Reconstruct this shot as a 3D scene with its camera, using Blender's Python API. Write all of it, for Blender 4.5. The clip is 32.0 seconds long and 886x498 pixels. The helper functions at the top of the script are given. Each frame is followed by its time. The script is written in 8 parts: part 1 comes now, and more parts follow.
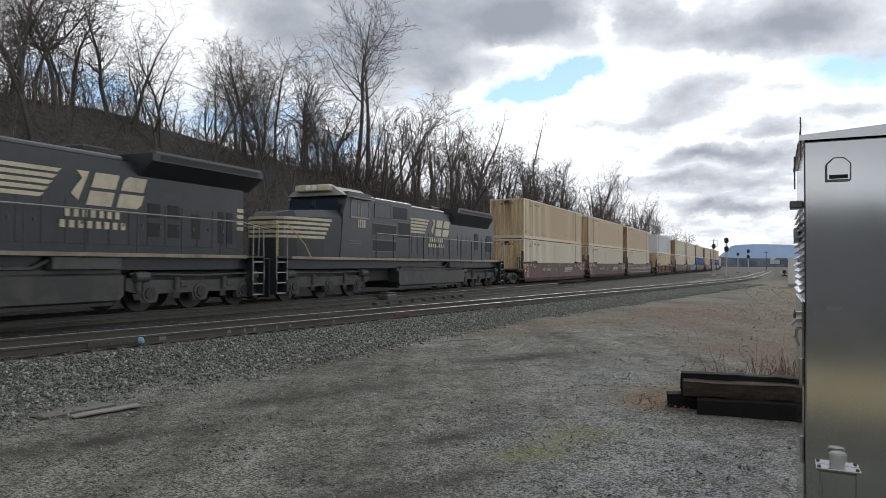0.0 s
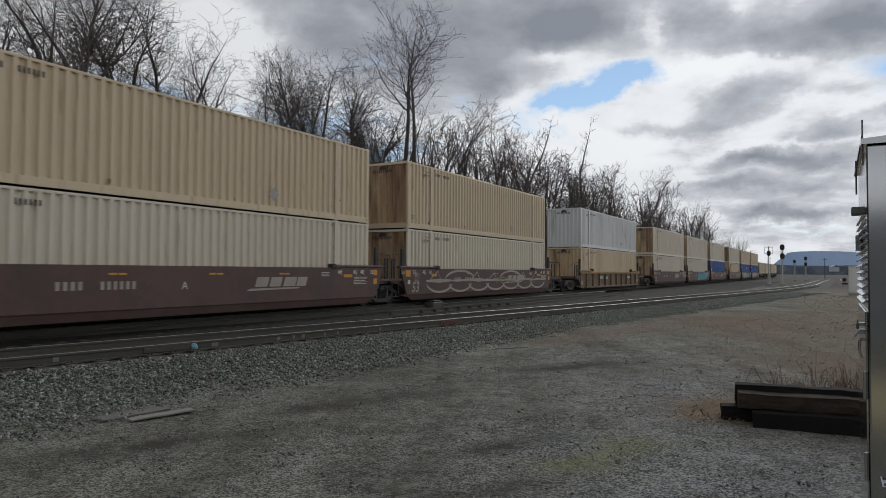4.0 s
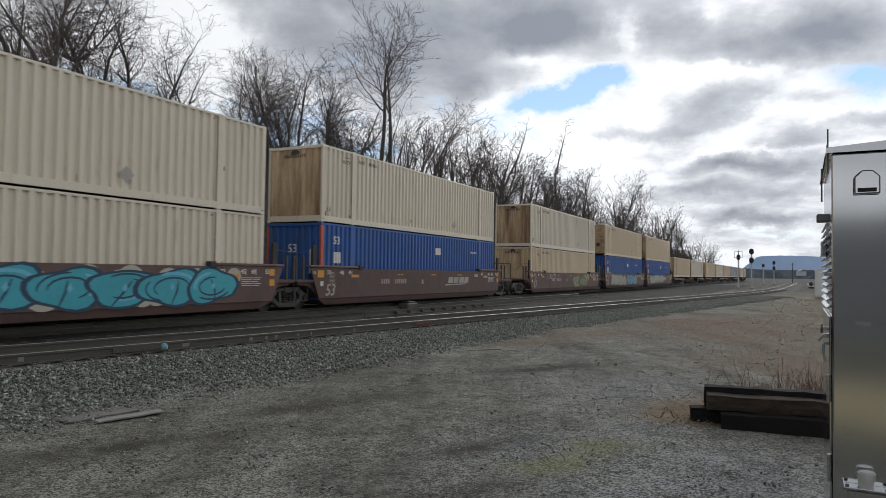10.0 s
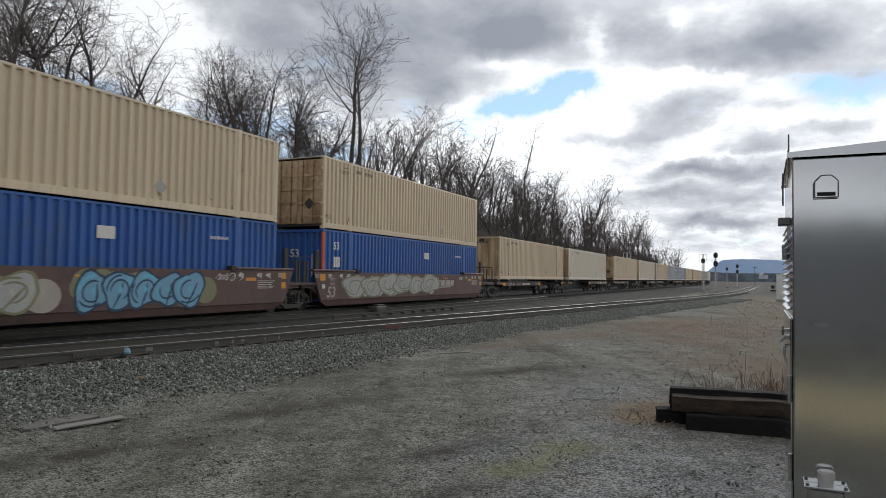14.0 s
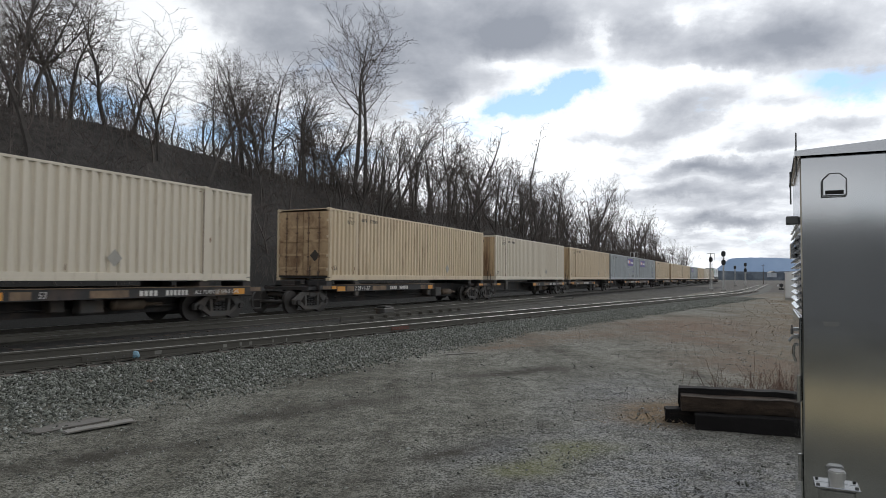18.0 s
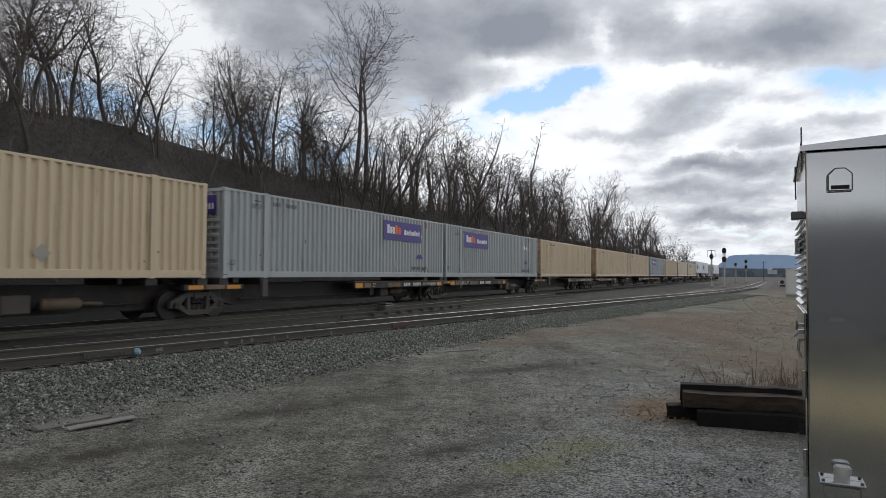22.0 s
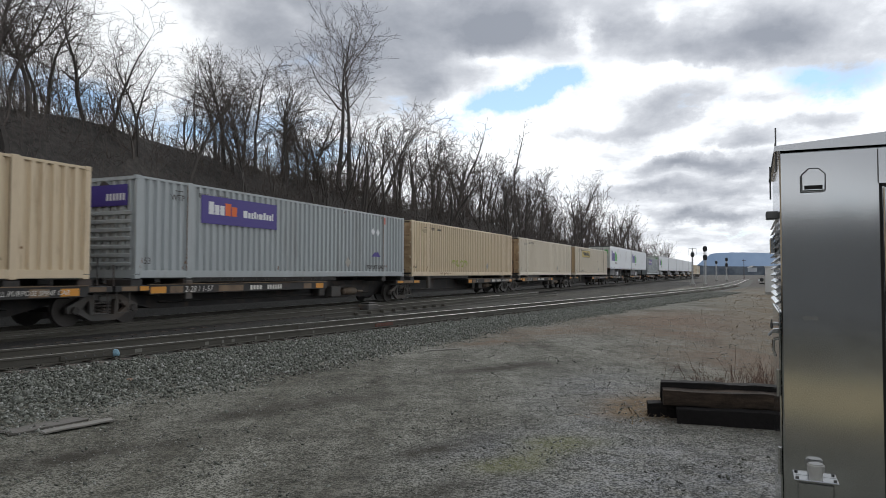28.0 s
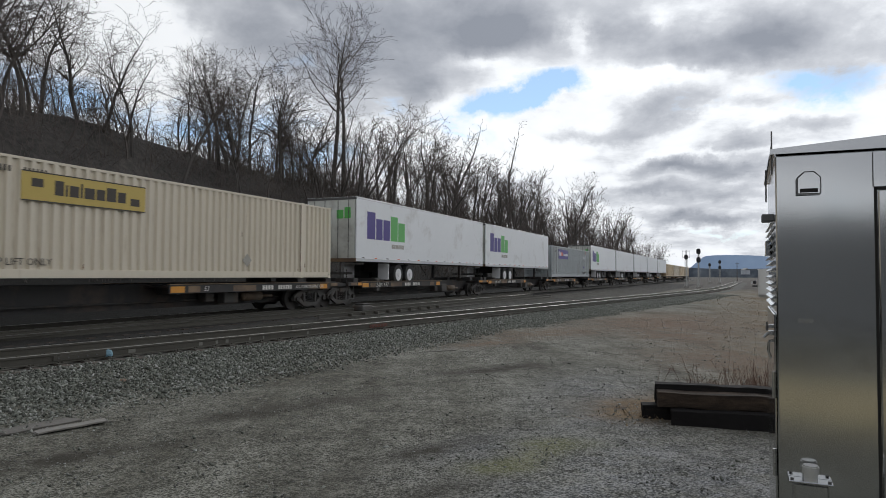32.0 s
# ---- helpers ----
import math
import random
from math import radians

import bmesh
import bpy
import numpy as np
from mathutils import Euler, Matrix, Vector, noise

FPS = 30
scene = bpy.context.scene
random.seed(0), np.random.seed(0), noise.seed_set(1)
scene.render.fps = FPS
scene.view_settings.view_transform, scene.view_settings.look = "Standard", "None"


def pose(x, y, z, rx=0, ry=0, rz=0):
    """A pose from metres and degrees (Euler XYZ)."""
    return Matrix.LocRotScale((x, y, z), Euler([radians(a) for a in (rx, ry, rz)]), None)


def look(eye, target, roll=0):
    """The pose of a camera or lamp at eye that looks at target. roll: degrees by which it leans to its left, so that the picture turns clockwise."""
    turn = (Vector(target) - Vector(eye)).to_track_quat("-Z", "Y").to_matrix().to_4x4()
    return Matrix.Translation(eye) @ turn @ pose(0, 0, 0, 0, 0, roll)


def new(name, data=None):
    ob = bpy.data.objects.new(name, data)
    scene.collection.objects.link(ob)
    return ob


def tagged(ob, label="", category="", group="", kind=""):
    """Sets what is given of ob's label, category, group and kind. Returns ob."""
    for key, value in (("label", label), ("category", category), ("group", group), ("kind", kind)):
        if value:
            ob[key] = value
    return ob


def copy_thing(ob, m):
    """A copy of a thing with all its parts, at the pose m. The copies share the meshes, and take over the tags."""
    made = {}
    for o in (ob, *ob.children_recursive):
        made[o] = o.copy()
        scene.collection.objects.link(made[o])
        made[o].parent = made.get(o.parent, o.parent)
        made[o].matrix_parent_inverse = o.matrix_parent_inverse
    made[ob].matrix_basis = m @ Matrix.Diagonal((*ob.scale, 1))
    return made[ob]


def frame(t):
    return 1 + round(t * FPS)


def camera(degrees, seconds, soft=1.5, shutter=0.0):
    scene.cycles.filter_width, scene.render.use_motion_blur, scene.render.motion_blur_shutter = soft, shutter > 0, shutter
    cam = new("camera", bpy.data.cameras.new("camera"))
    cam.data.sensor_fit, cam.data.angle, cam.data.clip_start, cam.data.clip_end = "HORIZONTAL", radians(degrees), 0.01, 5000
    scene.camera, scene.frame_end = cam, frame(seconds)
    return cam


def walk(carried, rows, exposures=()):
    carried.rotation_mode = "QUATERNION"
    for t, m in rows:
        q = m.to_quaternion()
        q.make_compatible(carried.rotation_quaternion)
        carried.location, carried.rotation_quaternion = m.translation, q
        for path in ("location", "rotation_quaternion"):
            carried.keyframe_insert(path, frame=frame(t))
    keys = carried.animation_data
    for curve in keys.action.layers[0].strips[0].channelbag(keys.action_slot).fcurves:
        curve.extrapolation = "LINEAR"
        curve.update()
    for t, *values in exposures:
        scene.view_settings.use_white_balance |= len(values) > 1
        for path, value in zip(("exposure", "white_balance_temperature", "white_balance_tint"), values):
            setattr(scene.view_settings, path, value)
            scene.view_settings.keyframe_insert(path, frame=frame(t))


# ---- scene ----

cam = camera(67.0, 32.0, soft=0.8, shutter=0.14)
PATH = [
    (0, (-0.010, -0.008, 1.742), (0.057, 19.987, 2.178), 0.35),
    (0.5, (-0.023, -0.005, 1.741), (-0.566, 19.979, 2.299), 0.34),
    (1, (-0.023, -0.006, 1.739), (-1.069, 19.959, 2.305), 0.40),
    (1.5, (-0.012, -0.004, 1.745), (-1.224, 19.947, 2.441), 0.19),
    (2, (-0.011, -0.008, 1.747), (-1.283, 19.938, 2.473), 0.45),
    (2.5, (-0.007, -0.013, 1.749), (-1.311, 19.931, 2.481), 0.67),
    (3, (-0.008, -0.011, 1.748), (-1.298, 19.933, 2.500), 0.61),
    (3.5, (-0.012, -0.001, 1.747), (-1.312, 19.945, 2.455), 0.34),
    (5.5, (-0.015, -0.009, 1.745), (-1.341, 19.940, 2.274), 0.62),
    (6, (-0.012, -0.003, 1.747), (-1.302, 19.950, 2.195), 0.85),
    (6.5, (-0.010, 0.000, 1.745), (-0.983, 19.974, 2.053), 0.60),
    (7, (-0.010, 0.006, 1.745), (-0.945, 19.983, 1.953), 0.35),
    (7.5, (-0.003, 0.006, 1.747), (-0.928, 19.984, 1.938), 0.23),
    (8, (0.002, 0.004, 1.750), (-0.676, 19.984, 2.329), 0.17),
    (8.5, (-0.013, 0.007, 1.746), (-0.698, 19.985, 2.393), 0.12),
    (9, (0.000, -0.000, 1.750), (-0.628, 19.979, 2.417), 0.41),
    (9.5, (-0.009, -0.008, 1.750), (-0.630, 19.971, 2.425), 0.90),
    (10, (-0.010, -0.009, 1.752), (-0.571, 19.971, 2.448), 0.83),
    (10.5, (-0.010, -0.007, 1.751), (-0.432, 19.971, 2.579), 1.28),
    (11, (-0.010, -0.010, 1.750), (-0.298, 19.968, 2.637), 1.48),
    (11.5, (-0.020, -0.011, 1.747), (-0.286, 19.968, 2.624), 1.27),
    (12, (-0.022, -0.011, 1.746), (-0.316, 19.969, 2.579), 1.22),
    (12.5, (-0.016, -0.006, 1.747), (-0.334, 19.975, 2.564), 1.31),
    (13, (-0.006, 0.002, 1.748), (-0.305, 19.984, 2.545), 1.29),
    (13.5, (0.005, 0.011, 1.755), (0.251, 19.993, 2.567), 0.63),
    (14, (0.001, 0.012, 1.749), (0.339, 19.992, 2.553), 0.85),
    (14.5, (0.000, 0.007, 1.749), (0.324, 19.988, 2.554), 0.71),
    (16.5, (-0.008, 0.003, 1.753), (0.235, 19.982, 2.635), 0.72),
    (17, (-0.007, 0.007, 1.753), (0.148, 19.989, 2.581), 0.51),
    (17.5, (0.002, 0.007, 1.752), (0.147, 19.991, 2.546), 0.60),
    (18, (-0.000, 0.009, 1.753), (0.141, 19.991, 2.582), 0.38),
    (18.5, (-0.004, 0.013, 1.753), (0.094, 19.995, 2.602), 0.46),
    (19, (-0.003, 0.017, 1.754), (0.097, 19.999, 2.591), 0.37),
    (19.5, (0.002, 0.022, 1.755), (0.153, 20.006, 2.539), 0.63),
    (20, (0.003, 0.021, 1.756), (0.259, 20.005, 2.510), 0.39),
    (20.5, (0.011, 0.026, 1.756), (0.359, 20.009, 2.506), 0.31),
    (21, (-0.005, 0.020, 1.752), (0.326, 20.002, 2.545), 0.20),
    (21.5, (-0.012, 0.020, 1.748), (0.233, 20.002, 2.562), 0.10),
    (22, (-0.015, 0.021, 1.746), (0.113, 20.007, 2.491), 0.33),
    (22.5, (-0.003, 0.029, 1.751), (0.109, 20.016, 2.452), 0.49),
    (23, (0.011, 0.035, 1.756), (0.291, 20.026, 2.272), 0.09),
    (23.5, (0.007, 0.040, 1.754), (0.462, 20.029, 2.239), -0.07),
    (24, (0.011, 0.043, 1.753), (0.558, 20.030, 2.245), 0.03),
    (24.5, (0.004, 0.034, 1.749), (0.563, 20.019, 2.287), 0.32),
    (25, (-0.005, 0.027, 1.748), (0.500, 20.013, 2.307), 0.60),
    (25.5, (-0.003, 0.023, 1.750), (0.455, 20.009, 2.326), 0.27),
    (27.5, (0.015, 0.035, 1.754), (0.646, 20.016, 2.351), 0.13),
    (28, (0.014, 0.032, 1.754), (0.629, 20.010, 2.465), 0.14),
    (28.5, (0.015, 0.032, 1.754), (0.682, 20.007, 2.508), 0.08),
    (29, (0.007, 0.024, 1.753), (0.719, 19.998, 2.464), 0.33),
    (29.5, (0.010, 0.026, 1.753), (0.827, 19.997, 2.451), 0.09),
    (30, (0.015, 0.028, 1.755), (0.865, 19.998, 2.457), 0.03),
    (30.5, (0.010, 0.027, 1.752), (0.831, 19.997, 2.476), 0.18),
    (31, (0.007, 0.025, 1.753), (0.828, 19.994, 2.515), -0.14),
    (31.5, (-0.002, 0.024, 1.750), (0.813, 19.992, 2.523), 0.37),
    (32, (-0.001, 0.028, 1.753), (0.785, 19.999, 2.506), 0.36),
]
walk(cam, [(t, look(eye, target, roll)) for t, eye, target, roll in PATH],
     exposures=[(t, stops, 6330, 9) for t, stops in [(0.0, 0.15), (2.0, 0.08), (2.5, -0.2), (3.0, -0.62), (3.5, -0.55), (5.5, -0.1), (6.0, -0.08), (7.0, 0.0), (8.0, -0.02), (9.0, -0.25), (10.0, -0.1), (12.0, -0.12), (13.0, -0.4), (13.5, -0.2), (14.0, -0.02), (14.5, 0.0), (17.0, 0.0), (20.0, 0.03), (21.0, -0.14), (22.0, -0.16), (23.0, 0.0), (25.0, 0.03), (29.0, 0.0), (30.0, -0.05), (31.0, -0.06), (32.0, -0.14)]])
EYE_Z = 1.75
RAIL_Z = 0.24          # top of the siding's rails
MAIN_Z = 0.35          # top of the main line's rails
SPEED = 14.8           # metres a second, towards the camera's left

# ---- world, sun ----
def build_world():
    w = bpy.data.worlds.new("sky")
    scene.world = w
    w.use_nodes = True
    nt = w.node_tree
    nt.nodes.clear()
    N = lambda kind, **kw: _node(nt, kind, **kw)
    out = N("ShaderNodeOutputWorld")
    bg = N("ShaderNodeBackground")
    sky = N("ShaderNodeTexSky")
    sky.sky_type, sky.sun_disc = "NISHITA", False
    sky.dust_density, sky.ozone_density = 0.0, 4.0
    sky.sun_elevation, sky.sun_rotation = radians(SUN_EL), radians(SUN_AZ)
    tc = N("ShaderNodeTexCoord")
    sep = N("ShaderNodeSeparateXYZ")
    nt.links.new(tc.outputs["Generated"], sep.inputs[0])
    zc = math_node(nt, "MAXIMUM", sep.outputs[2], 0.02)
    # cloud layer: a flat sheet overhead, seen in perspective
    zz = math_node(nt, "ADD", zc, 0.22)
    px, py = math_node(nt, "DIVIDE", sep.outputs[0], zz), math_node(nt, "DIVIDE", sep.outputs[1], zz)
    comb = N("ShaderNodeCombineXYZ")
    nt.links.new(px, comb.inputs[0]); nt.links.new(py, comb.inputs[1])
    comb.inputs[2].default_value = 3.7
    n1 = noise_node(nt, comb.outputs[0], 1.1, 8, 0.58, 0.3)
    n2 = noise_node(nt, comb.outputs[0], 3.4, 8, 0.6, 0.2)
    f1 = math_node(nt, "MULTIPLY_ADD", n2, 0.5, n1)
    # the banks have ragged edges
    wn = N("ShaderNodeTexNoise"); wn.inputs["Scale"].default_value, wn.inputs["Detail"].default_value, wn.inputs["Roughness"].default_value = 9.0, 6, 0.6
    nt.links.new(tc.outputs["Generated"], wn.inputs["Vector"])
    wc = N("ShaderNodeVectorMath"); wc.operation = "MULTIPLY_ADD"
    nt.links.new(wn.outputs["Color"], wc.inputs[0]); wc.inputs[1].default_value = (0.12, 0.12, 0.08); wc.inputs[2].default_value = (-0.06, -0.06, -0.04)
    wv = N("ShaderNodeVectorMath"); wv.operation = "ADD"
    nt.links.new(tc.outputs["Generated"], wv.inputs[0]); nt.links.new(wc.outputs[0], wv.inputs[1])
    # broad shape of the weather: a dark bank overhead on the left, a bright break ahead, grey on the right
    def blob(az, el, wa, we):
        a, e = radians(az), radians(el)
        d = Vector((math.sin(a) * math.cos(e), math.cos(a) * math.cos(e), math.sin(e)))
        right = Vector((math.cos(a), -math.sin(a), 0))
        up = right.cross(d)
        def dot(v, k):
            vm = N("ShaderNodeVectorMath"); vm.operation = "DOT_PRODUCT"
            nt.links.new(wv.outputs[0], vm.inputs[0]); vm.inputs[1].default_value = v / k
            return vm.outputs["Value"]
        r2 = math_node(nt, "ADD", math_node(nt, "POWER", math_node(nt, "ABSOLUTE", dot(right, math.sin(radians(wa)))), 2.0),
                       math_node(nt, "POWER", math_node(nt, "ABSOLUTE", dot(up, math.sin(radians(we)))), 2.0))
        front = math_node(nt, "GREATER_THAN", dot(d, 1.0), 0.0)
        return math_node(nt, "MULTIPLY", math_node(nt, "POWER", 2.718, math_node(nt, "MULTIPLY", r2, -1.0)), front)
    dark = sum_nodes(nt, [(blob(*b[:4]), b[4]) for b in DARK])
    gap = sum_nodes(nt, [(blob(*b[:4]), b[4]) for b in BLUE])
    # thickness of cloud 0 (clear) .. 1 (dark base)
    # cloud overhead, out of view, is thickened to dim the light from above
    high = math_node(nt, "MULTIPLY", math_node(nt, "MULTIPLY_ADD", sep.outputs[2], 2.2, -0.95, clamp=True), 0.40)
    thick = math_node(nt, "ADD", math_node(nt, "ADD", math_node(nt, "MULTIPLY_ADD", f1, 1.9, -1.27), dark), high)
    cover = ramp_node(nt, math_node(nt, "SUBTRACT", math_node(nt, "MULTIPLY_ADD", f1, 4.2, -2.06), gap), [(0.0, 0, 0, 0), (0.62, 1, 1, 1)])
    shade = ramp_node(nt, thick, [(0.0, 0.985, 0.99, 1.0), (0.20, 0.90, 0.91, 0.93), (0.42, 0.60, 0.612, 0.645), (0.72, 0.405, 0.42, 0.46), (1.0, 0.28, 0.298, 0.34)])
    mul = N("ShaderNodeVectorMath"); mul.operation = "SCALE"
    nt.links.new(sky.outputs[0], mul.inputs[0]); mul.inputs["Scale"].default_value = SKY_GAIN
    # thin haze pales the blue
    haze = N("ShaderNodeVectorMath"); haze.operation = "ADD"
    nt.links.new(mul.outputs[0], haze.inputs[0]); haze.inputs[1].default_value = (2.6, 2.9, 2.9)
    # cloud is brightest towards the hidden sun
    az, el = radians(SUN_AZ), radians(SUN_EL)
    sd = N("ShaderNodeVectorMath"); sd.operation = "DOT_PRODUCT"
    nt.links.new(tc.outputs["Generated"], sd.inputs[0])
    sd.inputs[1].default_value = (math.sin(az) * math.cos(el), math.cos(az) * math.cos(el), math.sin(el))
    near = math_node(nt, "POWER", math_node(nt, "MULTIPLY_ADD", sd.outputs["Value"], 0.5, 0.5), 5.0)
    csc = N("ShaderNodeVectorMath"); csc.operation = "SCALE"
    nt.links.new(shade, csc.inputs[0]); nt.links.new(math_node(nt, "MULTIPLY_ADD", near, CLOUD_GAIN * 0.38, CLOUD_GAIN * 0.78), csc.inputs["Scale"])
    mix = N("ShaderNodeMix"); mix.data_type = "RGBA"
    nt.links.new(cover, mix.inputs["Factor"])
    nt.links.new(haze.outputs[0], mix.inputs["A"]); nt.links.new(csc.outputs[0], mix.inputs["B"])
    nt.links.new(mix.outputs["Result"], bg.inputs[0])
    bg.inputs[1].default_value = 0.1
    nt.links.new(bg.outputs[0], out.inputs[0])


def _node(nt, kind, **kw):
    return nt.nodes.new(kind)


def link_or_set(nt, socket, v):
    if isinstance(v, (int, float)):
        socket.default_value = v
    elif isinstance(v, (tuple, list)):
        socket.default_value = v
    else:
        nt.links.new(v, socket)


def math_node(nt, op, a, b=0.0, c=0.0, clamp=False):
    n = nt.nodes.new("ShaderNodeMath")
    n.operation, n.use_clamp = op, clamp
    for i, v in enumerate((a, b, c)):
        link_or_set(nt, n.inputs[i], v)
    return n.outputs[0]


def noise_node(nt, vec, scale, detail=6, rough=0.55, distort=0.0):
    n = nt.nodes.new("ShaderNodeTexNoise")
    if vec is not None:
        nt.links.new(vec, n.inputs["Vector"])
    n.inputs["Scale"].default_value, n.inputs["Detail"].default_value = scale, detail
    n.inputs["Roughness"].default_value, n.inputs["Distortion"].default_value = rough, distort
    return n.outputs[0]


def sum_nodes(nt, pairs):
    total = None
    for v, k in pairs:
        w = math_node(nt, "MULTIPLY", v, k)
        total = w if total is None else math_node(nt, "ADD", total, w)
    return total


def ramp_node(nt, fac, stops):
    n = nt.nodes.new("ShaderNodeValToRGB")
    nt.links.new(fac, n.inputs[0])
    e = n.color_ramp.elements
    while len(e) < len(stops):
        e.new(0.5)
    for el, st in zip(e, stops):
        el.position, el.color = st[0], (*st[1:4], 1)
    return n.outputs[0]


SUN_AZ, SUN_EL = 27.0, 27.0
SKY_GAIN, CLOUD_GAIN = 1.05, 10.8
# azimuth, elevation, half widths in degrees, strength
DARK = [(-13.2, 19.2, 6.8, 4.0, 0.52), (-6.4, 17.4, 7.5, 3.4, 0.52), (1.5, 20.6, 8.6, 3.2, 0.45), (8.7, 20.6, 4.9, 2.4, 0.38), (0.2, 15.0, 2.6, 1.7, 0.46), (-13.7, 28.5, 15.9, 4.5, 0.45), (24.1, 27.7, 14.5, 4.3, 0.45), (-5.0, 13.9, 3.6, 1.6, 0.2),
        (24.0, 17.2, 5.4, 2.1, 0.62), (29.4, 18.4, 5.4, 2.5, 0.52), (17.6, 19.7, 2.8, 1.9, 0.42), (-32.0, 18.6, 3.0, 2.3, 0.2), (21.2, 13.4, 3.6, 1.1, 0.62), (13.7, 11.6, 4.0, 0.75, 0.44), (18.6, 12.0, 2.6, 0.7, 0.34), (26.0, 10.6, 2.5, 1.0, 0.40),
        (30.4, 11.4, 3.4, 0.6, 0.30), (21.4, 8.8, 3.8, 0.7, 0.58), (25.9, 8.2, 2.7, 0.7, 0.48), (19.7, 6.9, 3.4, 0.7, 0.54), (25.5, 6.4, 2.6, 0.5, 0.32), (24.3, 4.6, 3.4, 0.5, 0.5), (21.0, 4.2, 3.0, 0.4, 0.36), (27.0, 13.0, 2.4, 0.6, 0.2),
        (24.0, 6.0, 9.0, 3.6, 0.16), (20.0, 20.6, 1.5, 0.8, -0.3), (13.5, 19.2, 0.9, 1.5, -0.4), (-23.5, 17.8, 4.6, 4.2, -0.95), (-31.0, 14.0, 6.0, 5.0, -0.35), (8.3, 10.0, 6.1, 1.5, -0.45), (3.6, 13.0, 1.6, 1.6, -0.4), (17.9, 15.6, 6.0, 0.6, -0.4), (23.1, 9.9, 5.0, 0.3, -0.25), (5.8, 17.7, 2.6, 0.8, -0.4)]
BLUE = [(6.2, 14.3, 2.5, 1.1, 1.5), (12.5, 15.6, 2.7, 1.1, 1.5), (9.5, 15.0, 2.0, 0.7, 1.0), (32.5, 14.2, 3.6, 1.8, 1.6), (-18.3, 11.5, 4.7, 2.7, 1.0), (-26.6, 12.5, 2.3, 1.7, 0.7), (25.1, 3.4, 4.0, 0.4, 0.8)]
build_world()
sun = new("sun", bpy.data.lights.new("sun", "SUN"))
sun.data.energy, sun.data.angle, sun.data.color = 1.0, radians(18), (1.0, 0.97, 0.93)
sun.matrix_world = look((0, 0, 0), (-math.sin(radians(SUN_AZ)) * math.cos(radians(SUN_EL)), -math.cos(radians(SUN_AZ)) * math.cos(radians(SUN_EL)), -math.sin(radians(SUN_EL))))
scene.view_settings.exposure = 0.0

# ---- materials ----
def mat(name, base, rough=0.7, metal=0.0, var=0.12, scale=6.0, dirt=None, dirt_amt=0.0, dirt_scale=1.2, bump=0.1, bump_scale=60.0, coords="Object", rnd=0.0, spec=0.5, stretch=None, dirt_rnd=0.0):
    """Two scales of colour variation, optional dirt or rust, a fine bump."""
    m = bpy.data.materials.new(name)
    m.use_nodes = True
    nt = m.node_tree
    b = nt.nodes["Principled BSDF"]
    b.inputs["Roughness"].default_value, b.inputs["Metallic"].default_value = rough, metal
    b.inputs["Specular IOR Level"].default_value = spec
    tc = nt.nodes.new("ShaderNodeTexCoord")
    vec = tc.outputs[coords]
    oi = nt.nodes.new("ShaderNodeObjectInfo")
    off = nt.nodes.new("ShaderNodeVectorMath"); off.operation = "ADD"
    k = nt.nodes.new("ShaderNodeVectorMath"); k.operation = "SCALE"
    k.inputs[0].default_value = (31.0, 17.0, 23.0)
    nt.links.new(oi.outputs["Random"], k.inputs["Scale"])
    nt.links.new(vec, off.inputs[0]); nt.links.new(k.outputs[0], off.inputs[1])
    v2 = off.outputs[0]
    if stretch:
        mp = nt.nodes.new("ShaderNodeMapping"); mp.inputs["Scale"].default_value = stretch
        nt.links.new(v2, mp.inputs[0]); v2 = mp.outputs[0]
    fine = noise_node(nt, off.outputs[0], scale * 5, 5, 0.6)
    broad = noise_node(nt, v2, scale * 0.35, 4, 0.55)
    f = math_node(nt, "ADD", math_node(nt, "MULTIPLY_ADD", fine, var, 1 - var * 0.5), math_node(nt, "MULTIPLY_ADD", broad, var * 1.6, -var * 0.8))
    if rnd:
        f = math_node(nt, "ADD", f, math_node(nt, "MULTIPLY_ADD", oi.outputs["Random"], rnd, -rnd / 2))
    sc = nt.nodes.new("ShaderNodeVectorMath"); sc.operation = "SCALE"
    sc.inputs[0].default_value = base
    nt.links.new(f, sc.inputs["Scale"])
    col = sc.outputs[0]
    if dirt:
        dn = noise_node(nt, v2, dirt_scale, 7, 0.68, 0.3)
        more = math_node(nt, "MULTIPLY_ADD", oi.outputs["Random"], dirt_rnd, -2.05 + dirt_amt - dirt_rnd / 2)
        fac = math_node(nt, "MULTIPLY", math_node(nt, "MULTIPLY_ADD", dn, 4.0, more, clamp=True), 0.85)
        mx = nt.nodes.new("ShaderNodeMix"); mx.data_type = "RGBA"
        nt.links.new(fac, mx.inputs["Factor"]); nt.links.new(col, mx.inputs["A"]); mx.inputs["B"].default_value = (*dirt, 1)
        col = mx.outputs["Result"]
    nt.links.new(col, b.inputs["Base Color"])
    if bump:
        bn = nt.nodes.new("ShaderNodeBump")
        bn.inputs["Strength"].default_value, bn.inputs["Distance"].default_value = bump, 0.02
        nt.links.new(noise_node(nt, vec, bump_scale, 4, 0.6), bn.inputs["Height"])
        nt.links.new(bn.outputs[0], b.inputs["Normal"])
    return m


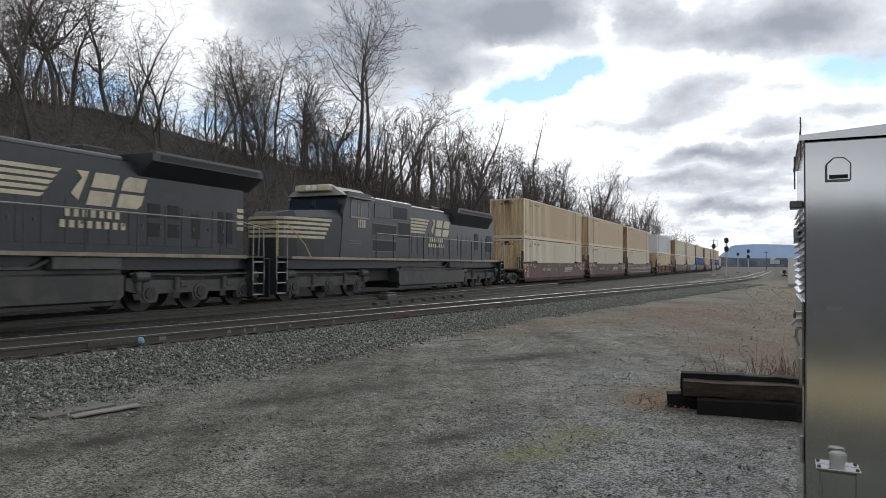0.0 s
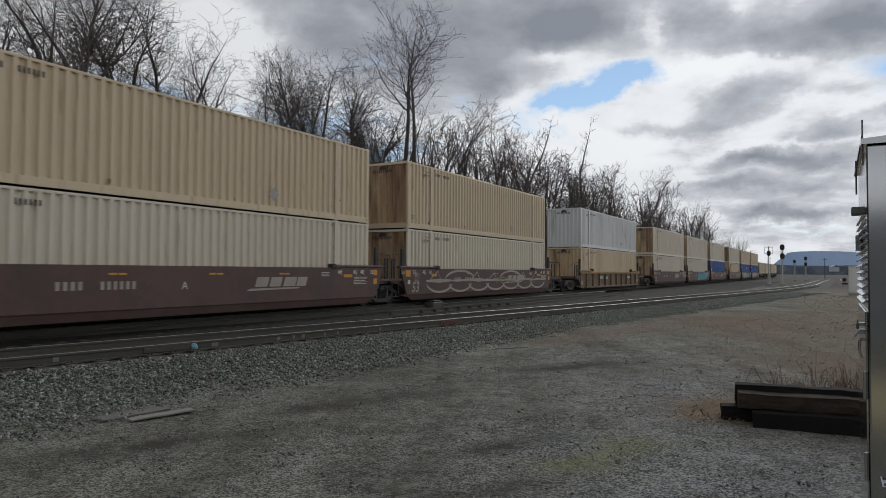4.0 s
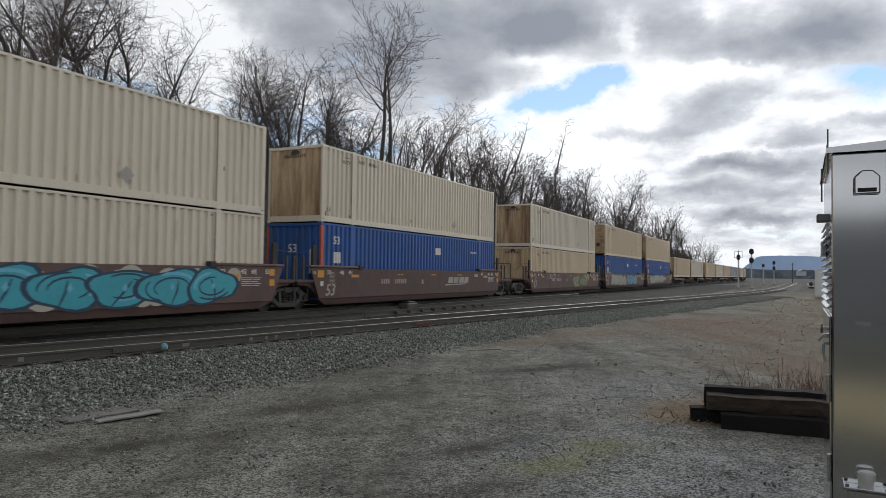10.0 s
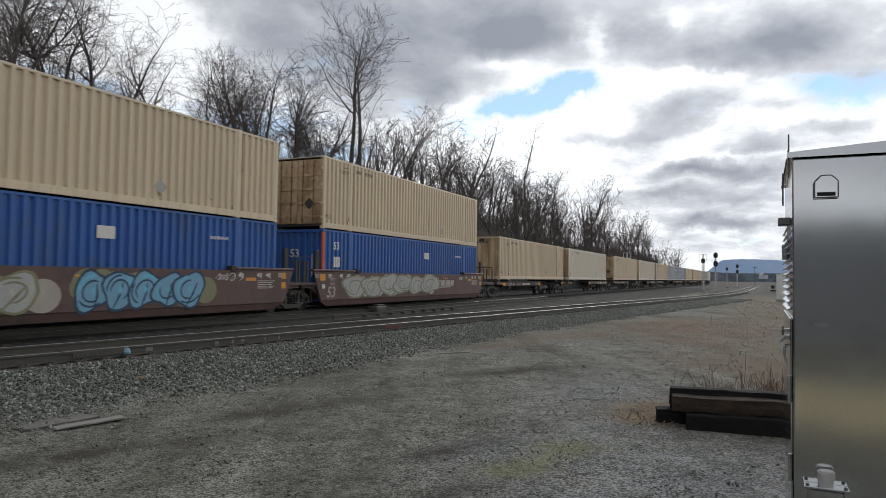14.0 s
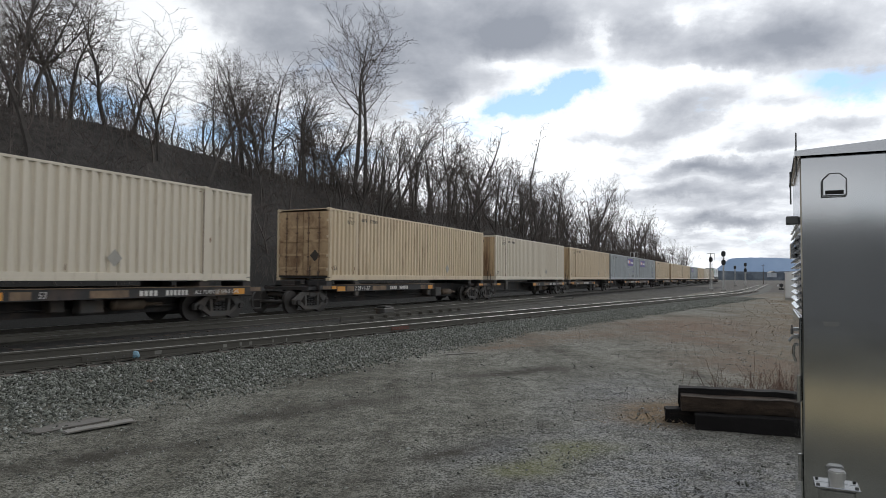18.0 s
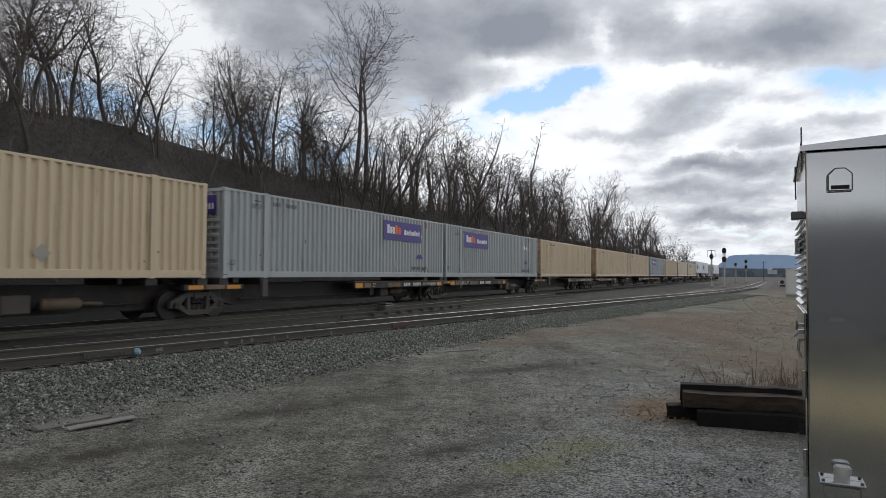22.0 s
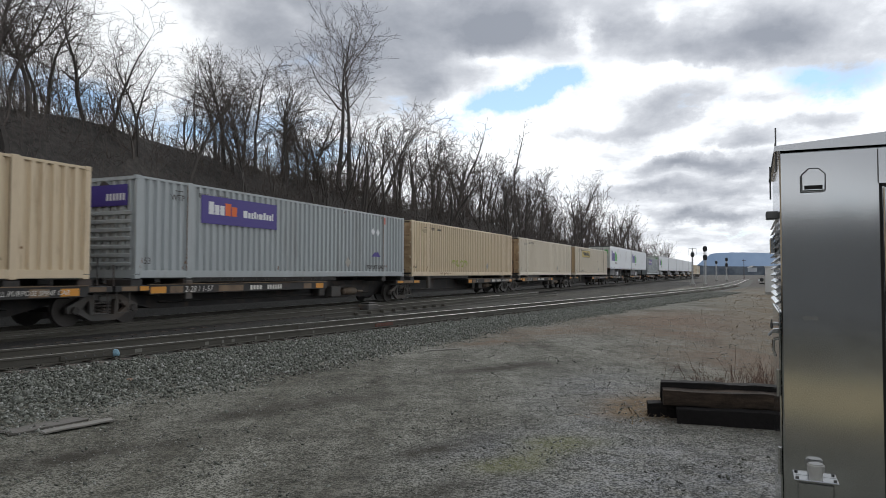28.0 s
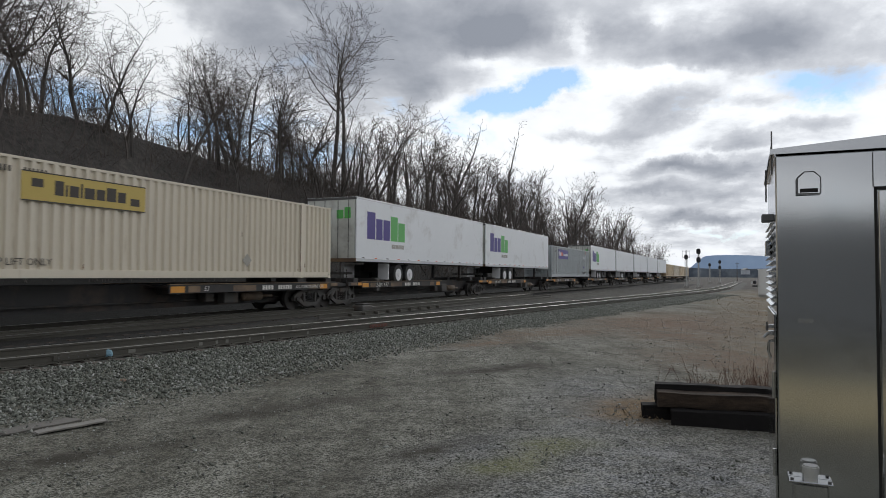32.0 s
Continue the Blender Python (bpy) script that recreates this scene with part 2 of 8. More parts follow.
M_TAN = mat("container_tan", (0.63, 0.515, 0.355), 0.5, var=0.09, scale=1.2, dirt=(0.26, 0.16, 0.08), dirt_amt=-0.22, dirt_scale=1.0, bump=0.05, bump_scale=30, rnd=0.12, stretch=(5.0, 5.0, 0.5), dirt_rnd=0.5)
M_CREAM = mat("container_cream", (0.67, 0.605, 0.49), 0.5, var=0.08, scale=1.2, dirt=(0.32, 0.24, 0.15), dirt_amt=-0.25, dirt_scale=1.0, bump=0.05, bump_scale=30, rnd=0.10, stretch=(5.0, 5.0, 0.5))
M_WHITE = mat("container_white", (0.68, 0.69, 0.68), 0.5, var=0.08, scale=1.2, dirt=(0.3, 0.27, 0.23), dirt_amt=-0.05, dirt_scale=0.8, bump=0.05, bump_scale=30, rnd=0.06, stretch=(1.6, 1.6, 0.28))
M_BLUE = mat("container_blue", (0.025, 0.10, 0.34), 0.5, var=0.15, scale=1.5, dirt=(0.05, 0.09, 0.16), dirt_amt=0.1, dirt_scale=0.9, bump=0.05, bump_scale=30, rnd=0.10)
M_GREY = mat("container_grey", (0.385, 0.415, 0.425), 0.5, var=0.08, scale=1.2, dirt=(0.25, 0.25, 0.24), dirt_amt=0.0, dirt_scale=0.8, bump=0.05, bump_scale=30, rnd=0.06, stretch=(1.6, 1.6, 0.28))
M_TRAILER = mat("trailer_white", (0.78, 0.80, 0.82), 0.4, var=0.05, scale=0.8, dirt=(0.45, 0.43, 0.4), dirt_amt=-0.15, dirt_scale=0.7, bump=0.02, bump_scale=20, rnd=0.05)
M_WELL = mat("well_brown", (0.115, 0.068, 0.058), 0.65, var=0.25, scale=1.6, dirt=(0.06, 0.045, 0.04), dirt_amt=0.2, bump=0.1, bump_scale=40, rnd=0.25)
M_OCHRE = mat("well_yellow_brown", (0.19, 0.125, 0.075), 0.65, var=0.3, scale=1.6, dirt=(0.07, 0.05, 0.04), dirt_amt=0.35, bump=0.1, bump_scale=40, rnd=0.15)
M_SPINE = mat("spine_dark", (0.028, 0.027, 0.027), 0.7, var=0.3, scale=2, dirt=(0.09, 0.06, 0.045), dirt_amt=0.1, bump=0.1, bump_scale=40)
M_DECK = mat("spine_rust_yellow", (0.22, 0.15, 0.09), 0.7, var=0.35, scale=2, dirt=(0.07, 0.05, 0.04), dirt_amt=0.4, bump=0.1, bump_scale=40)
M_AMBER = mat("amber_plate", (0.62, 0.27, 0.03), 0.5, var=0.12, scale=4)
M_MARK = mat("marking_white", (0.62, 0.60, 0.56), 0.6, var=0.2, scale=8, bump=0)
M_INK = mat("marking_dark", (0.05, 0.042, 0.036), 0.6, var=0.2, scale=8, bump=0)
M_TRUCK = mat("truck_iron", (0.075, 0.072, 0.068), 0.75, var=0.3, scale=4, dirt=(0.10, 0.07, 0.05), dirt_amt=0.2, bump=0.2, bump_scale=40)
M_WHEEL = mat("wheel_steel", (0.055, 0.050, 0.047), 0.55, metal=0.5, var=0.3, scale=4)
M_LOCOBLACK = mat("loco_black", (0.026, 0.032, 0.037), 0.30, var=0.3, scale=1.5, dirt=(0.045, 0.042, 0.038), dirt_amt=0.15, bump=0.04, bump_scale=30)
M_LOCOROOF = mat("loco_roof_grey", (0.11, 0.115, 0.12), 0.5, var=0.2, scale=2, bump=0.05)
M_LOCOCREAM = mat("loco_cream", (0.55, 0.49, 0.36), 0.5, var=0.15, scale=4, dirt=(0.25, 0.2, 0.14), dirt_amt=0.1, bump=0)
M_GLASSD = mat("cab_glass", (0.02, 0.03, 0.045), 0.08, var=0.05, bump=0)
M_RAIL = mat("rail_rust", (0.068, 0.063, 0.051), 0.7, var=0.3, scale=3, bump=0.2, bump_scale=60)
M_RAILTOP = mat("rail_head", (0.34, 0.33, 0.31), 0.42, metal=1.0, var=0.1, scale=3, bump=0)
M_TIE = mat("tie_wood", (0.058, 0.045, 0.036), 0.9, var=0.5, scale=3, dirt=(0.12, 0.10, 0.085), dirt_amt=0.1, bump=0.4, bump_scale=50, rnd=0.3)
M_STEEL = mat("brushed_steel", (0.58, 0.59, 0.60), 0.11, metal=1.0, var=0.04, scale=1.0, bump=0.0, bump_scale=12, dirt=(0.30, 0.29, 0.28), dirt_amt=-0.25)
M_STEELD = mat("steel_dark", (0.12, 0.12, 0.12), 0.5, metal=0.6, var=0.2, scale=6)
M_BARK = mat("bark", (0.082, 0.074, 0.069), 0.9, var=0.35, scale=1.5, bump=0.4, bump_scale=12, rnd=0.3, dirt=(0.13, 0.12, 0.105), dirt_amt=0.05)
M_TWIG = mat("twigs", (0.105, 0.089, 0.081), 0.9, var=0.35, scale=1.0, bump=0, rnd=0.3)
M_BRUSH = mat("brush_dry", (0.105, 0.088, 0.079), 0.95, var=0.5, scale=0.8, bump=0, dirt=(0.13, 0.108, 0.075), dirt_amt=0.0)


def mat_ground():
    """Lot, dirt, dry grass and leaf litter by place; the shapes are worn tracks and patches of the soil itself."""
    m = bpy.data.materials.new("ground_gravel")
    m.use_nodes = True
    nt = m.node_tree
    b = nt.nodes["Principled BSDF"]
    b.inputs["Roughness"].default_value = 0.95
    b.inputs["Specular IOR Level"].default_value = 0.2
    tc = nt.nodes.new("ShaderNodeTexCoord")
    vec = tc.outputs["Object"]
    fine = noise_node(nt, vec, 34, 6, 0.72)
    mid = noise_node(nt, vec, 6.0, 5, 0.6)
    big = noise_node(nt, vec, 0.35, 5, 0.6, 0.4)
    mp = nt.nodes.new("ShaderNodeMapping"); mp.inputs["Rotation"].default_value = (0, 0, radians(26)); mp.inputs["Scale"].default_value = (1.1, 0.13, 1)
    nt.links.new(vec, mp.inputs[0])
    streak = noise_node(nt, mp.outputs[0], 0.9, 5, 0.6, 0.5)
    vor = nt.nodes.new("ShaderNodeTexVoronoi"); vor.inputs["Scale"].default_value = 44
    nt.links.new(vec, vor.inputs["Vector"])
    sp2 = nt.nodes.new("ShaderNodeSeparateColor"); nt.links.new(vor.outputs["Color"], sp2.inputs[0])
    vor2 = nt.nodes.new("ShaderNodeTexVoronoi"); vor2.inputs["Scale"].default_value = 15
    wob = nt.nodes.new("ShaderNodeVectorMath"); wob.operation = "MULTIPLY_ADD"
    wn = nt.nodes.new("ShaderNodeTexNoise"); wn.inputs["Scale"].default_value, wn.inputs["Detail"].default_value = 40.0, 2
    nt.links.new(vec, wn.inputs["Vector"]); nt.links.new(wn.outputs["Color"], wob.inputs[0]); wob.inputs[1].default_value = (0.05, 0.05, 0.0); nt.links.new(vec, wob.inputs[2])
    nt.links.new(wob.outputs[0], vor2.inputs["Vector"])
    sp3 = nt.nodes.new("ShaderNodeSeparateColor"); nt.links.new(vor2.outputs["Color"], sp3.inputs[0])
    clump = noise_node(nt, vec, 2.2, 4, 0.65)
    tone = math_node(nt, "ADD", math_node(nt, "MULTIPLY_ADD", sp2.outputs[0], 0.22, -0.11), math_node(nt, "ADD", math_node(nt, "MULTIPLY_ADD", sp3.outputs[1], 0.16, -0.08), math_node(nt, "MULTIPLY_ADD", clump, 0.5, -0.25)))
    fine = math_node(nt, "ADD", fine, tone)
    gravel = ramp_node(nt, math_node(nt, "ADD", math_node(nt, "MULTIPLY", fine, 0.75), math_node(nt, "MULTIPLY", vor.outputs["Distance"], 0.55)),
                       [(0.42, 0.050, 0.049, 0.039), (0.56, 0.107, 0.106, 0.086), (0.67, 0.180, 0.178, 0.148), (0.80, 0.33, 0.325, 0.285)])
    dirt = ramp_node(nt, math_node(nt, "ADD", math_node(nt, "MULTIPLY", fine, 0.6), math_node(nt, "MULTIPLY", mid, 0.4)),
                     [(0.38, 0.042, 0.040, 0.032), (0.5, 0.092, 0.088, 0.070), (0.63, 0.175, 0.166, 0.134)])
    def mixc(fac, a, bb):
        mx = nt.nodes.new("ShaderNodeMix"); mx.data_type = "RGBA"
        link_or_set(nt, mx.inputs["Factor"], fac)
        for s_, v in (("A", a), ("B", bb)):
            link_or_set(nt, mx.inputs[s_], v)
        return mx.outputs["Result"]
    f1 = math_node(nt, "MULTIPLY_ADD", math_node(nt, "ADD", math_node(nt, "MULTIPLY", streak, 0.6), math_node(nt, "MULTIPLY", big, 0.5)), 5.0, -2.4, clamp=True)
    col = mixc(f1, gravel, dirt)
    # attributes painted by the ground's own shape: litter on the bank, dry grass by the lot's edge
    at = nt.nodes.new("ShaderNodeAttribute"); at.attribute_name = "soil"
    sp = nt.nodes.new("ShaderNodeSeparateColor")
    nt.links.new(at.outputs["Color"], sp.inputs[0])
    litter = ramp_node(nt, math_node(nt, "ADD", math_node(nt, "MULTIPLY", noise_node(nt, vec, 3.2, 7, 0.7), 0.7), math_node(nt, "MULTIPLY", big, 0.3)), [(0.3, 0.031, 0.029, 0.028), (0.5, 0.075, 0.069, 0.064), (0.7, 0.135, 0.121, 0.107)])
    grass = ramp_node(nt, math_node(nt, "ADD", math_node(nt, "MULTIPLY", fine, 0.6), math_node(nt, "MULTIPLY", mid, 0.4)), [(0.3, 0.095, 0.07, 0.045), (0.55, 0.20, 0.145, 0.09), (0.75, 0.30, 0.225, 0.14)])
    gfac = math_node(nt, "MULTIPLY", sp.outputs[1], math_node(nt, "MULTIPLY_ADD", math_node(nt, "ADD", math_node(nt, "MULTIPLY", mid, 0.5), math_node(nt, "MULTIPLY", streak, 0.5)), 4.0, -1.5, clamp=True))
    col = mixc(gfac, col, grass)
    col = mixc(sp.outputs[0], col, litter)
    # near-black: shade by the train, painted in, and dark soil between tracks
    col = mixc(sp.outputs[2], col, (0.020, 0.020, 0.019, 1))
    # spread loads: bluish crushed stone, oily dark soil, clay, moss
    px = nt.nodes.new("ShaderNodeSeparateXYZ")
    nt.links.new(vec, px.inputs[0])
    def spot(x, y, rx, ry, turn=0.0):
        c, s = math.cos(radians(turn)), math.sin(radians(turn))
        dx, dy = math_node(nt, "SUBTRACT", px.outputs[0], x), math_node(nt, "SUBTRACT", px.outputs[1], y)
        u = math_node(nt, "ADD", math_node(nt, "MULTIPLY", dx, c / rx), math_node(nt, "MULTIPLY", dy, s / rx))
        v = math_node(nt, "ADD", math_node(nt, "MULTIPLY", dx, -s / ry), math_node(nt, "MULTIPLY", dy, c / ry))
        r2 = math_node(nt, "ADD", math_node(nt, "MULTIPLY", u, u), math_node(nt, "MULTIPLY", v, v))
        return math_node(nt, "POWER", 2.718, math_node(nt, "MULTIPLY", r2, -1.0))
    blotch = math_node(nt, "MULTIPLY_ADD", math_node(nt, "ADD", math_node(nt, "MULTIPLY", mid, 0.5), math_node(nt, "MULTIPLY", noise_node(nt, vec, 1.6, 5, 0.65), 0.7)), 3.2, -1.25, clamp=True)
    def patches(spots, k):
        return math_node(nt, "MULTIPLY", math_node(nt, "MULTIPLY", sum_nodes(nt, [(spot(*s_), 1.0) for s_ in spots]), blotch), k, clamp=True)
    blue = ramp_node(nt, math_node(nt, "ADD", math_node(nt, "MULTIPLY", fine, 0.75), math_node(nt, "MULTIPLY", vor.outputs["Distance"], 0.55)), [(0.42, 0.050, 0.054, 0.060), (0.57, 0.112, 0.119, 0.132), (0.80, 0.33, 0.335, 0.35)])
    col = mixc(patches([(2.6, 5.6, 2.2, 1.5), (2.6, 9.5, 1.0, 2.6, -15), (0.6, 6.9, 0.7, 0.35, 40), (1.6, 4.4, 1.4, 0.8)], 0.7), col, blue)
    col = mixc(patches([(0.15, 6.75, 0.75, 0.22, 40), (-1.6, 9.0, 1.6, 0.3, 40), (1.5, 12.5, 1.6, 0.4, 30), (-3.2, 6.6, 1.2, 0.25, 35), (-0.2, 5.2, 0.9, 0.2, 40), (-2.6, 11.8, 1.8, 0.3, 42)], 1.25), col, (0.058, 0.053, 0.043, 1))
    col = mixc(patches([(4.2, 20.5, 2.6, 1.2, 40), (1.8, 17.2, 1.4, 0.6, 50), (8.5, 24, 2.5, 3.5, 20), (7.5, 19, 1.5, 2.0), (6.5, 14.0, 1.6, 2.2), (10.5, 27.0, 2.0, 5.0, -20)], 1.1), col, (0.168, 0.120, 0.085, 1))
    col = mixc(patches([(2.75, 8.35, 0.45, 0.4), (3.2, 8.9, 0.8, 0.5), (4.6, 9.4, 1.2, 0.6)], 1.6), col, grass)
    # unseen pale strip behind the camera, added as a band in the cabinet's reflection
    warm_strip = ramp_node(nt, math_node(nt, "ADD", math_node(nt, "MULTIPLY", fine, 0.6), math_node(nt, "MULTIPLY", mid, 0.4)), [(0.3, 0.26, 0.21, 0.12), (0.52, 0.48, 0.405, 0.24), (0.75, 0.62, 0.54, 0.34)])
    col = mixc(patches([(-0.4, -4.5, 8.0, 1.5, -18)], 2.6), col, warm_strip)
    moss = patches([(0.72, 6.15, 0.30, 0.20), (0.95, 6.25, 0.22, 0.16), (1.45, 7.0, 0.45, 0.22), (1.2, 6.6, 0.4, 0.2, 40)], 1.5)
    col = mixc(math_node(nt, "MULTIPLY", moss, 0.45), col, (0.175, 0.18, 0.055, 1))
    nt.links.new(col, b.inputs["Base Color"])
    bn = nt.nodes.new("ShaderNodeBump")
    bn.inputs["Strength"].default_value, bn.inputs["Distance"].default_value = 0.8, 0.03
    nt.links.new(math_node(nt, "ADD", fine, math_node(nt, "MULTIPLY", vor.outputs["Distance"], -0.5)), bn.inputs["Height"])
    nt.links.new(bn.outputs[0], b.inputs["Normal"])
    return m


M_GROUND = mat_ground()

# ---- helpers of shape ----
def part(name, bm, material, parent=None, label="", smooth=False):
    """Links a bmesh as one mesh object under a thing or a part."""
    me = bpy.data.meshes.new(name)
    bm.normal_update()
    bm.to_mesh(me)
    bm.free()
    me.materials.append(material)
    if smooth:
        for p in me.polygons:
            p.use_smooth = True
    ob = new(name, me)
    ob.parent = parent
    if label:
        ob["label"] = label
    return ob


def raw_part(name, verts, faces, material, parent=None, label=""):
    me = bpy.data.meshes.new(name)
    me.from_pydata(verts, [], faces)
    me.update()
    me.materials.append(material)
    ob = new(name, me)
    ob.parent = parent
    if label:
        ob["label"] = label
    return ob


def empty(name, label, category, group="", kind=""):
    e = new(name)
    e.empty_display_size = 0.2
    return tagged(e, label, category, group, kind)


def box(bm, x0, x1, y0, y1, z0, z1, bevel=0.0):
    r = bmesh.ops.create_cube(bm, size=1.0, matrix=Matrix.Translation(((x0 + x1) / 2, (y0 + y1) / 2, (z0 + z1) / 2)) @ Matrix.Diagonal((x1 - x0, y1 - y0, z1 - z0, 1)))
    if bevel:
        es = list({e for v in r["verts"] for e in v.link_edges})
        bmesh.ops.bevel(bm, geom=es, offset=bevel, segments=1, affect="EDGES")
    return r["verts"]


def boxm(*a, bevel=0.0):
    bm = bmesh.new()
    box(bm, *a, bevel=bevel)
    return bm


def cyl(bm, p0, p1, r, n=10, r2=None):
    p0, p1 = Vector(p0), Vector(p1)
    d = p1 - p0
    m = Matrix.Translation((p0 + p1) / 2) @ d.to_track_quat("Z", "Y").to_matrix().to_4x4()
    return bmesh.ops.create_cone(bm, cap_ends=True, segments=n, radius1=r, radius2=r if r2 is None else r2, depth=d.length, matrix=m)["verts"]


def prism(bm, outline, y0, y1):
    """An outline in x, z pulled from y0 to y1."""
    a = [bm.verts.new((x, y0, z)) for x, z in outline]
    b = [bm.verts.new((x, y1, z)) for x, z in outline]
    n = len(outline)
    fs = [bm.faces.new(a), bm.faces.new(b[::-1])]
    for i in range(n):
        fs.append(bm.faces.new((a[i], b[i], b[(i + 1) % n], a[(i + 1) % n])))
    bmesh.ops.recalc_face_normals(bm, faces=fs)


def tube(bm, pts, r, n=5):
    for a, b in zip(pts, pts[1:]):
        cyl(bm, a, b, r, n)


# ---- the two tracks ----
HEAD = [(-400, 20.0), (-80, 24.0), (0, 25.5), (30, 26.0), (60, 26.5), (100, 26.0), (150, 26.5), (200, 26.5), (250, 24.0), (320, 18.0), (1000, -14.0)]
STEP = 1.0
_S = np.arange(-160, 1000, STEP)
_H = np.radians(np.interp(_S, [h[0] for h in HEAD], [h[1] for h in HEAD]))
_X, _Y = np.cumsum(np.sin(_H)) * STEP, np.cumsum(np.cos(_H)) * STEP
# the near side of the loads passes (-7.2, 20.2) at s = 0; the track's middle lies 1.295 m behind it
_I0 = int(np.argmin(np.abs(_S)))
_X = _X - _X[_I0] - 7.2 - 1.295 * math.cos(radians(25.5))
_Y = _Y - _Y[_I0] + 20.2 + 1.295 * math.sin(radians(25.5))


def on_track(s):
    return float(np.interp(s, _S, _X)), float(np.interp(s, _S, _Y))


def car_pose(s, base=6.0, z=MAIN_Z):
    (x0, y0), (x1, y1) = on_track(s - base), on_track(s + base)
    return pose((x0 + x1) / 2, (y0 + y1) / 2, z, 0, 0, math.degrees(math.atan2(y1 - y0, x1 - x0)))


def lateral(x, y):
    """Signed distance from the main track, to the far side, roughly, and the distance along it."""
    i = int(np.argmin((_X - x) ** 2 + (_Y - y) ** 2))
    h = _H[i]
    return -(x - _X[i]) * math.cos(h) + (y - _Y[i]) * math.sin(h), float(_S[i])


# siding: straight at 33.7 degrees, then swinging back beside the main line
def siding_line():
    pts, x, y = [], -13.4, 4.1
    for i in range(420):
        d = i * 0.5
        h = 33.7 - max(0.0, min(1.0, (d - 62) / 50)) * 6.5
        pts.append((x, y, radians(h)))
        x, y = x + math.sin(radians(h)) * 0.5, y + math.cos(radians(h)) * 0.5
    return pts


SIDING = siding_line()
MAIN = [(float(_X[i]), float(_Y[i]), float(_H[i])) for i in range(_I0 - 40, _I0 + 420)]


def hill_height(n, s):
    """Profile of the bank behind the main track."""
    def sm(a, b, v):
        v = max(0.0, min(1.0, (v - a) / (b - a)))
        return v * v * (3 - 2 * v)
    top = 8.3 + 0.9 * math.exp(-((s - 4) / 8) ** 2) + 1.2 * math.sin(s * 0.031 + 0.6) + 0.5 * math.sin(s * 0.11)
    top *= 1.0 - 0.45 * sm(150, 330, s)
    return top * sm(5.5, 17.5, n) - 0.55 * top * sm(20, 90, n) - 0.4 * sm(3.0, 4.5, n) * (1 - sm(5, 7, n))


def ground_z(x, y):
    n, s = lateral(x, y)
    z = 0.0
    if n > 2.6:
        z = hill_height(n, s) - 0.02
    r = math.hypot(x - 2, y - 8)
    z += 0.035 * noise.noise((x * 0.35, y * 0.35, 0.3)) + 0.02 * noise.noise((x * 1.3, y * 1.3, 4.0)) if r < 120 else 0.0
    if n > 8:
        z += 0.45 * noise.noise((x * 0.25, y * 0.25, 8.0)) * min(1, (n - 8) / 4)
    return z


def build_ground():
    sx_, sy_, sh_ = (np.array([p[k] for p in SIDING]) for k in range(3))
    a = radians(26)
    def spread(lo, hi, fine, grow):
        v, out, st = 0.0, [0.0], fine
        while v < hi:
            st *= grow; v += st; out.append(v)
        v, st, neg = 0.0, fine, []
        while v > lo:
            st *= grow; v -= st; neg.append(v)
        return neg[::-1] + out
    ps = [v + 18 for v in spread(-400, 3600, 0.55, 1.035)]
    qs = [v + 12 for v in spread(-2500, 2500, 0.45, 1.04)]
    verts, soil = [], []
    for p in ps:
        for q in qs:
            x = p * math.sin(a) - q * math.cos(a)
            y = p * math.cos(a) + q * math.sin(a)
            n, s = lateral(x, y)
            verts.append((x, y, ground_z(x, y)))
            lit = max(0.0, min(1.0, (n - 4.2) / 2.0))
            if n < -90 or s > 420:
                lit = max(lit, 0.7)
            lit = max(lit, min(0.9, (math.hypot(x, y) - 70) / 40))
            az = math.degrees(math.atan2(x, y)); rr = math.hypot(x, y)
            gr = max(0.0, min(1.0, (az - 22) / 5)) * max(0.0, min(1.0, (rr - 8) / 6))
            if rr > 45:
                gr = max(gr, 0.3)
            gr = max(gr, 0.9 * math.exp(-((x - 3.6) / 0.9) ** 2 - ((y - 8.6) / 0.6) ** 2))
            darkening = max(0.0, min(1.0, (n - 0.5) / 1.5, (11.0 - n) / 3.0))          # shade under and behind the train, painted along the line's far side
            if -9 < n < 1 and -20 < s < 130:
                i = int(np.argmin((sx_ - x) ** 2 + (sy_ - y) ** 2))
                if (x - sx_[i]) * math.cos(sh_[i]) - (y - sy_[i]) * math.sin(sh_[i]) < 0:
                    darkening = max(darkening, 0.7)
            soil.append((lit, gr, min(1.0, darkening), 1.0))
    w = len(qs)
    faces = [(i * w + j, (i + 1) * w + j, (i + 1) * w + j + 1, i * w + j + 1) for i in range(len(ps) - 1) for j in range(w - 1)]
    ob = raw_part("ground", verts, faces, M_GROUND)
    ca = ob.data.color_attributes.new("soil", "FLOAT_COLOR", "POINT")
    for i, c in enumerate(soil):
        ca.data[i].color = c
    for p in ob.data.polygons:
        p.use_smooth = True
    tagged(ob, "gravel and dirt lot with patches of dry grass, rising to a bank of leaf litter", "ground", kind="structure")


build_ground()
RAILPROFILE = [(-0.07, -0.18), (0.07, -0.18), (0.07, -0.165), (0.012, -0.15), (0.012, -0.05), (0.036, -0.04), (0.036, -0.004)]
RAILPROFILE = RAILPROFILE + [(-x, z) for x, z in RAILPROFILE[:1:-1]]


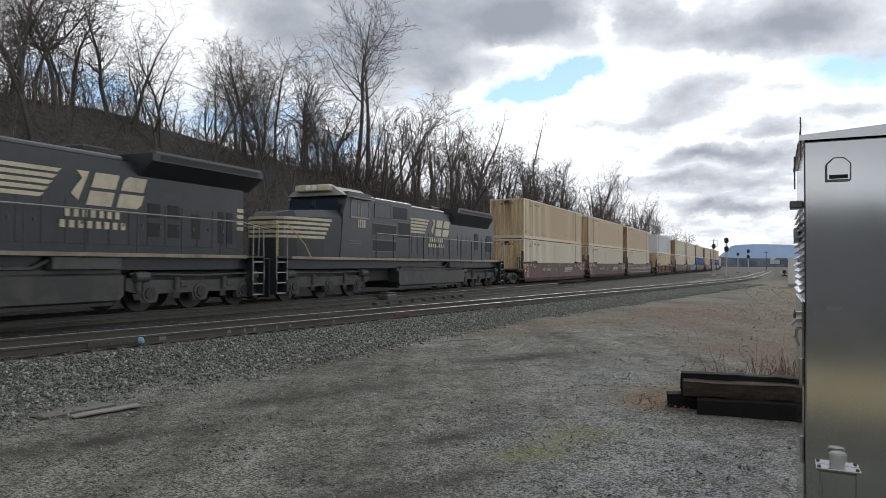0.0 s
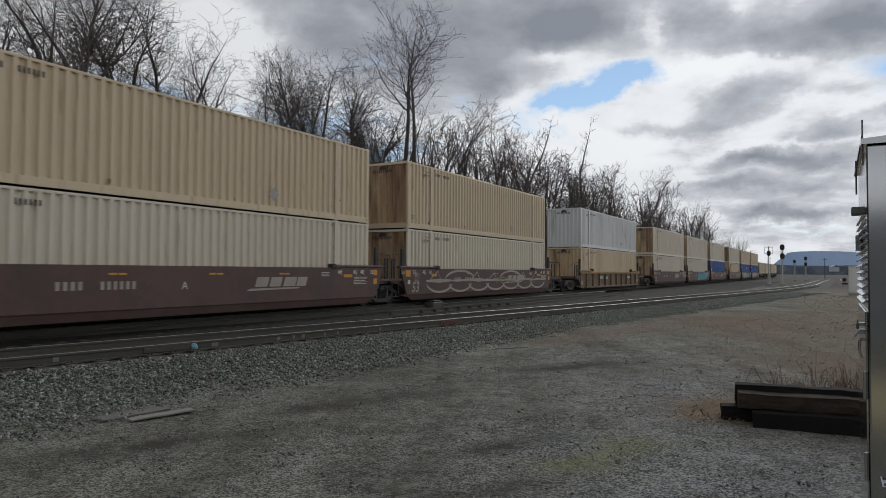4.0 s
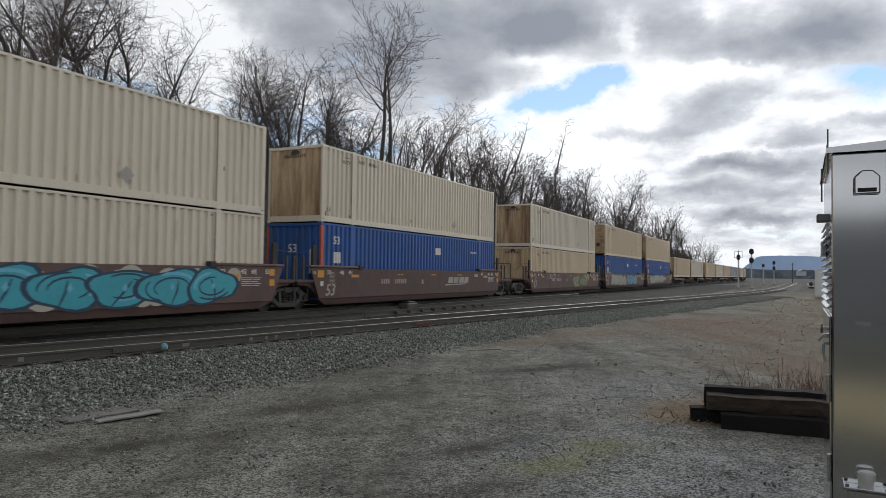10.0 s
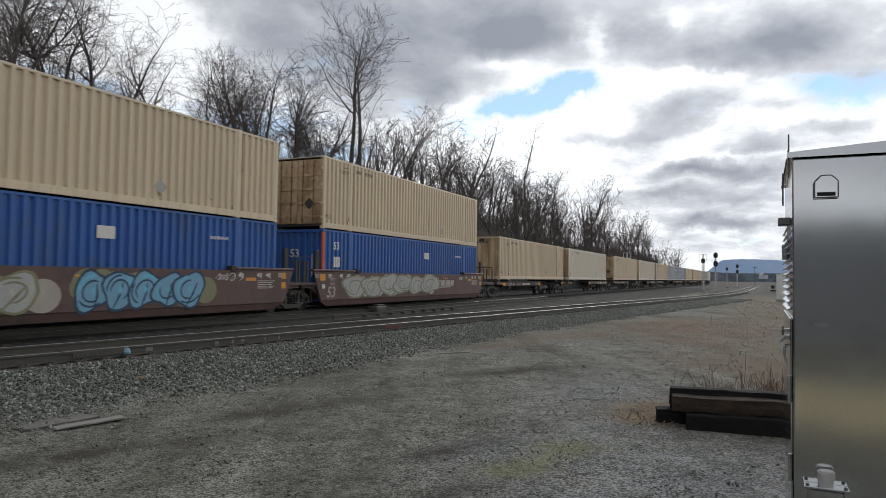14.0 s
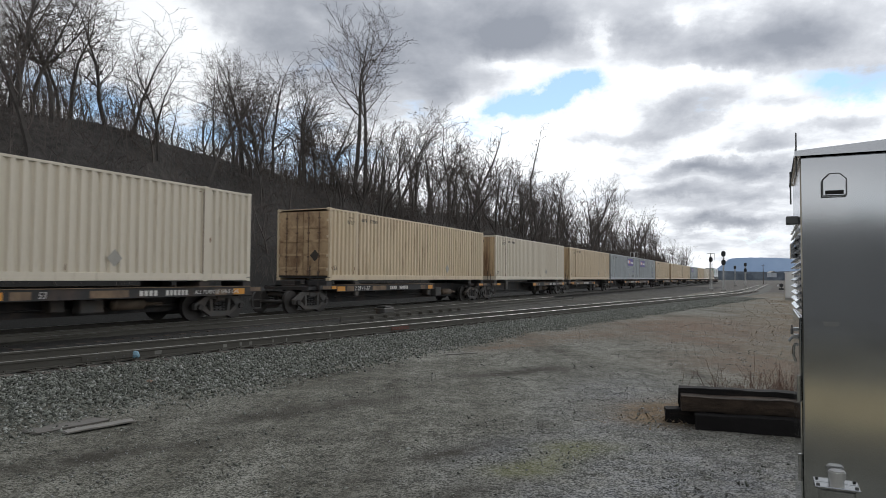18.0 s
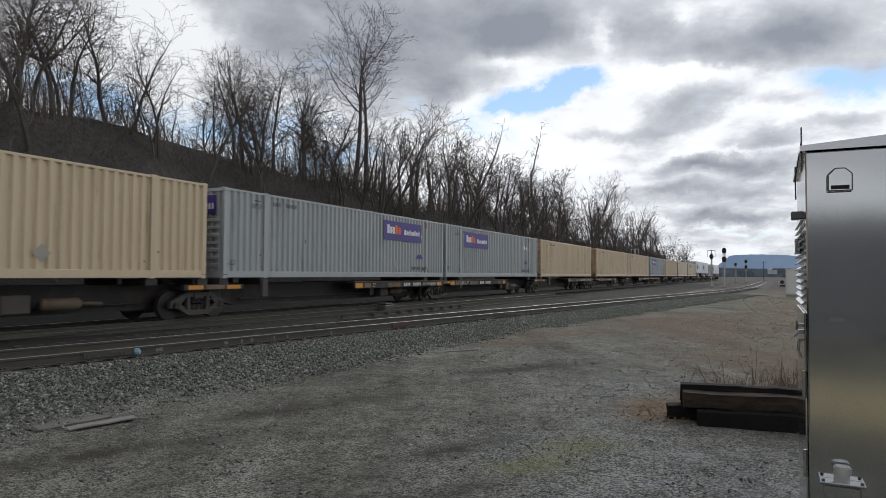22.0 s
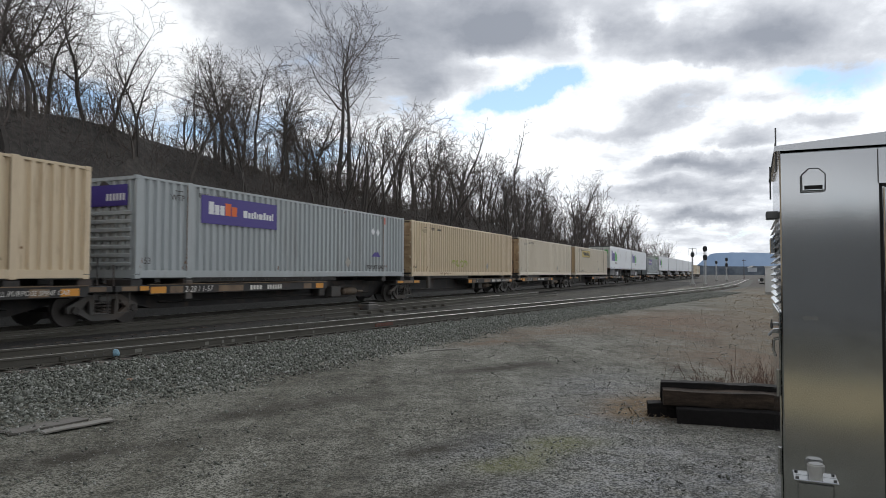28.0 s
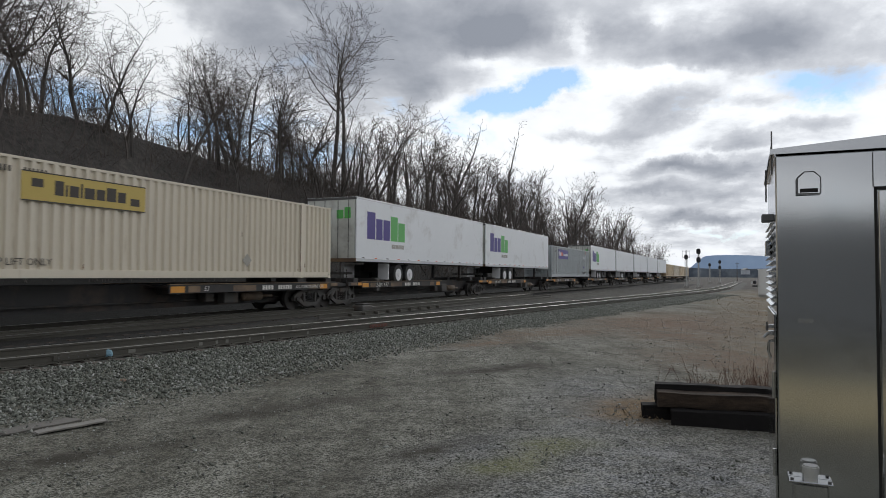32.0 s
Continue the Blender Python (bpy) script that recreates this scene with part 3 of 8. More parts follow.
def sweep(line, off, profile, z):
    verts, faces, n = [], [], len(profile)
    for x, y, h in line:
        for px, pz in profile:
            d = off + px
            verts.append((x - d * math.cos(h), y + d * math.sin(h), z + pz))
    for i in range(len(line) - 1):
        for k in range(n):
            a, b = i * n + k, i * n + (k + 1) % n
            faces.append((a, b, b + n, a + n))
    return verts, faces


def build_track(name, line, label, z=RAIL_Z, sides=(-0.7535, 0.7535)):
    tr = empty(name, label, "railway track", kind="structure")
    for off in sides:
        v, f = sweep(line, off, RAILPROFILE, z)
        r = raw_part("rail", v, f, M_RAIL, tr)
        v, f = sweep(line, off, [(-0.034, -0.004), (0.034, -0.004), (0.028, 0.0), (-0.028, 0.0)], z)
        raw_part("rail_head", v, f, M_RAILTOP, r, "worn shiny rail head")
    return tr


TRACK_MAIN = build_track("track_main", MAIN, "main line track of rusty rails with shiny heads on wooden ties", MAIN_Z)
TRACK_SIDING = build_track("track_siding", SIDING, "siding track of rusty rails on weathered wooden ties")
# a lead that leaves the siding towards the main line; its nearer rail begins at the frog
LEAD = [(-13.40 + k * 0.4571, 7.40 + k * 0.8894, radians(27.2)) for k in range(52)]
TRACK_LEAD = build_track("track_lead", LEAD, "dull rusty rails of a lead beside the main line", sides=(0.7535,))
_v, _f = sweep(LEAD[20:], -0.7535, RAILPROFILE, RAIL_Z)
raw_part("rail", _v, _f, M_RAIL, TRACK_LEAD)
for k in range(9):          # bolted braces near the frog
    x, y, h = LEAD[22 + k]
    o = part("rail_brace", boxm(-0.05, 0.05, -0.20, -0.02, -0.17, -0.06, bevel=0.01), M_RAIL, TRACK_LEAD)
    o.matrix_basis = Matrix.Translation((x + 0.75 * math.cos(h), y - 0.75 * math.sin(h), RAIL_Z)) @ Matrix.Rotation(math.pi / 2 - h, 4, "Z")

# ---- the train: shapes shared by its cars ----
def corrugated(x0, x1, z0, z1, y, face, depth=0.072, pitch=0.29):
    """A corrugated sheet in the plane y; face -1 looks to -y. Returns verts and faces."""
    xs = []
    n = max(1, round((x1 - x0) / pitch))
    p = (x1 - x0) / n
    for i in range(n):
        a = x0 + i * p
        xs += [(a, 0), (a + p * 0.36, 0), (a + p * 0.50, depth), (a + p * 0.86, depth)]
    xs.append((x1, 0))
    v, f = [], []
    for x, d in xs:
        yy = y - face * d
        v += [(x, yy, z0), (x, yy, z1)]
    for i in range(len(xs) - 1):
        q = (2 * i, 2 * i + 2, 2 * i + 3, 2 * i + 1)
        f.append(q if face < 0 else q[::-1])
    return v, f


def corr_part(name, parent, material, *a, turn=None, label="", **k):
    v, f = corrugated(*a, **k)
    if turn:
        v = [turn @ Vector(c) for c in v]
        v = [tuple(c) for c in v]
    return raw_part(name, v, f, material, parent, label)


def text_part(txt, size, x, z, y, material, parent, name="marking", bold=0.0, slant=0.0):
    cu = bpy.data.curves.new("lettering", "FONT")
    cu.resolution_u = 2
    cu.body, cu.size, cu.extrude, cu.offset, cu.shear = txt, size, 0.001, bold, slant
    tmp = bpy.data.objects.new("lettering", cu)
    scene.collection.objects.link(tmp)
    dg = bpy.context.evaluated_depsgraph_get()
    me = bpy.data.meshes.new_from_object(tmp.evaluated_get(dg))
    bpy.data.objects.remove(tmp)
    bpy.data.curves.remove(cu)
    me.transform(Matrix.Translation((x, y, z)) @ Matrix.Rotation(radians(90), 4, "X"))
    me.materials.clear()
    me.materials.append(material)
    ob = new(name, me)
    ob.parent = parent
    return ob


def bars(parent, material, x, z, y, widths, h, gap=0.03, name="marking", face=-1):
    """A row of plain bars in place of small writing."""
    bm = bmesh.new()
    for w in widths:
        box(bm, x, x + w, y - 0.003, y + 0.003, z, z + h)
        x += w + gap
    o = part(name, bm, material, parent)
    return tagged(o, kind="stuff") if len(widths) > 1 else o


CW, CH, CL = 1.295, 2.896, 16.154
POST = 1.98


def build_container(material, label, logo=None, marks=M_INK, red_post=False):
    """A 53-foot container; its plain end looks to -x, its doors to +x."""
    c = empty("shipping_container", label, "container", "containers on the train")
    h = CL / 2
    yo = CW - 0.045
    # frame: end posts, lift posts, top and bottom rails
    for sx in (-1, 1):
        for sy in (-1, 1):
            x = sx * (h - 0.075)
            bm = boxm(x - 0.075, x + 0.075, sy * CW - 0.08 if sy > 0 else -CW, sy * CW if sy > 0 else -CW + 0.08, 0.14, CH - 0.12)
            part("corner_post", bm, M_RED if red_post and sx < 0 else material, c)
            xp = sx * (h - POST)
            bm = boxm(xp - 0.10, xp + 0.10, -CW - 0.004 if sy < 0 else CW - 0.09, -CW + 0.09 if sy < 0 else CW + 0.004, 0.02, CH + 0.004, bevel=0.008)
            part("lift_post", bm, material, c)
            part("post_gap", boxm(xp - 0.122, xp - 0.102, sy * (CW - 0.003) - 0.008, sy * (CW - 0.003) + 0.008, 0.24, CH - 0.09), M_BLUE if material is M_BLUE else M_SEAM, c)
            for zc, hz in ((0.06, 0.06), (CH - 0.06, 0.06)):
                bm = boxm(x - 0.09, x + 0.09, (-CW - 0.003) if sy < 0 else CW - 0.16, (-CW + 0.16) if sy < 0 else CW + 0.003, zc - hz, zc + hz, bevel=0.012)
                part("corner_casting", bm, material, c)
                bm = boxm(xp - 0.09, xp + 0.09, (-CW - 0.006) if sy < 0 else CW - 0.14, (-CW + 0.14) if sy < 0 else CW + 0.006, zc - hz, zc + hz, bevel=0.012)
                part("lift_casting", bm, material, c)
    for sy in (-1, 1):
        y0, y1 = (-CW, -CW + 0.07) if sy < 0 else (CW - 0.07, CW)
        part("bottom_rail", boxm(-h + 0.16, h - 0.16, y0, y1, 0.03, 0.24, bevel=0.006), material, c)
        part("top_rail", boxm(-h + 0.16, h - 0.16, y0 + 0.012 * (sy < 0), y1 - 0.012 * (sy > 0), CH - 0.085, CH - 0.015, bevel=0.006), material, c)
        for x0, x1 in ((-h + 0.15, -h + POST - 0.10), (-h + POST + 0.10, h - POST - 0.10), (h - POST + 0.10, h - 0.15)):
            corr_part("side_panel", c, material, x0, x1, 0.235, CH - 0.08, sy * (CW - 0.012), sy)
    part("roof", boxm(-h + 0.02, h - 0.02, -CW + 0.05, CW - 0.05, CH - 0.05, CH - 0.022), material, c)
    part("floor", boxm(-h + 0.05, h - 0.05, -CW + 0.07, CW - 0.07, 0.10, 0.20), M_SPINE, c)
    # plain end, corrugated upright, with header and sill
    turn = Matrix.Translation((-h + 0.03, 0, 0)) @ Matrix.Rotation(radians(-90), 4, "Z")
    corr_part("front_panel", c, M_RUSTEND if material in (M_TAN, M_CREAM) else material, -CW + 0.08, CW - 0.08, 0.24, CH - 0.11, 0, -1, turn=turn)
    part("front_header", boxm(-h, -h + 0.06, -CW + 0.08, CW - 0.08, CH - 0.12, CH - 0.02), material, c)
    part("front_sill", boxm(-h, -h + 0.06, -CW + 0.08, CW - 0.08, 0.03, 0.25), material, c)
    # doors at +x
    for sy in (-1, 1):
        y0, y1 = sorted((sy * 0.012, sy * (CW - 0.09)))
        d = part("door", boxm(h - 0.07, h - 0.02, y0, y1, 0.2, CH - 0.13, bevel=0.008), M_RUSTDOOR if material in (M_TAN, M_CREAM) else material, c)
        for k in range(4):
            zc = 0.48 + k * 0.55
            part("rib", boxm(h - 0.02, h + 0.005, y0 + 0.06, y1 - 0.06, zc - 0.05, zc + 0.05, bevel=0.01), d.data.materials[0], d)
        for yr in (0.28, 0.80):
            bm = bmesh.new()
            cyl(bm, (h + 0.02, sy * yr, 0.2), (h + 0.02, sy * yr, CH - 0.14), 0.02, 6)
            for zz in (0.35, 0.95, 1.9, 2.5):
                box(bm, h, h + 0.035, sy * yr - 0.05, sy * yr + 0.05, zz - 0.03, zz + 0.03)
            part("lock_rod", bm, M_SPINE if material is M_BLUE else M_DOORROD, d)
        bm = bmesh.new()
        for zz in (0.45, 1.0, 1.75, 2.4):
            box(bm, h - 0.03, h + 0.02, sy * (CW - 0.10) - 0.04, sy * (CW - 0.10) + 0.04, zz - 0.05, zz + 0.05)
        part("hinge", bm, material, d)
    part("door_placard", prism_diamond(h + 0.006, 0.6, 1.0, 0.24), M_INK, c, "dark diamond placard")
    # marks on both long sides and on the plain end
    for sy in (-1, 1):
        g = Matrix.Rotation(radians(180), 4, "Z") if sy > 0 else Matrix.Identity(4)
        if material is M_BLUE:
            obs = [bars(c, marks, h - POST - 1.2, CH - 0.75, -CW + 0.012, (0.05,) * 9, 0.10, 0.04)]
        else:
            obs = [bars(c, marks, -h + 2.35, CH - 0.40, -CW + 0.012, (0.055,) * 4, 0.14, 0.055),
                   bars(c, marks, -h + 3.05, CH - 0.40, -CW + 0.012, (0.05,) * 6, 0.14, 0.055),
                   text_part("WTP", 0.25, -h + 1.22, CH - 0.58, -CW + 0.008, marks, c),
                   bars(c, marks, -h + 1.40, CH - 0.31, -CW + 0.012, (0.30,), 0.025)]
        d = part("placard", prism_diamond_side(h - POST - 2.0 - 1.2, -CW + 0.006, 0.62, 0.23), M_PLACARD if material is not M_BLUE else marks, c)
        obs.append(d)
        if material is M_BLUE:
            obs.append(part("white_label", boxm(0.9, 1.45, -CW + 0.004, -CW + 0.010, 1.95, 2.28), marks, c))
            obs.append(text_part("53", 0.42, -h + 0.75, CH - 0.78, -CW + 0.006, marks, c, bold=0.008))
            obs.append(bars(c, marks, -h + 0.8, CH - 1.5, -CW + 0.012, (0.13, 0.13, 0.13), 0.42, 0.02))
        else:
            obs.append(text_part("53", 0.26, -h + 0.28, 0.42, -CW + 0.006, marks, c))
        rng = random.Random(sum(ord(k) for k in label) + sy)
        bm = bmesh.new()
        for xx in (-h + POST - 0.28, -h + POST - 0.2, -h + 0.2, h - POST + 0.15, h - POST - 0.3, -h + 4.0 + 3 * rng.random(), 1.0 + 4 * rng.random(), -h + 0.12):
            zz = rng.choice((0.26, 0.30, 0.45, CH - 0.2, 1.5 * rng.random() + 0.3))
            w_, h_ = rng.uniform(0.02, 0.08), rng.uniform(0.04, 0.16)
            prism(bm, [(xx, zz), (xx + w_ * 0.6, zz - h_ * 0.2), (xx + w_, zz + h_ * 0.3), (xx + w_ * 0.8, zz + h_), (xx + w_ * 0.1, zz + h_ * 0.7)], -CW + 0.003, -CW + 0.009)
        obs.append(tagged(part("rust_spot", bm, M_RUSTSPOT, c), kind="stuff"))
        for o in obs:
            if sy > 0:
                o.matrix_basis = g
    if material is M_BLUE:
        e = text_part("53", 0.46, -0.30, CH - 1.12, -0.004, marks, c, bold=0.008)
        e.matrix_basis = turn
        e = bars(c, marks, 0.75, CH - 1.9, 0, (0.05,), 0.9, 0.05)
        e.matrix_basis = turn @ Matrix.Translation((0, -0.004, 0))
    else:
        e = bars(c, marks, -0.55, CH - 0.44, 0, (0.05,) * 10, 0.13, 0.055)
        e.matrix_basis = turn @ Matrix.Translation((0, -0.004, 0))
    if material is not M_BLUE:
        e = part("emblem", prism_emblem(), M_INK, c, "small dark emblem")
        e.matrix_basis = turn @ Matrix.Translation((-0.05, -0.008, CH - 0.24))
    if logo:
        logo(c)
    return c


def prism_diamond(x, y, z, r):
    bm = bmesh.new()
    a = [bm.verts.new((x, y + dy, z + dz)) for dy, dz in ((0, -r), (r, 0), (0, r), (-r, 0))]
    b = [bm.verts.new((x + 0.006, y + dy, z + dz)) for dy, dz in ((0, -r), (r, 0), (0, r), (-r, 0))]
    bm.faces.new(b)
    for i in range(4):
        bm.faces.new((a[i], a[(i + 1) % 4], b[(i + 1) % 4], b[i]))
    bmesh.ops.recalc_face_normals(bm, faces=bm.faces)
    return bm


def prism_diamond_side(x, y, z, r):
    bm = bmesh.new()
    prism(bm, [(x - r, z), (x, z - r), (x + r, z), (x, z + r)], y - 0.004, y)
    return bm


def prism_emblem():
    bm = bmesh.new()
    prism(bm, [(-0.2, -0.05), (-0.1, -0.08), (0.18, -0.07), (0.25, 0.0), (0.12, 0.09), (-0.05, 0.10), (-0.15, 0.03)], -0.004, 0.0)
    return bm


def logo_panel(c, x0, x1, z0, z1, material, shapes):
    """A flat sign board in the livery's colours with plain shapes on it, on the side that looks to -y."""
    p = part("sign_panel", boxm(x0, x1, -CW - 0.010, -CW - 0.004, z0, z1), material, c)
    for mtl, boxes in shapes:
        bm = bmesh.new()
        for (a, b, d, e) in boxes:
            box(bm, x0 + a, x0 + b, -CW - 0.014, -CW - 0.010, z0 + d, z0 + e)
        part("sign_shape", bm, mtl, p)
    return p


M_RED = mat("post_red", (0.50, 0.10, 0.06), 0.6, var=0.15, scale=3)
M_PLACARD = mat("placard_grey", (0.36, 0.34, 0.30), 0.6, var=0.2, scale=6, bump=0)
M_DOORROD = mat("door_rod", (0.16, 0.10, 0.065), 0.6, var=0.3, scale=5)
M_RUSTEND = mat("container_end_rust", (0.58, 0.44, 0.27), 0.6, var=0.25, scale=1.2, dirt=(0.14, 0.065, 0.032), dirt_amt=0.42, dirt_scale=0.9, bump=0.05, bump_scale=30, rnd=0.10, stretch=(1.9, 1.9, 0.24), dirt_rnd=0.6)
M_SEAM = mat("rusty_seam", (0.17, 0.105, 0.06), 0.8, var=0.5, scale=5, dirt=(0.07, 0.045, 0.03), dirt_amt=0.2)
M_RUSTSPOT = mat("rust_spot", (0.20, 0.105, 0.05), 0.8, var=0.5, scale=8)
M_RUSTDOOR = mat("container_door_rust", (0.50, 0.36, 0.21), 0.6, var=0.15, scale=1.5, dirt=(0.15, 0.075, 0.035), dirt_amt=0.35, dirt_scale=1.5, bump=0.05, bump_scale=30, rnd=0.1, stretch=(1.0, 1.0, 0.7))
M_PURPLE = mat("livery_purple", (0.055, 0.035, 0.23), 0.45, var=0.08, scale=2, bump=0)
M_LWHITE = mat("livery_white", (0.72, 0.72, 0.74), 0.45, var=0.05, scale=3, bump=0)
M_ORANGE = mat("livery_orange", (0.72, 0.13, 0.02), 0.45, var=0.08, scale=3, bump=0)
M_GREEN = mat("livery_green", (0.10, 0.42, 0.09), 0.45, var=0.08, scale=3, bump=0)
M_YELLOW = mat("livery_yellow", (0.52, 0.39, 0.10), 0.5, var=0.12, scale=3, bump=0)


def word_boxes(x, z, h, widths, gap):
    """Plain upright blocks in place of a brand's letters."""
    out = []
    for i, w in enumerate(widths):
        out.append((x, x + w, z, z + h * (1.0 if i % 3 == 0 else 0.78)))
        x += w + gap
    return out


def logo_grey(c, x0=-5.65):
    logo_panel(c, x0, x0 + 3.7, 1.72, 2.60, M_PURPLE, [
        (M_LWHITE, word_boxes(0.32, 0.30, 0.40, (0.22, 0.2, 0.2), 0.04) + word_boxes(1.92, 0.30, 0.24, (0.2, 0.12, 0.1, 0.1, 0.07, 0.2, 0.12, 0.12, 0.12, 0.06), 0.04)),
        (M_ORANGE, word_boxes(1.06, 0.30, 0.40, (0.26, 0.24), 0.04))])
    e = part("end_panel", boxm(-CL / 2 - 0.012, -CL / 2 - 0.004, -0.95, 0.95, 2.05, 2.65), M_PURPLE, c)
    bm = bmesh.new()
    for i in range(6):
        box(bm, -CL / 2 - 0.016, -CL / 2 - 0.012, -0.85 + i * 0.13, -0.85 + i * 0.13 + 0.08, 2.2, 2.4)
    part("sign_shape", bm, M_LWHITE, e)
    for i in range(7):
        z = 0.35 + i * 0.24
        part("end_rib", boxm(-CL / 2 - 0.01, -CL / 2 + 0.03, -1.1, 1.1, z, z + 0.12, bevel=0.02), M_GREY, c)
    part("white_placard", prism_diamond_side(5.0, -CW - 0.004, 2.05, 0.17), M_LWHITE, c)
    part("white_placard", prism_diamond_side(5.45, -CW - 0.004, 2.03, 0.17), M_LWHITE, c)
    text_part("TOP LIFT ONLY", 0.24, 4.45, 0.36, -CW - 0.006, M_INK, c, bold=0.004)
    bm = bmesh.new()
    prism(bm, [(4.9, 0.92), (5.7, 0.92), (5.42, 1.16), (5.3, 1.08), (5.2, 1.14)], -CW - 0.008, -CW - 0.004)
    part("emblem_shape", bm, M_PURPLE, c)
    part("post_patch", boxm(CL / 2 - POST - 0.06, CL / 2 - POST + 0.06, -CW - 0.011, -CW - 0.0065, 2.45, 2.75), M_RED, c, "red paint on the lift post")


def logo_grey_rear(c):
    logo_grey(c, 1.8)


def logo_yellow(c):
    logo_panel(c, -5.1, -1.5, 1.86, 2.58, M_YELLOW, [(M_INK, word_boxes(0.85, 0.2, 0.36, (0.24, 0.06, 0.26, 0.06, 0.3, 0.26, 0.3, 0.26), 0.05) + [(0.0, 3.6, 0.0, 0.03), (0.0, 3.6, 0.69, 0.72), (0.25, 0.55, 0.35, 0.55), (3.1, 3.4, 0.15, 0.35)])])
    text_part("TOP LIFT ONLY", 0.24, -5.95, 0.34, -CW - 0.006, M_INK, c)
    for i in range(8):
        z = 0.5 + i * 0.27
        part("end_rib", boxm(-CL / 2 - 0.012, -CL / 2 + 0.03, -0.9, 0.9, z, z + 0.11, bevel=0.02), M_LWHITE, c)


def ribbon(bm, pts, w, y, out):
    """A flat stroke of paint along pts (x, z), tapering at both ends."""
    n = len(pts)
    left, right = [], []
    for k, (x, z) in enumerate(pts):
        (xa, za), (xb, zb) = pts[max(0, k - 1)], pts[min(n - 1, k + 1)]
        l = math.hypot(xb - xa, zb - za) or 1.0
        h = w * (0.45 if k in (0, n - 1) else 1.0) / 2
        left.append(bm.verts.new((x - (zb - za) / l * h, y, z + (xb - xa) / l * h)))
        right.append(bm.verts.new((x + (zb - za) / l * h, y, z - (xb - xa) / l * h)))
    for k in range(n - 1):
        q = (left[k], right[k], right[k + 1], left[k + 1])
        bm.faces.new(q if out < 0 else q[::-1])


def arc(cx, cz, rx, rz, a0, a1, n=12, lean=0.0):
    return [(cx + rx * math.cos(radians(a0 + (a1 - a0) * k / n)) + lean * rz * math.sin(radians(a0 + (a1 - a0) * k / n)), cz + rz * math.sin(radians(a0 + (a1 - a0) * k / n))) for k in range(n + 1)]


def disc(bm, pts, y, out):
    vs = [bm.verts.new((x, y, z)) for x, z in pts]
    f = bm.faces.new(vs)
    f.normal_update()
    if f.normal.y * out < 0:
        f.normal_flip()


def paint(parent, name, bm, m):
    tagged(part(name, bm, m, parent), kind="stuff")


def bubble(parent, x0, x1, z0, z1, y, fill, back, seed, n=5, edge=None, glow=None):
    """Fat round sprayed shapes with a dark edge, inner curls and light eyes, on a pale cloud."""
    rng = random.Random(seed)
    out = 1 if y > 0 else -1
    w, hz, mid = (x1 - x0) / n, z1 - z0, (z0 + z1) / 2
    edge = edge or M_INK
    if back:
        bm = bmesh.new()
        for k in range(n * 4):
            cx, r = x0 + (x1 - x0) * (k + 0.5) / (n * 4) + rng.uniform(-0.1, 0.1), rng.uniform(0.22, 0.38) * hz
            disc(bm, arc(cx + (0.3 if k == n * 4 - 1 else 0), min(z1 - r, max(z0 + r, mid + rng.uniform(-0.3, 0.3) * hz)), r * 1.15, r, 0, 345, 15), y + out * (0.0006 + 0.0001 * (k % 9)), out)
        paint(parent, "spray_ground", bm, back)
    shapes = []
    for k in range(n):
        cx, lean = x0 + w * (k + 0.5), rng.uniform(0.05, 0.3)
        shapes.append((cx, mid + rng.uniform(-0.05, 0.05) * hz, w * rng.uniform(0.66, 0.82), hz * rng.uniform(0.44, 0.52), lean, rng.uniform(0, 360)))
    be, bf, bl, bh = bmesh.new(), bmesh.new(), bmesh.new(), bmesh.new()
    for k, (cx, cz, rx, rz, lean, turn) in enumerate(shapes):
        d = 0.002 + 0.0018 * k
        wav = [1 + 0.12 * math.sin(3 * radians(a) + turn) + 0.05 * math.sin(5 * radians(a) - turn) for a in range(0, 345, 15)]
        ring = lambda g: [(cx + (px - cx) * q * g, cz + (pz - cz) * q * g) for (px, pz), q in zip(arc(cx, cz, rx, rz, 0, 330, 22, lean), wav)]
        disc(be, ring(1.0), y + out * d, out)
        disc(bf, ring(0.87), y + out * (d + 0.0006), out)
        for g, a0, a1 in ((0.50, turn, turn + rng.uniform(180, 300)), (0.72, turn + 150, turn + 250)):
            ribbon(bl, arc(cx, cz, rx * g, rz * g, a0, a1, 10, lean), 0.05, y + out * (d + 0.0012), out)
        lo, hi = rng.uniform(-0.4, 0.1) * rx, rng.uniform(-0.1, 0.5) * rx
        ribbon(bl, [(cx + lo, cz - rz * 0.92), (cx + (lo + hi) / 2 + 0.06, cz - rz * 0.2), (cx + hi, cz + rz * 0.35)], 0.07, y + out * (d + 0.0013), out)
        if glow:
            ribbon(bh, arc(cx, cz + 0.04, rx * 0.66, rz * 0.66, turn + 20, turn + 120, 8, lean), 0.09, y + out * (d + 0.0009), out)
        disc(bh, [(cx + 0.02, cz - rz * 0.2), (cx + 0.09, cz), (cx + 0.03, cz + rz * 0.24), (cx - 0.06, cz)], y + out * (d + 0.0014), out)
    paint(parent, "spray_edge", be, edge)
    paint(parent, "spray_paint", bf, fill)
    paint(parent, "spray_line", bl, edge)
    paint(parent, "spray_light", bh, glow or M_SPCREAM)


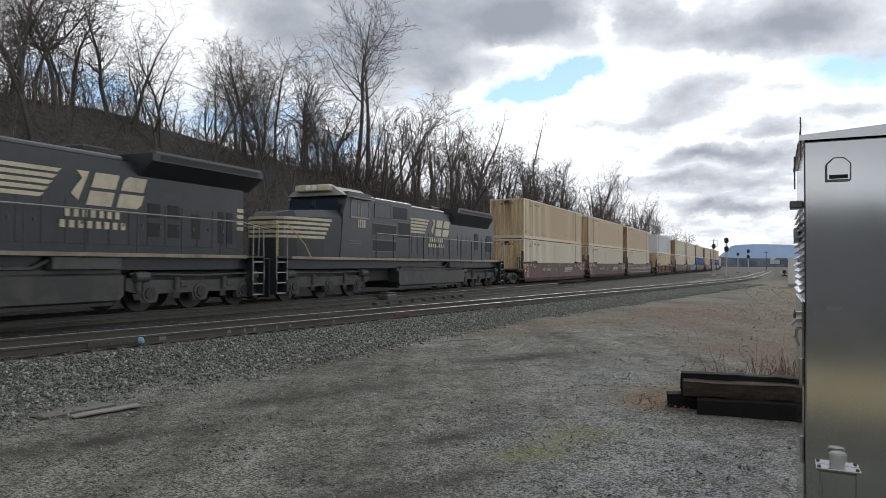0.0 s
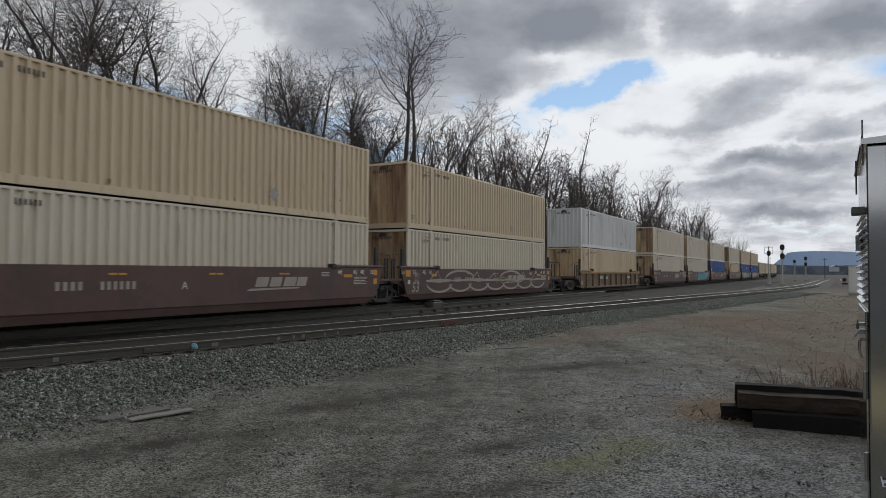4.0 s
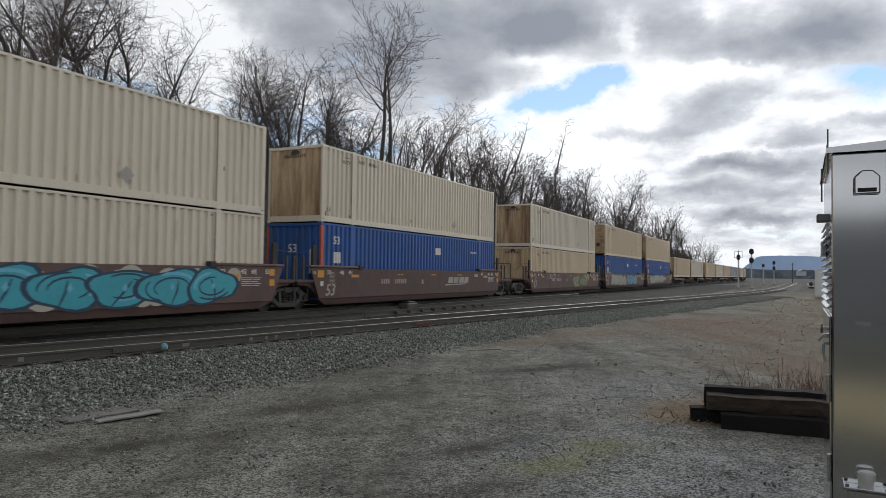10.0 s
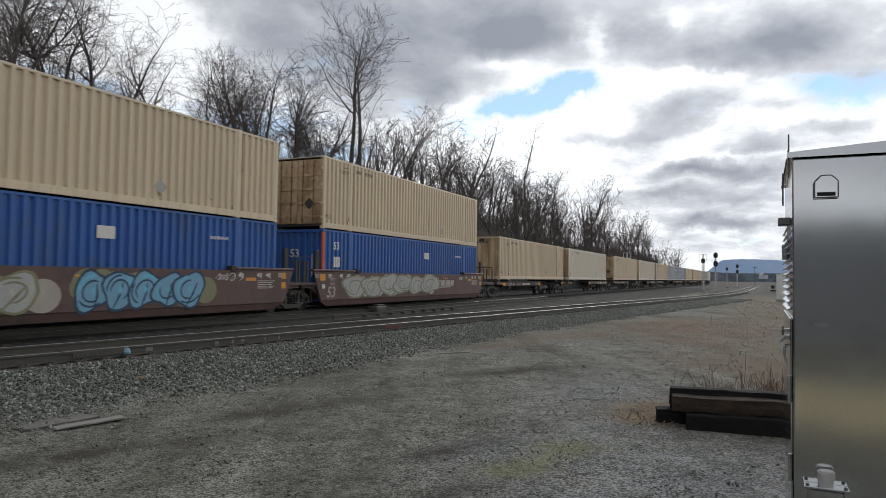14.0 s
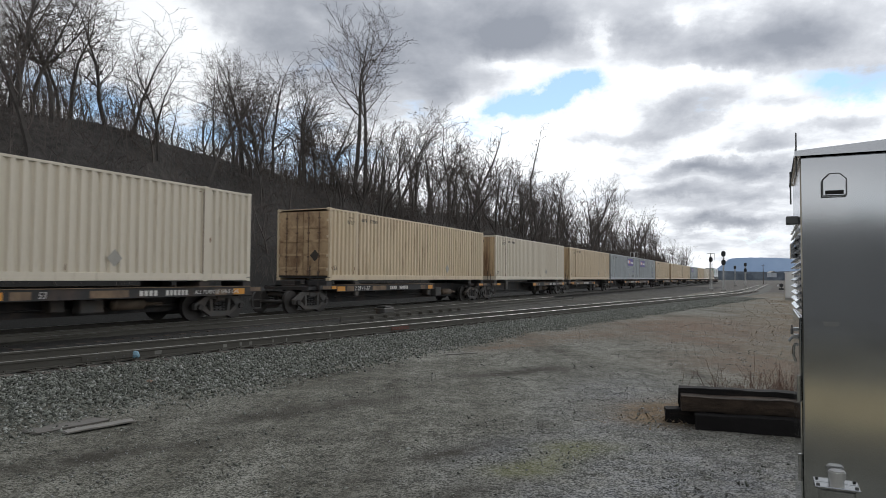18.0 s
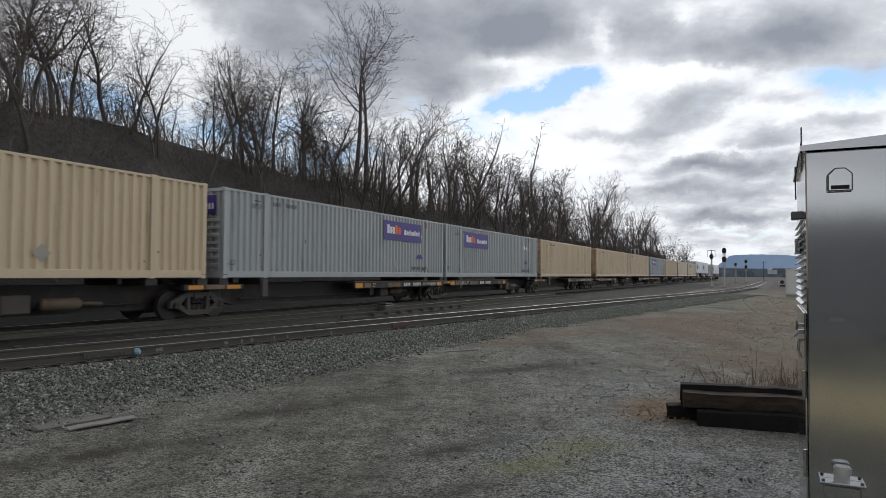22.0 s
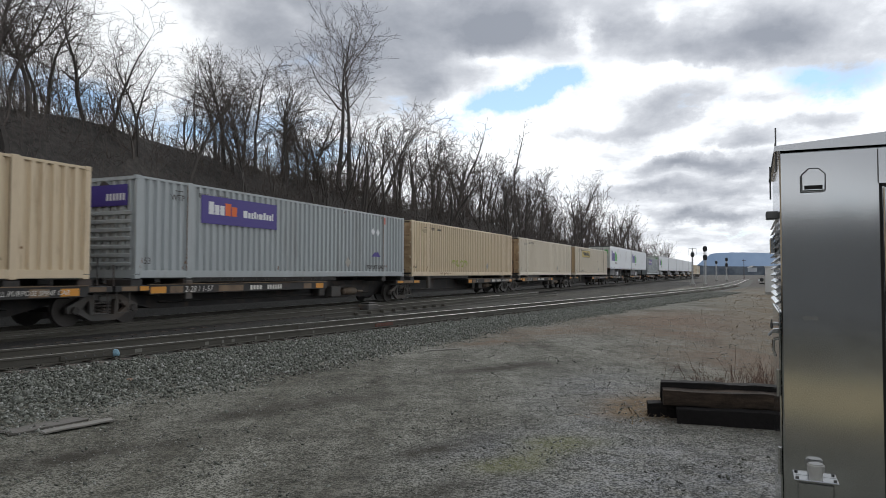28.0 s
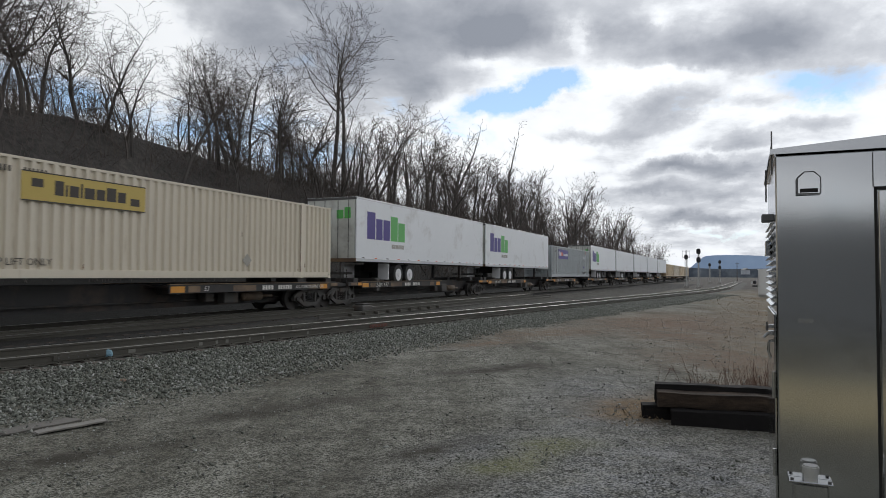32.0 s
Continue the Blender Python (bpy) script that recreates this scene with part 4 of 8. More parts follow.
def scrawl(parent, x0, x1, z0, z1, y, m, seed, n=6, w=0.05):
    """Pale arches, peaks and sagging lines of thin spray paint."""
    rng = random.Random(seed)
    out = 1 if y > 0 else -1
    bm = bmesh.new()
    d, hz = (x1 - x0) / n, z1 - z0
    for k in range(n):
        cx = x0 + d * (k + 0.5)
        yy = y + out * (0.001 + 0.0003 * (k % 5))
        if k % 3 == 1:
            ribbon(bm, arc(cx, z0 + hz * 0.55, d * 0.75, hz * 0.42, 170, 15), w, yy, out)
        else:
            ribbon(bm, [(cx - d * 0.5, z0 + hz * 0.5), (cx - d * 0.1, z0 + hz * rng.uniform(0.85, 1.0)), (cx + d * 0.06, z0 + hz * 0.55)], w * 0.7, yy, out)
        ribbon(bm, arc(cx, z0 + hz * 0.5, d * 0.6, hz * 0.46, 195, 345), w, yy + out * 0.0001, out)
        ribbon(bm, [(cx - d * 0.6, z0 + hz * (0.5 + rng.uniform(-0.06, 0.06))), (cx, z0 + hz * 0.53), (cx + d * 0.55, z0 + hz * (0.5 + rng.uniform(-0.06, 0.06)))], w * rng.uniform(1.0, 1.9), yy + out * 0.0002, out)
    paint(parent, "spray_line", bm, m)


def scribble(parent, x0, x1, z0, z1, y, m, seed, n=8, w=0.022):
    """A quick tag of thin loops; no letters."""
    rng = random.Random(seed)
    out = 1 if y > 0 else -1
    bm = bmesh.new()
    d = (x1 - x0) / n
    for k in range(n):
        cx, cz = x0 + d * (k + 0.5), (z0 + z1) / 2
        a = rng.uniform(0, 360)
        ribbon(bm, arc(cx, cz, d * 0.42, (z1 - z0) * rng.uniform(0.3, 0.5), a, a + rng.uniform(150, 300), 8, 0.2), w, y + out * 0.0012, out)
        ribbon(bm, [(cx - d * 0.3, z0 + rng.uniform(0, 0.4) * (z1 - z0)), (cx + d * 0.35, z1 - rng.uniform(0, 0.4) * (z1 - z0))], w, y + out * 0.0015, out)
    paint(parent, "spray_line", bm, m)


M_SPCREAM = mat("spray_cream", (0.42, 0.40, 0.32), 0.6, var=0.3, scale=2, bump=0)
M_SPOLIVE = mat("spray_olive", (0.20, 0.20, 0.11), 0.6, var=0.3, scale=2, bump=0)
M_SPNAVY = mat("spray_navy", (0.02, 0.05, 0.09), 0.6, var=0.3, scale=2, bump=0)
M_SPSKY = mat("spray_sky", (0.14, 0.42, 0.56), 0.6, var=0.25, scale=2, bump=0)
M_CYAN = mat("spray_cyan", (0.05, 0.33, 0.40), 0.6, var=0.25, scale=2, bump=0)
M_SILVER = mat("spray_silver", (0.36, 0.36, 0.34), 0.5, var=0.25, scale=2, bump=0)
M_SPYEL = mat("spray_yellow", (0.42, 0.30, 0.05), 0.6, var=0.25, scale=2, bump=0)
M_SPBLUE = mat("spray_pale_blue", (0.16, 0.33, 0.46), 0.6, var=0.25, scale=2, bump=0)
M_SPGREEN = mat("spray_green", (0.30, 0.36, 0.05), 0.6, var=0.3, scale=2, bump=0)


def build_truck(car, x, wheel_r=0.42, base=1.78, scale=1.0):
    """A two-axle freight truck: cast side frames, bolster, springs and two wheelsets."""
    fr = part("truck_bolster", boxm(x - 0.2, x + 0.2, -1.1, 1.1, 0.60, 0.78, bevel=0.03), M_TRUCK, car, "cast iron freight truck")
    for sy in (-1, 1):
        bm = bmesh.new()
        y0, y1 = sorted((sy * 0.93, sy * 1.06))
        hb = base / 2
        for s_ in (-1, 1):
            ends = [[(hb + 0.18, 0.52), (hb + 0.18, 0.34), (hb - 0.16, 0.34), (hb - 0.22, 0.46), (0.48, 0.67), (0.0, 0.67), (0.0, 0.80), (0.50, 0.80)],
                    [(hb - 0.10, 0.345), (hb - 0.20, 0.47), (0.44, 0.27), (0.0, 0.27), (0.0, 0.12), (0.40, 0.12)],
                    [(0.30, 0.26), (0.42, 0.26), (0.46, 0.68), (0.34, 0.68)]]
            for q in ends:
                prism(bm, [(x + s_ * px, pz) for px, pz in (q if s_ > 0 else q[::-1])], y0, y1)
        part("side_frame", bm, M_TRUCK, fr)
    for sy in (-1, 1):
        bm = bmesh.new()
        for dx in (-0.16, 0.0, 0.16):
            for k in range(4):
                cyl(bm, (x + dx, sy * 1.0, 0.30 + k * 0.085), (x + dx, sy * 1.0, 0.35 + k * 0.085), 0.07, 8)
        tagged(part("spring", bm, M_SPINE, fr), kind="stuff")
    for dx in (-base / 2, base / 2):
        bm = bmesh.new()
        cyl(bm, (0, -1.12, 0), (0, 1.12, 0), 0.075, 10)
        for sy in (-1, 1):
            cyl(bm, (0, sy * 0.70, 0), (0, sy * 0.80, 0), wheel_r, 24)
            cyl(bm, (0, sy * 0.68, 0), (0, sy * 0.70, 0), wheel_r + 0.025, 24)
            cyl(bm, (0, sy * 0.80, 0), (0, sy * 0.83, 0), 0.14, 12)
            cyl(bm, (0, sy * 1.07, 0), (0, sy * 1.14, 0), 0.10, 10)
            for j in range(3):
                a = j * 2.094
                cyl(bm, (0.07 * math.cos(a), sy * 1.14, 0.07 * math.sin(a)), (0.07 * math.cos(a), sy * 1.16, 0.07 * math.sin(a)), 0.015, 6)
        w = part("wheelset", bm, M_WHEEL, fr)
        w.location = (x + dx, 0, wheel_r)
    return fr


M_CHORD = mat("ochre_chord", (0.32, 0.185, 0.06), 0.65, var=0.3, scale=2, dirt=(0.10, 0.065, 0.04), dirt_amt=0.25, stretch=(0.4, 1, 1))
M_FADED = mat("faded_stencil", (0.36, 0.32, 0.28), 0.6, var=0.35, scale=5, bump=0)
M_HOLE = mat("shadow_gap", (0.012, 0.011, 0.010), 0.9, var=0.2, scale=6)


def build_well(label, material, rear_truck=False, plain=True):
    """One unit of a well car; the load's middle lies at x = 0."""
    c = empty("well_car", label, "railway car", "well cars of the train")
    yw = 1.46
    for sy in (-1, 1):
        # upper plate, crease, inward-leaning lower plate
        bm = bmesh.new()
        if plain:
            pro = [(yw, 1.60), (yw, 0.50), (yw - 0.03, 0.46), (yw - 0.09, 0.26), (yw - 0.13, 0.26), (yw - 0.07, 0.47), (yw - 0.04, 1.60)]
            xs = ((-8.85, 1), (8.85, 1))
            rows = []
            for k, (y, z) in enumerate(pro):
                x = 8.85 if z > 1.2 else (8.35 if z > 0.44 else 7.85)
                rows.append((x, sy * y, z))
            a = [bm.verts.new((-x, y, z)) for x, y, z in rows]
            b = [bm.verts.new((x, y, z)) for x, y, z in rows]
            n = len(rows)
            for k in range(n):
                bm.faces.new((a[k], a[(k + 1) % n], b[(k + 1) % n], b[k]))
            bm.faces.new(a); bm.faces.new(b[::-1])
            bmesh.ops.recalc_face_normals(bm, faces=bm.faces)
            side = part("side_sill", bm, material, c)
        else:
            side = part("side_sill", boxm(-8.4, 8.4, *sorted((sy * (yw - 0.12), sy * (yw - 0.08))), 0.34, 1.36), material, c)
            part("top_chord", boxm(-8.6, 8.6, *sorted((sy * (yw - 0.16), sy * (yw + 0.04))), 1.36, 1.50, bevel=0.015), M_CHORD, c)
            part("bottom_chord", boxm(-7.4, 7.4, *sorted((sy * (yw - 0.14), sy * (yw + 0.02))), 0.30, 0.42, bevel=0.015), material, c)
            for k in range(10):
                x = -7.2 + k * 1.6
                part("rib", boxm(x - 0.045, x + 0.045, *sorted((sy * (yw - 0.08), sy * (yw + 0.03))), 0.42, 1.36), material, side)
        for sx in (-1, 1):
            x0, x1 = sorted((sx * 5.9, sx * 8.9))
            part("guide_shelf", boxm(x0, x1, *sorted((sy * (yw - 0.18), sy * (yw + 0.03))), 1.61 if plain else 1.51, 1.70 if plain else 1.62, bevel=0.02), material, c)
            part("guide_bracket", boxm(sx * 5.75 - 0.12, sx * 5.75 + 0.12, *sorted((sy * (yw - 0.18), sy * (yw + 0.05))), 1.55, 1.74, bevel=0.02), M_SPINE, c)
    part("well_floor", boxm(-7.6, 7.6, -1.2, 1.2, 0.24, 0.32), M_SPINE, c)
    for sx in (-1, 1):
        # sloped bulkhead and end platform over the truck
        bm = bmesh.new()
        prism(bm, [(sx * 7.6, 0.3), (sx * 8.7, 1.15), (sx * 9.4, 1.15), (sx * 9.4, 1.0), (sx * 8.8, 0.95), (sx * 7.75, 0.28)], -1.32, 1.32)
        part("end_bulkhead", bm, material, c)
        part("end_platform", boxm(*sorted((sx * 8.62, sx * 9.5)), -1.42, 1.42, 1.08, 1.18, bevel=0.01), material, c)
        part("draft_sill", boxm(*sorted((sx * 8.6, sx * (11.5 if (sx > 0 and rear_truck) else 9.7))), -0.28, 0.28, 0.72, 1.1), M_SPINE, c)
        # grab irons, ladder, brake post
        bm = bmesh.new()
        tube(bm, [(sx * 10.1, -1.0, 1.75), (sx * 9.6, -1.25, 2.12), (sx * 8.75, -1.3, 2.18)], 0.012, 5)
        part("grab_rail", bm, M_TRUCK, c)
        for xx in (9.62, 9.12):
            part("corner_stake", boxm(*sorted((sx * xx, sx * (xx + 0.07))), -1.40, -1.32, 1.1, 2.0, bevel=0.01), M_TRUCK, c)
        part("stack_guide", boxm(*sorted((sx * 8.42, sx * 8.66)), -1.40, -1.30, 1.15, 2.42, bevel=0.015), M_SPINE, c)
        part("stack_guide", boxm(*sorted((sx * 8.42, sx * 8.66)), 1.30, 1.40, 1.15, 2.42, bevel=0.015), M_SPINE, c)
        bm = bmesh.new()
        tube(bm, [(sx * 9.0, -1.44, 1.05), (sx * 9.0, -1.47, 0.45), (sx * 9.45, -1.47, 0.45), (sx * 9.45, -1.44, 1.05)], 0.018, 5)
        part("step", bm, M_SPINE, c)
    build_truck(c, -9.6)
    if rear_truck:
        build_truck(c, 9.6)
        bm = boxm(9.4, 11.0, -1.3, 1.3, 1.0, 1.15, bevel=0.01)
        part("end_deck", bm, material, c)
        bm = bmesh.new()
        tube(bm, [(10.9, -1.25, 1.15), (10.9, -1.25, 2.1), (10.9, 1.25, 2.1), (10.9, 1.25, 1.15)], 0.025, 5)
        part("end_rail", bm, M_SPINE, c)
        bm = bmesh.new()
        box(bm, 10.3, 10.7, 0.2, 0.6, 1.15, 2.2)
        cyl(bm, (10.2, -0.2, 1.15), (10.2, -0.2, 2.5), 0.05, 8)
        part("brake_stand", bm, M_SPINE, c)
    part("coupler", boxm(-11.2, -9.5, -0.12, 0.12, 0.76, 0.96, bevel=0.03), M_SPINE, c)
    # stencils: plates, length marks and lines of small writing
    y = -yw - 0.004 if plain else -yw - 0.035
    if plain:
        for x, w, z, hh in ((-8.45, 0.36, 1.26, 0.26), (-6.35, 0.5, 1.26, 0.11), (6.35, 0.5, 1.25, 0.11), (8.2, 0.24, 1.32, 0.22), (8.2, 0.24, 0.98, 0.22)):
            part("amber_plate", boxm(x, x + w, y - 0.003, y + 0.003, z, z + hh), M_AMBER, c)
        text_part("125 T", 0.17, -8.95 + 0.15, 1.46 - 0.08, y, M_MARK, c)
        for t, x in (("53|", -7.9), ("48|", -7.1), ("45|", -6.55), ("40|", 6.0), ("45|", 6.9), ("48|", 7.35), ("53|", 8.0)):
            text_part(t, 0.20, x, 1.38, y, M_MARK, c, bold=0.004)
        text_part("53", 0.60, -8.0, 0.60, y - 0.001, M_FADED, c, bold=0.012, slant=0.2)
        for k, w_ in enumerate((0.52, 0.5, 0.56, 0.46)):
            bm = bmesh.new()
            x0 = 1.95 + k * 0.62
            prism(bm, [(x0, 0.98), (x0 + w_, 0.98), (x0 + w_ + 0.10, 1.28), (x0 + 0.10, 1.28)], y - 0.003, y + 0.003)
            part("emblem_shape", bm, M_FADED, c)
        bm = bmesh.new()
        prism(bm, [(1.6, 0.86), (3.9, 0.90), (4.0, 0.95), (1.75, 0.93)], y - 0.003, y + 0.003)
        part("emblem_line", bm, M_FADED, c)
        for x in (-2.9, 0.2, 3.0):
            bars(c, M_AMBER, x, 1.36, y, (0.22, 0.22), 0.05, 0.05)
        for k in range(9):
            bars(c, M_FADED, -7.75 - 0.04 * (k % 2), 1.44 - k * 0.05, y, (0.3 + 0.05 * (k % 3),), 0.016, 0.05)
        bars(c, M_FADED, -4.2, 1.0, y, (0.10,) * 4, 0.2, 0.08)
        bars(c, M_FADED, -3.1, 1.0, y, (0.09,) * 6, 0.2, 0.08)
        text_part("A", 0.30, -0.75, 0.97, y, M_MARK, c)
        for k in range(5):
            bars(c, M_MARK, 6.95, 1.24 - k * 0.06, y, (0.5 - 0.07 * (k % 3), 0.3), 0.02, 0.05)
        for k in range(3):
            bars(c, M_MARK, 5.1, 1.42 - k * 0.06, y, (0.42,), 0.02)
        part("white_label", boxm(-8.3, -8.12, y - 0.003, y, 0.95, 1.12), M_MARK, c)
    else:
        bars(c, M_MARK, -3.6, 0.95, -1.395, (0.14,) * 4, 0.22, 0.05)
        bars(c, M_MARK, -2.4, 0.95, -1.395, (0.12,) * 5, 0.18, 0.05)
        bars(c, M_MARK, 4.6, 0.95, -1.395, (0.12,) * 7, 0.18, 0.04)
        part("amber_plate", boxm(-6.2, -4.9, -yw - 0.046, -yw - 0.04, 1.39, 1.47), M_AMBER, c)
        part("white_label", boxm(-8.2, -8.05, -1.40, -1.386, 0.6, 0.85), M_MARK, c)
        part("white_label", boxm(7.95, 8.1, -1.40, -1.386, 0.65, 0.85), M_MARK, c)
    return c


def build_spine(label, deck_first=True, rear_truck=False):
    """One platform of a spine car: a narrow box girder, load pads, one wheel platform for road trailers."""
    c = empty("spine_car", label, "railway car", "spine cars of the train")
    bm = bmesh.new()
    prism(bm, [(-8.9, 1.0), (-7.4, 0.60), (-6.6, 0.42), (6.6, 0.42), (7.4, 0.60), (8.9, 1.0), (8.9, 1.16), (-8.9, 1.16)], -0.36, 0.36)
    part("spine_girder", bm, M_SPINE, c)
    a, b = (-7.65, 1.2) if deck_first else (-0.6, 8.0)
    for sy in (-1, 1):
        y0, y1 = sorted((sy * 0.36, sy * 1.30))
        d = part("wheel_platform", boxm(a, b, y0, y1, 1.06, 1.12), M_SPINE, c)
        part("platform_edge", boxm(a, b, *sorted((sy * 1.29, sy * 1.36)), 0.88, 1.15, bevel=0.006), M_SPINE, d)
        part("edge_lip", boxm(a, b, *sorted((sy * 1.28, sy * 1.385)), 1.152, 1.172), M_DECK, d, "rusty upper lip")
        for x, w, m in ((a + 0.05, 0.55, M_AMBER), (a + 2.75, 1.15, M_DECK), (b - 0.75, 0.5, M_AMBER), (b - 1.55, 0.5, M_DECK), (a + 0.75, 0.5, M_DECK)):
            part("amber_plate" if m is M_AMBER else "rusty_plate", boxm(x, x + w, *sorted((sy * 1.361, sy * 1.367)), 0.91, 1.10), m, d)
        for k in range(4):
            x = a + 0.4 + k * (b - a - 0.8) / 3
            part("bracket", boxm(x - 0.05, x + 0.05, y0, y1 - 0.1, 0.84, 1.06), M_SPINE, d)
        for x in (-8.0, -6.1, 6.1, 8.0):
            part("load_pad", boxm(x - 0.2, x + 0.2, *sorted((sy * 0.3, sy * 1.26)), 1.12, 1.32, bevel=0.02), M_SPINE, c)
        x = -6.15 if sy < 0 else 6.15
        part("pedestal", boxm(x - 0.13, x + 0.13, *sorted((sy * 1.2, sy * 1.36)), 0.7, 1.28, bevel=0.02), M_TRUCK, c, "grey steel pedestal")
        # steps and small plates at the ends
        for sx in (-1, 1):
            part("end_sill", boxm(*sorted((sx * 7.2, sx * 8.75)), *sorted((sy * 1.22, sy * 1.34)), 0.98, 1.14, bevel=0.008), M_SPINE, c)
            part("amber_plate", boxm(*sorted((sx * 7.35, sx * 7.95)), *sorted((sy * 1.341, sy * 1.347)), 1.0, 1.12), M_AMBER, c)
            part("rusty_plate", boxm(*sorted((sx * 8.05, sx * 8.55)), *sorted((sy * 1.341, sy * 1.347)), 1.0, 1.12), M_DECK, c)
            bm = bmesh.new()
            tube(bm, [(sx * 8.25, sy * 1.28, 1.0), (sx * 8.25, sy * 1.28, 0.42), (sx * 8.65, sy * 1.28, 0.42), (sx * 8.65, sy * 1.28, 1.0)], 0.016, 5)
            tube(bm, [(sx * 8.25, sy * 1.28, 0.70), (sx * 8.65, sy * 1.28, 0.70)], 0.012, 5)
            part("step", bm, M_TRUCK, c)
    bars(c, M_MARK, a + 4.25, 0.93, -1.366, (0.11,) * 4, 0.15, 0.05)
    bars(c, M_MARK, a + 5.15, 0.93, -1.366, (0.09,) * 6, 0.15, 0.05)
    if deck_first:
        text_part("2-28 / 1-57", 0.26, a + 1.3, 0.92, -1.37, M_MARK, c, slant=0.2)
    else:
        text_part("53", 0.22, a + 1.4, 0.94, -1.37, M_MARK, c, slant=0.2)
        text_part("ALL PURPOSE SPINE CAR", 0.17, a + 6.2, 0.95, -1.37, M_MARK, c, slant=0.2)
    bm = bmesh.new()
    cyl(bm, (3.3, -0.80, 0.70), (4.2, -0.80, 0.70), 0.16, 16)
    cyl(bm, (3.22, -0.80, 0.70), (3.3, -0.80, 0.70), 0.10, 16, 0.16)
    cyl(bm, (4.2, -0.80, 0.70), (4.28, -0.80, 0.70), 0.16, 16, 0.10)
    tube(bm, [(4.28, -0.80, 0.70), (4.9, -0.80, 0.68)], 0.05, 8)
    part("air_tank", bm, M_AIRTANK, c, "dusty tan air reservoir", smooth=True)
    bm = bmesh.new()
    box(bm, 2.2, 2.9, -0.95, -0.62, 0.5, 0.95, bevel=0.03)
    box(bm, 1.5, 1.9, -0.80, -0.45, 0.55, 0.90, bevel=0.03)
    part("brake_valve", bm, M_TRUCK, c)
    bm = bmesh.new()
    tube(bm, [(-6.5, -0.5, 0.62), (6.5, -0.5, 0.62)], 0.03, 6)
    part("brake_pipe", bm, M_SPINE, c)
    bm = bmesh.new()
    box(bm, -9.3, -8.6, -1.2, 1.2, 0.98, 1.1)
    tube(bm, [(-9.2, -1.2, 1.1), (-9.2, -1.2, 1.9)], 0.02, 5)
    tube(bm, [(-8.7, -1.2, 1.1), (-8.7, -1.2, 1.7)], 0.02, 5)
    part("end_platform", bm, M_SPINE, c)
    build_truck(c, -8.85)
    if rear_truck:
        build_truck(c, 7.0)
        part("coupler", boxm(8.9, 9.6, -0.12, 0.12, 0.78, 0.98, bevel=0.03), M_SPINE, c)
    return c


M_AIRTANK = mat("dusty_tank", (0.13, 0.095, 0.065), 0.7, var=0.3, scale=3, dirt=(0.07, 0.055, 0.045), dirt_amt=0.1)


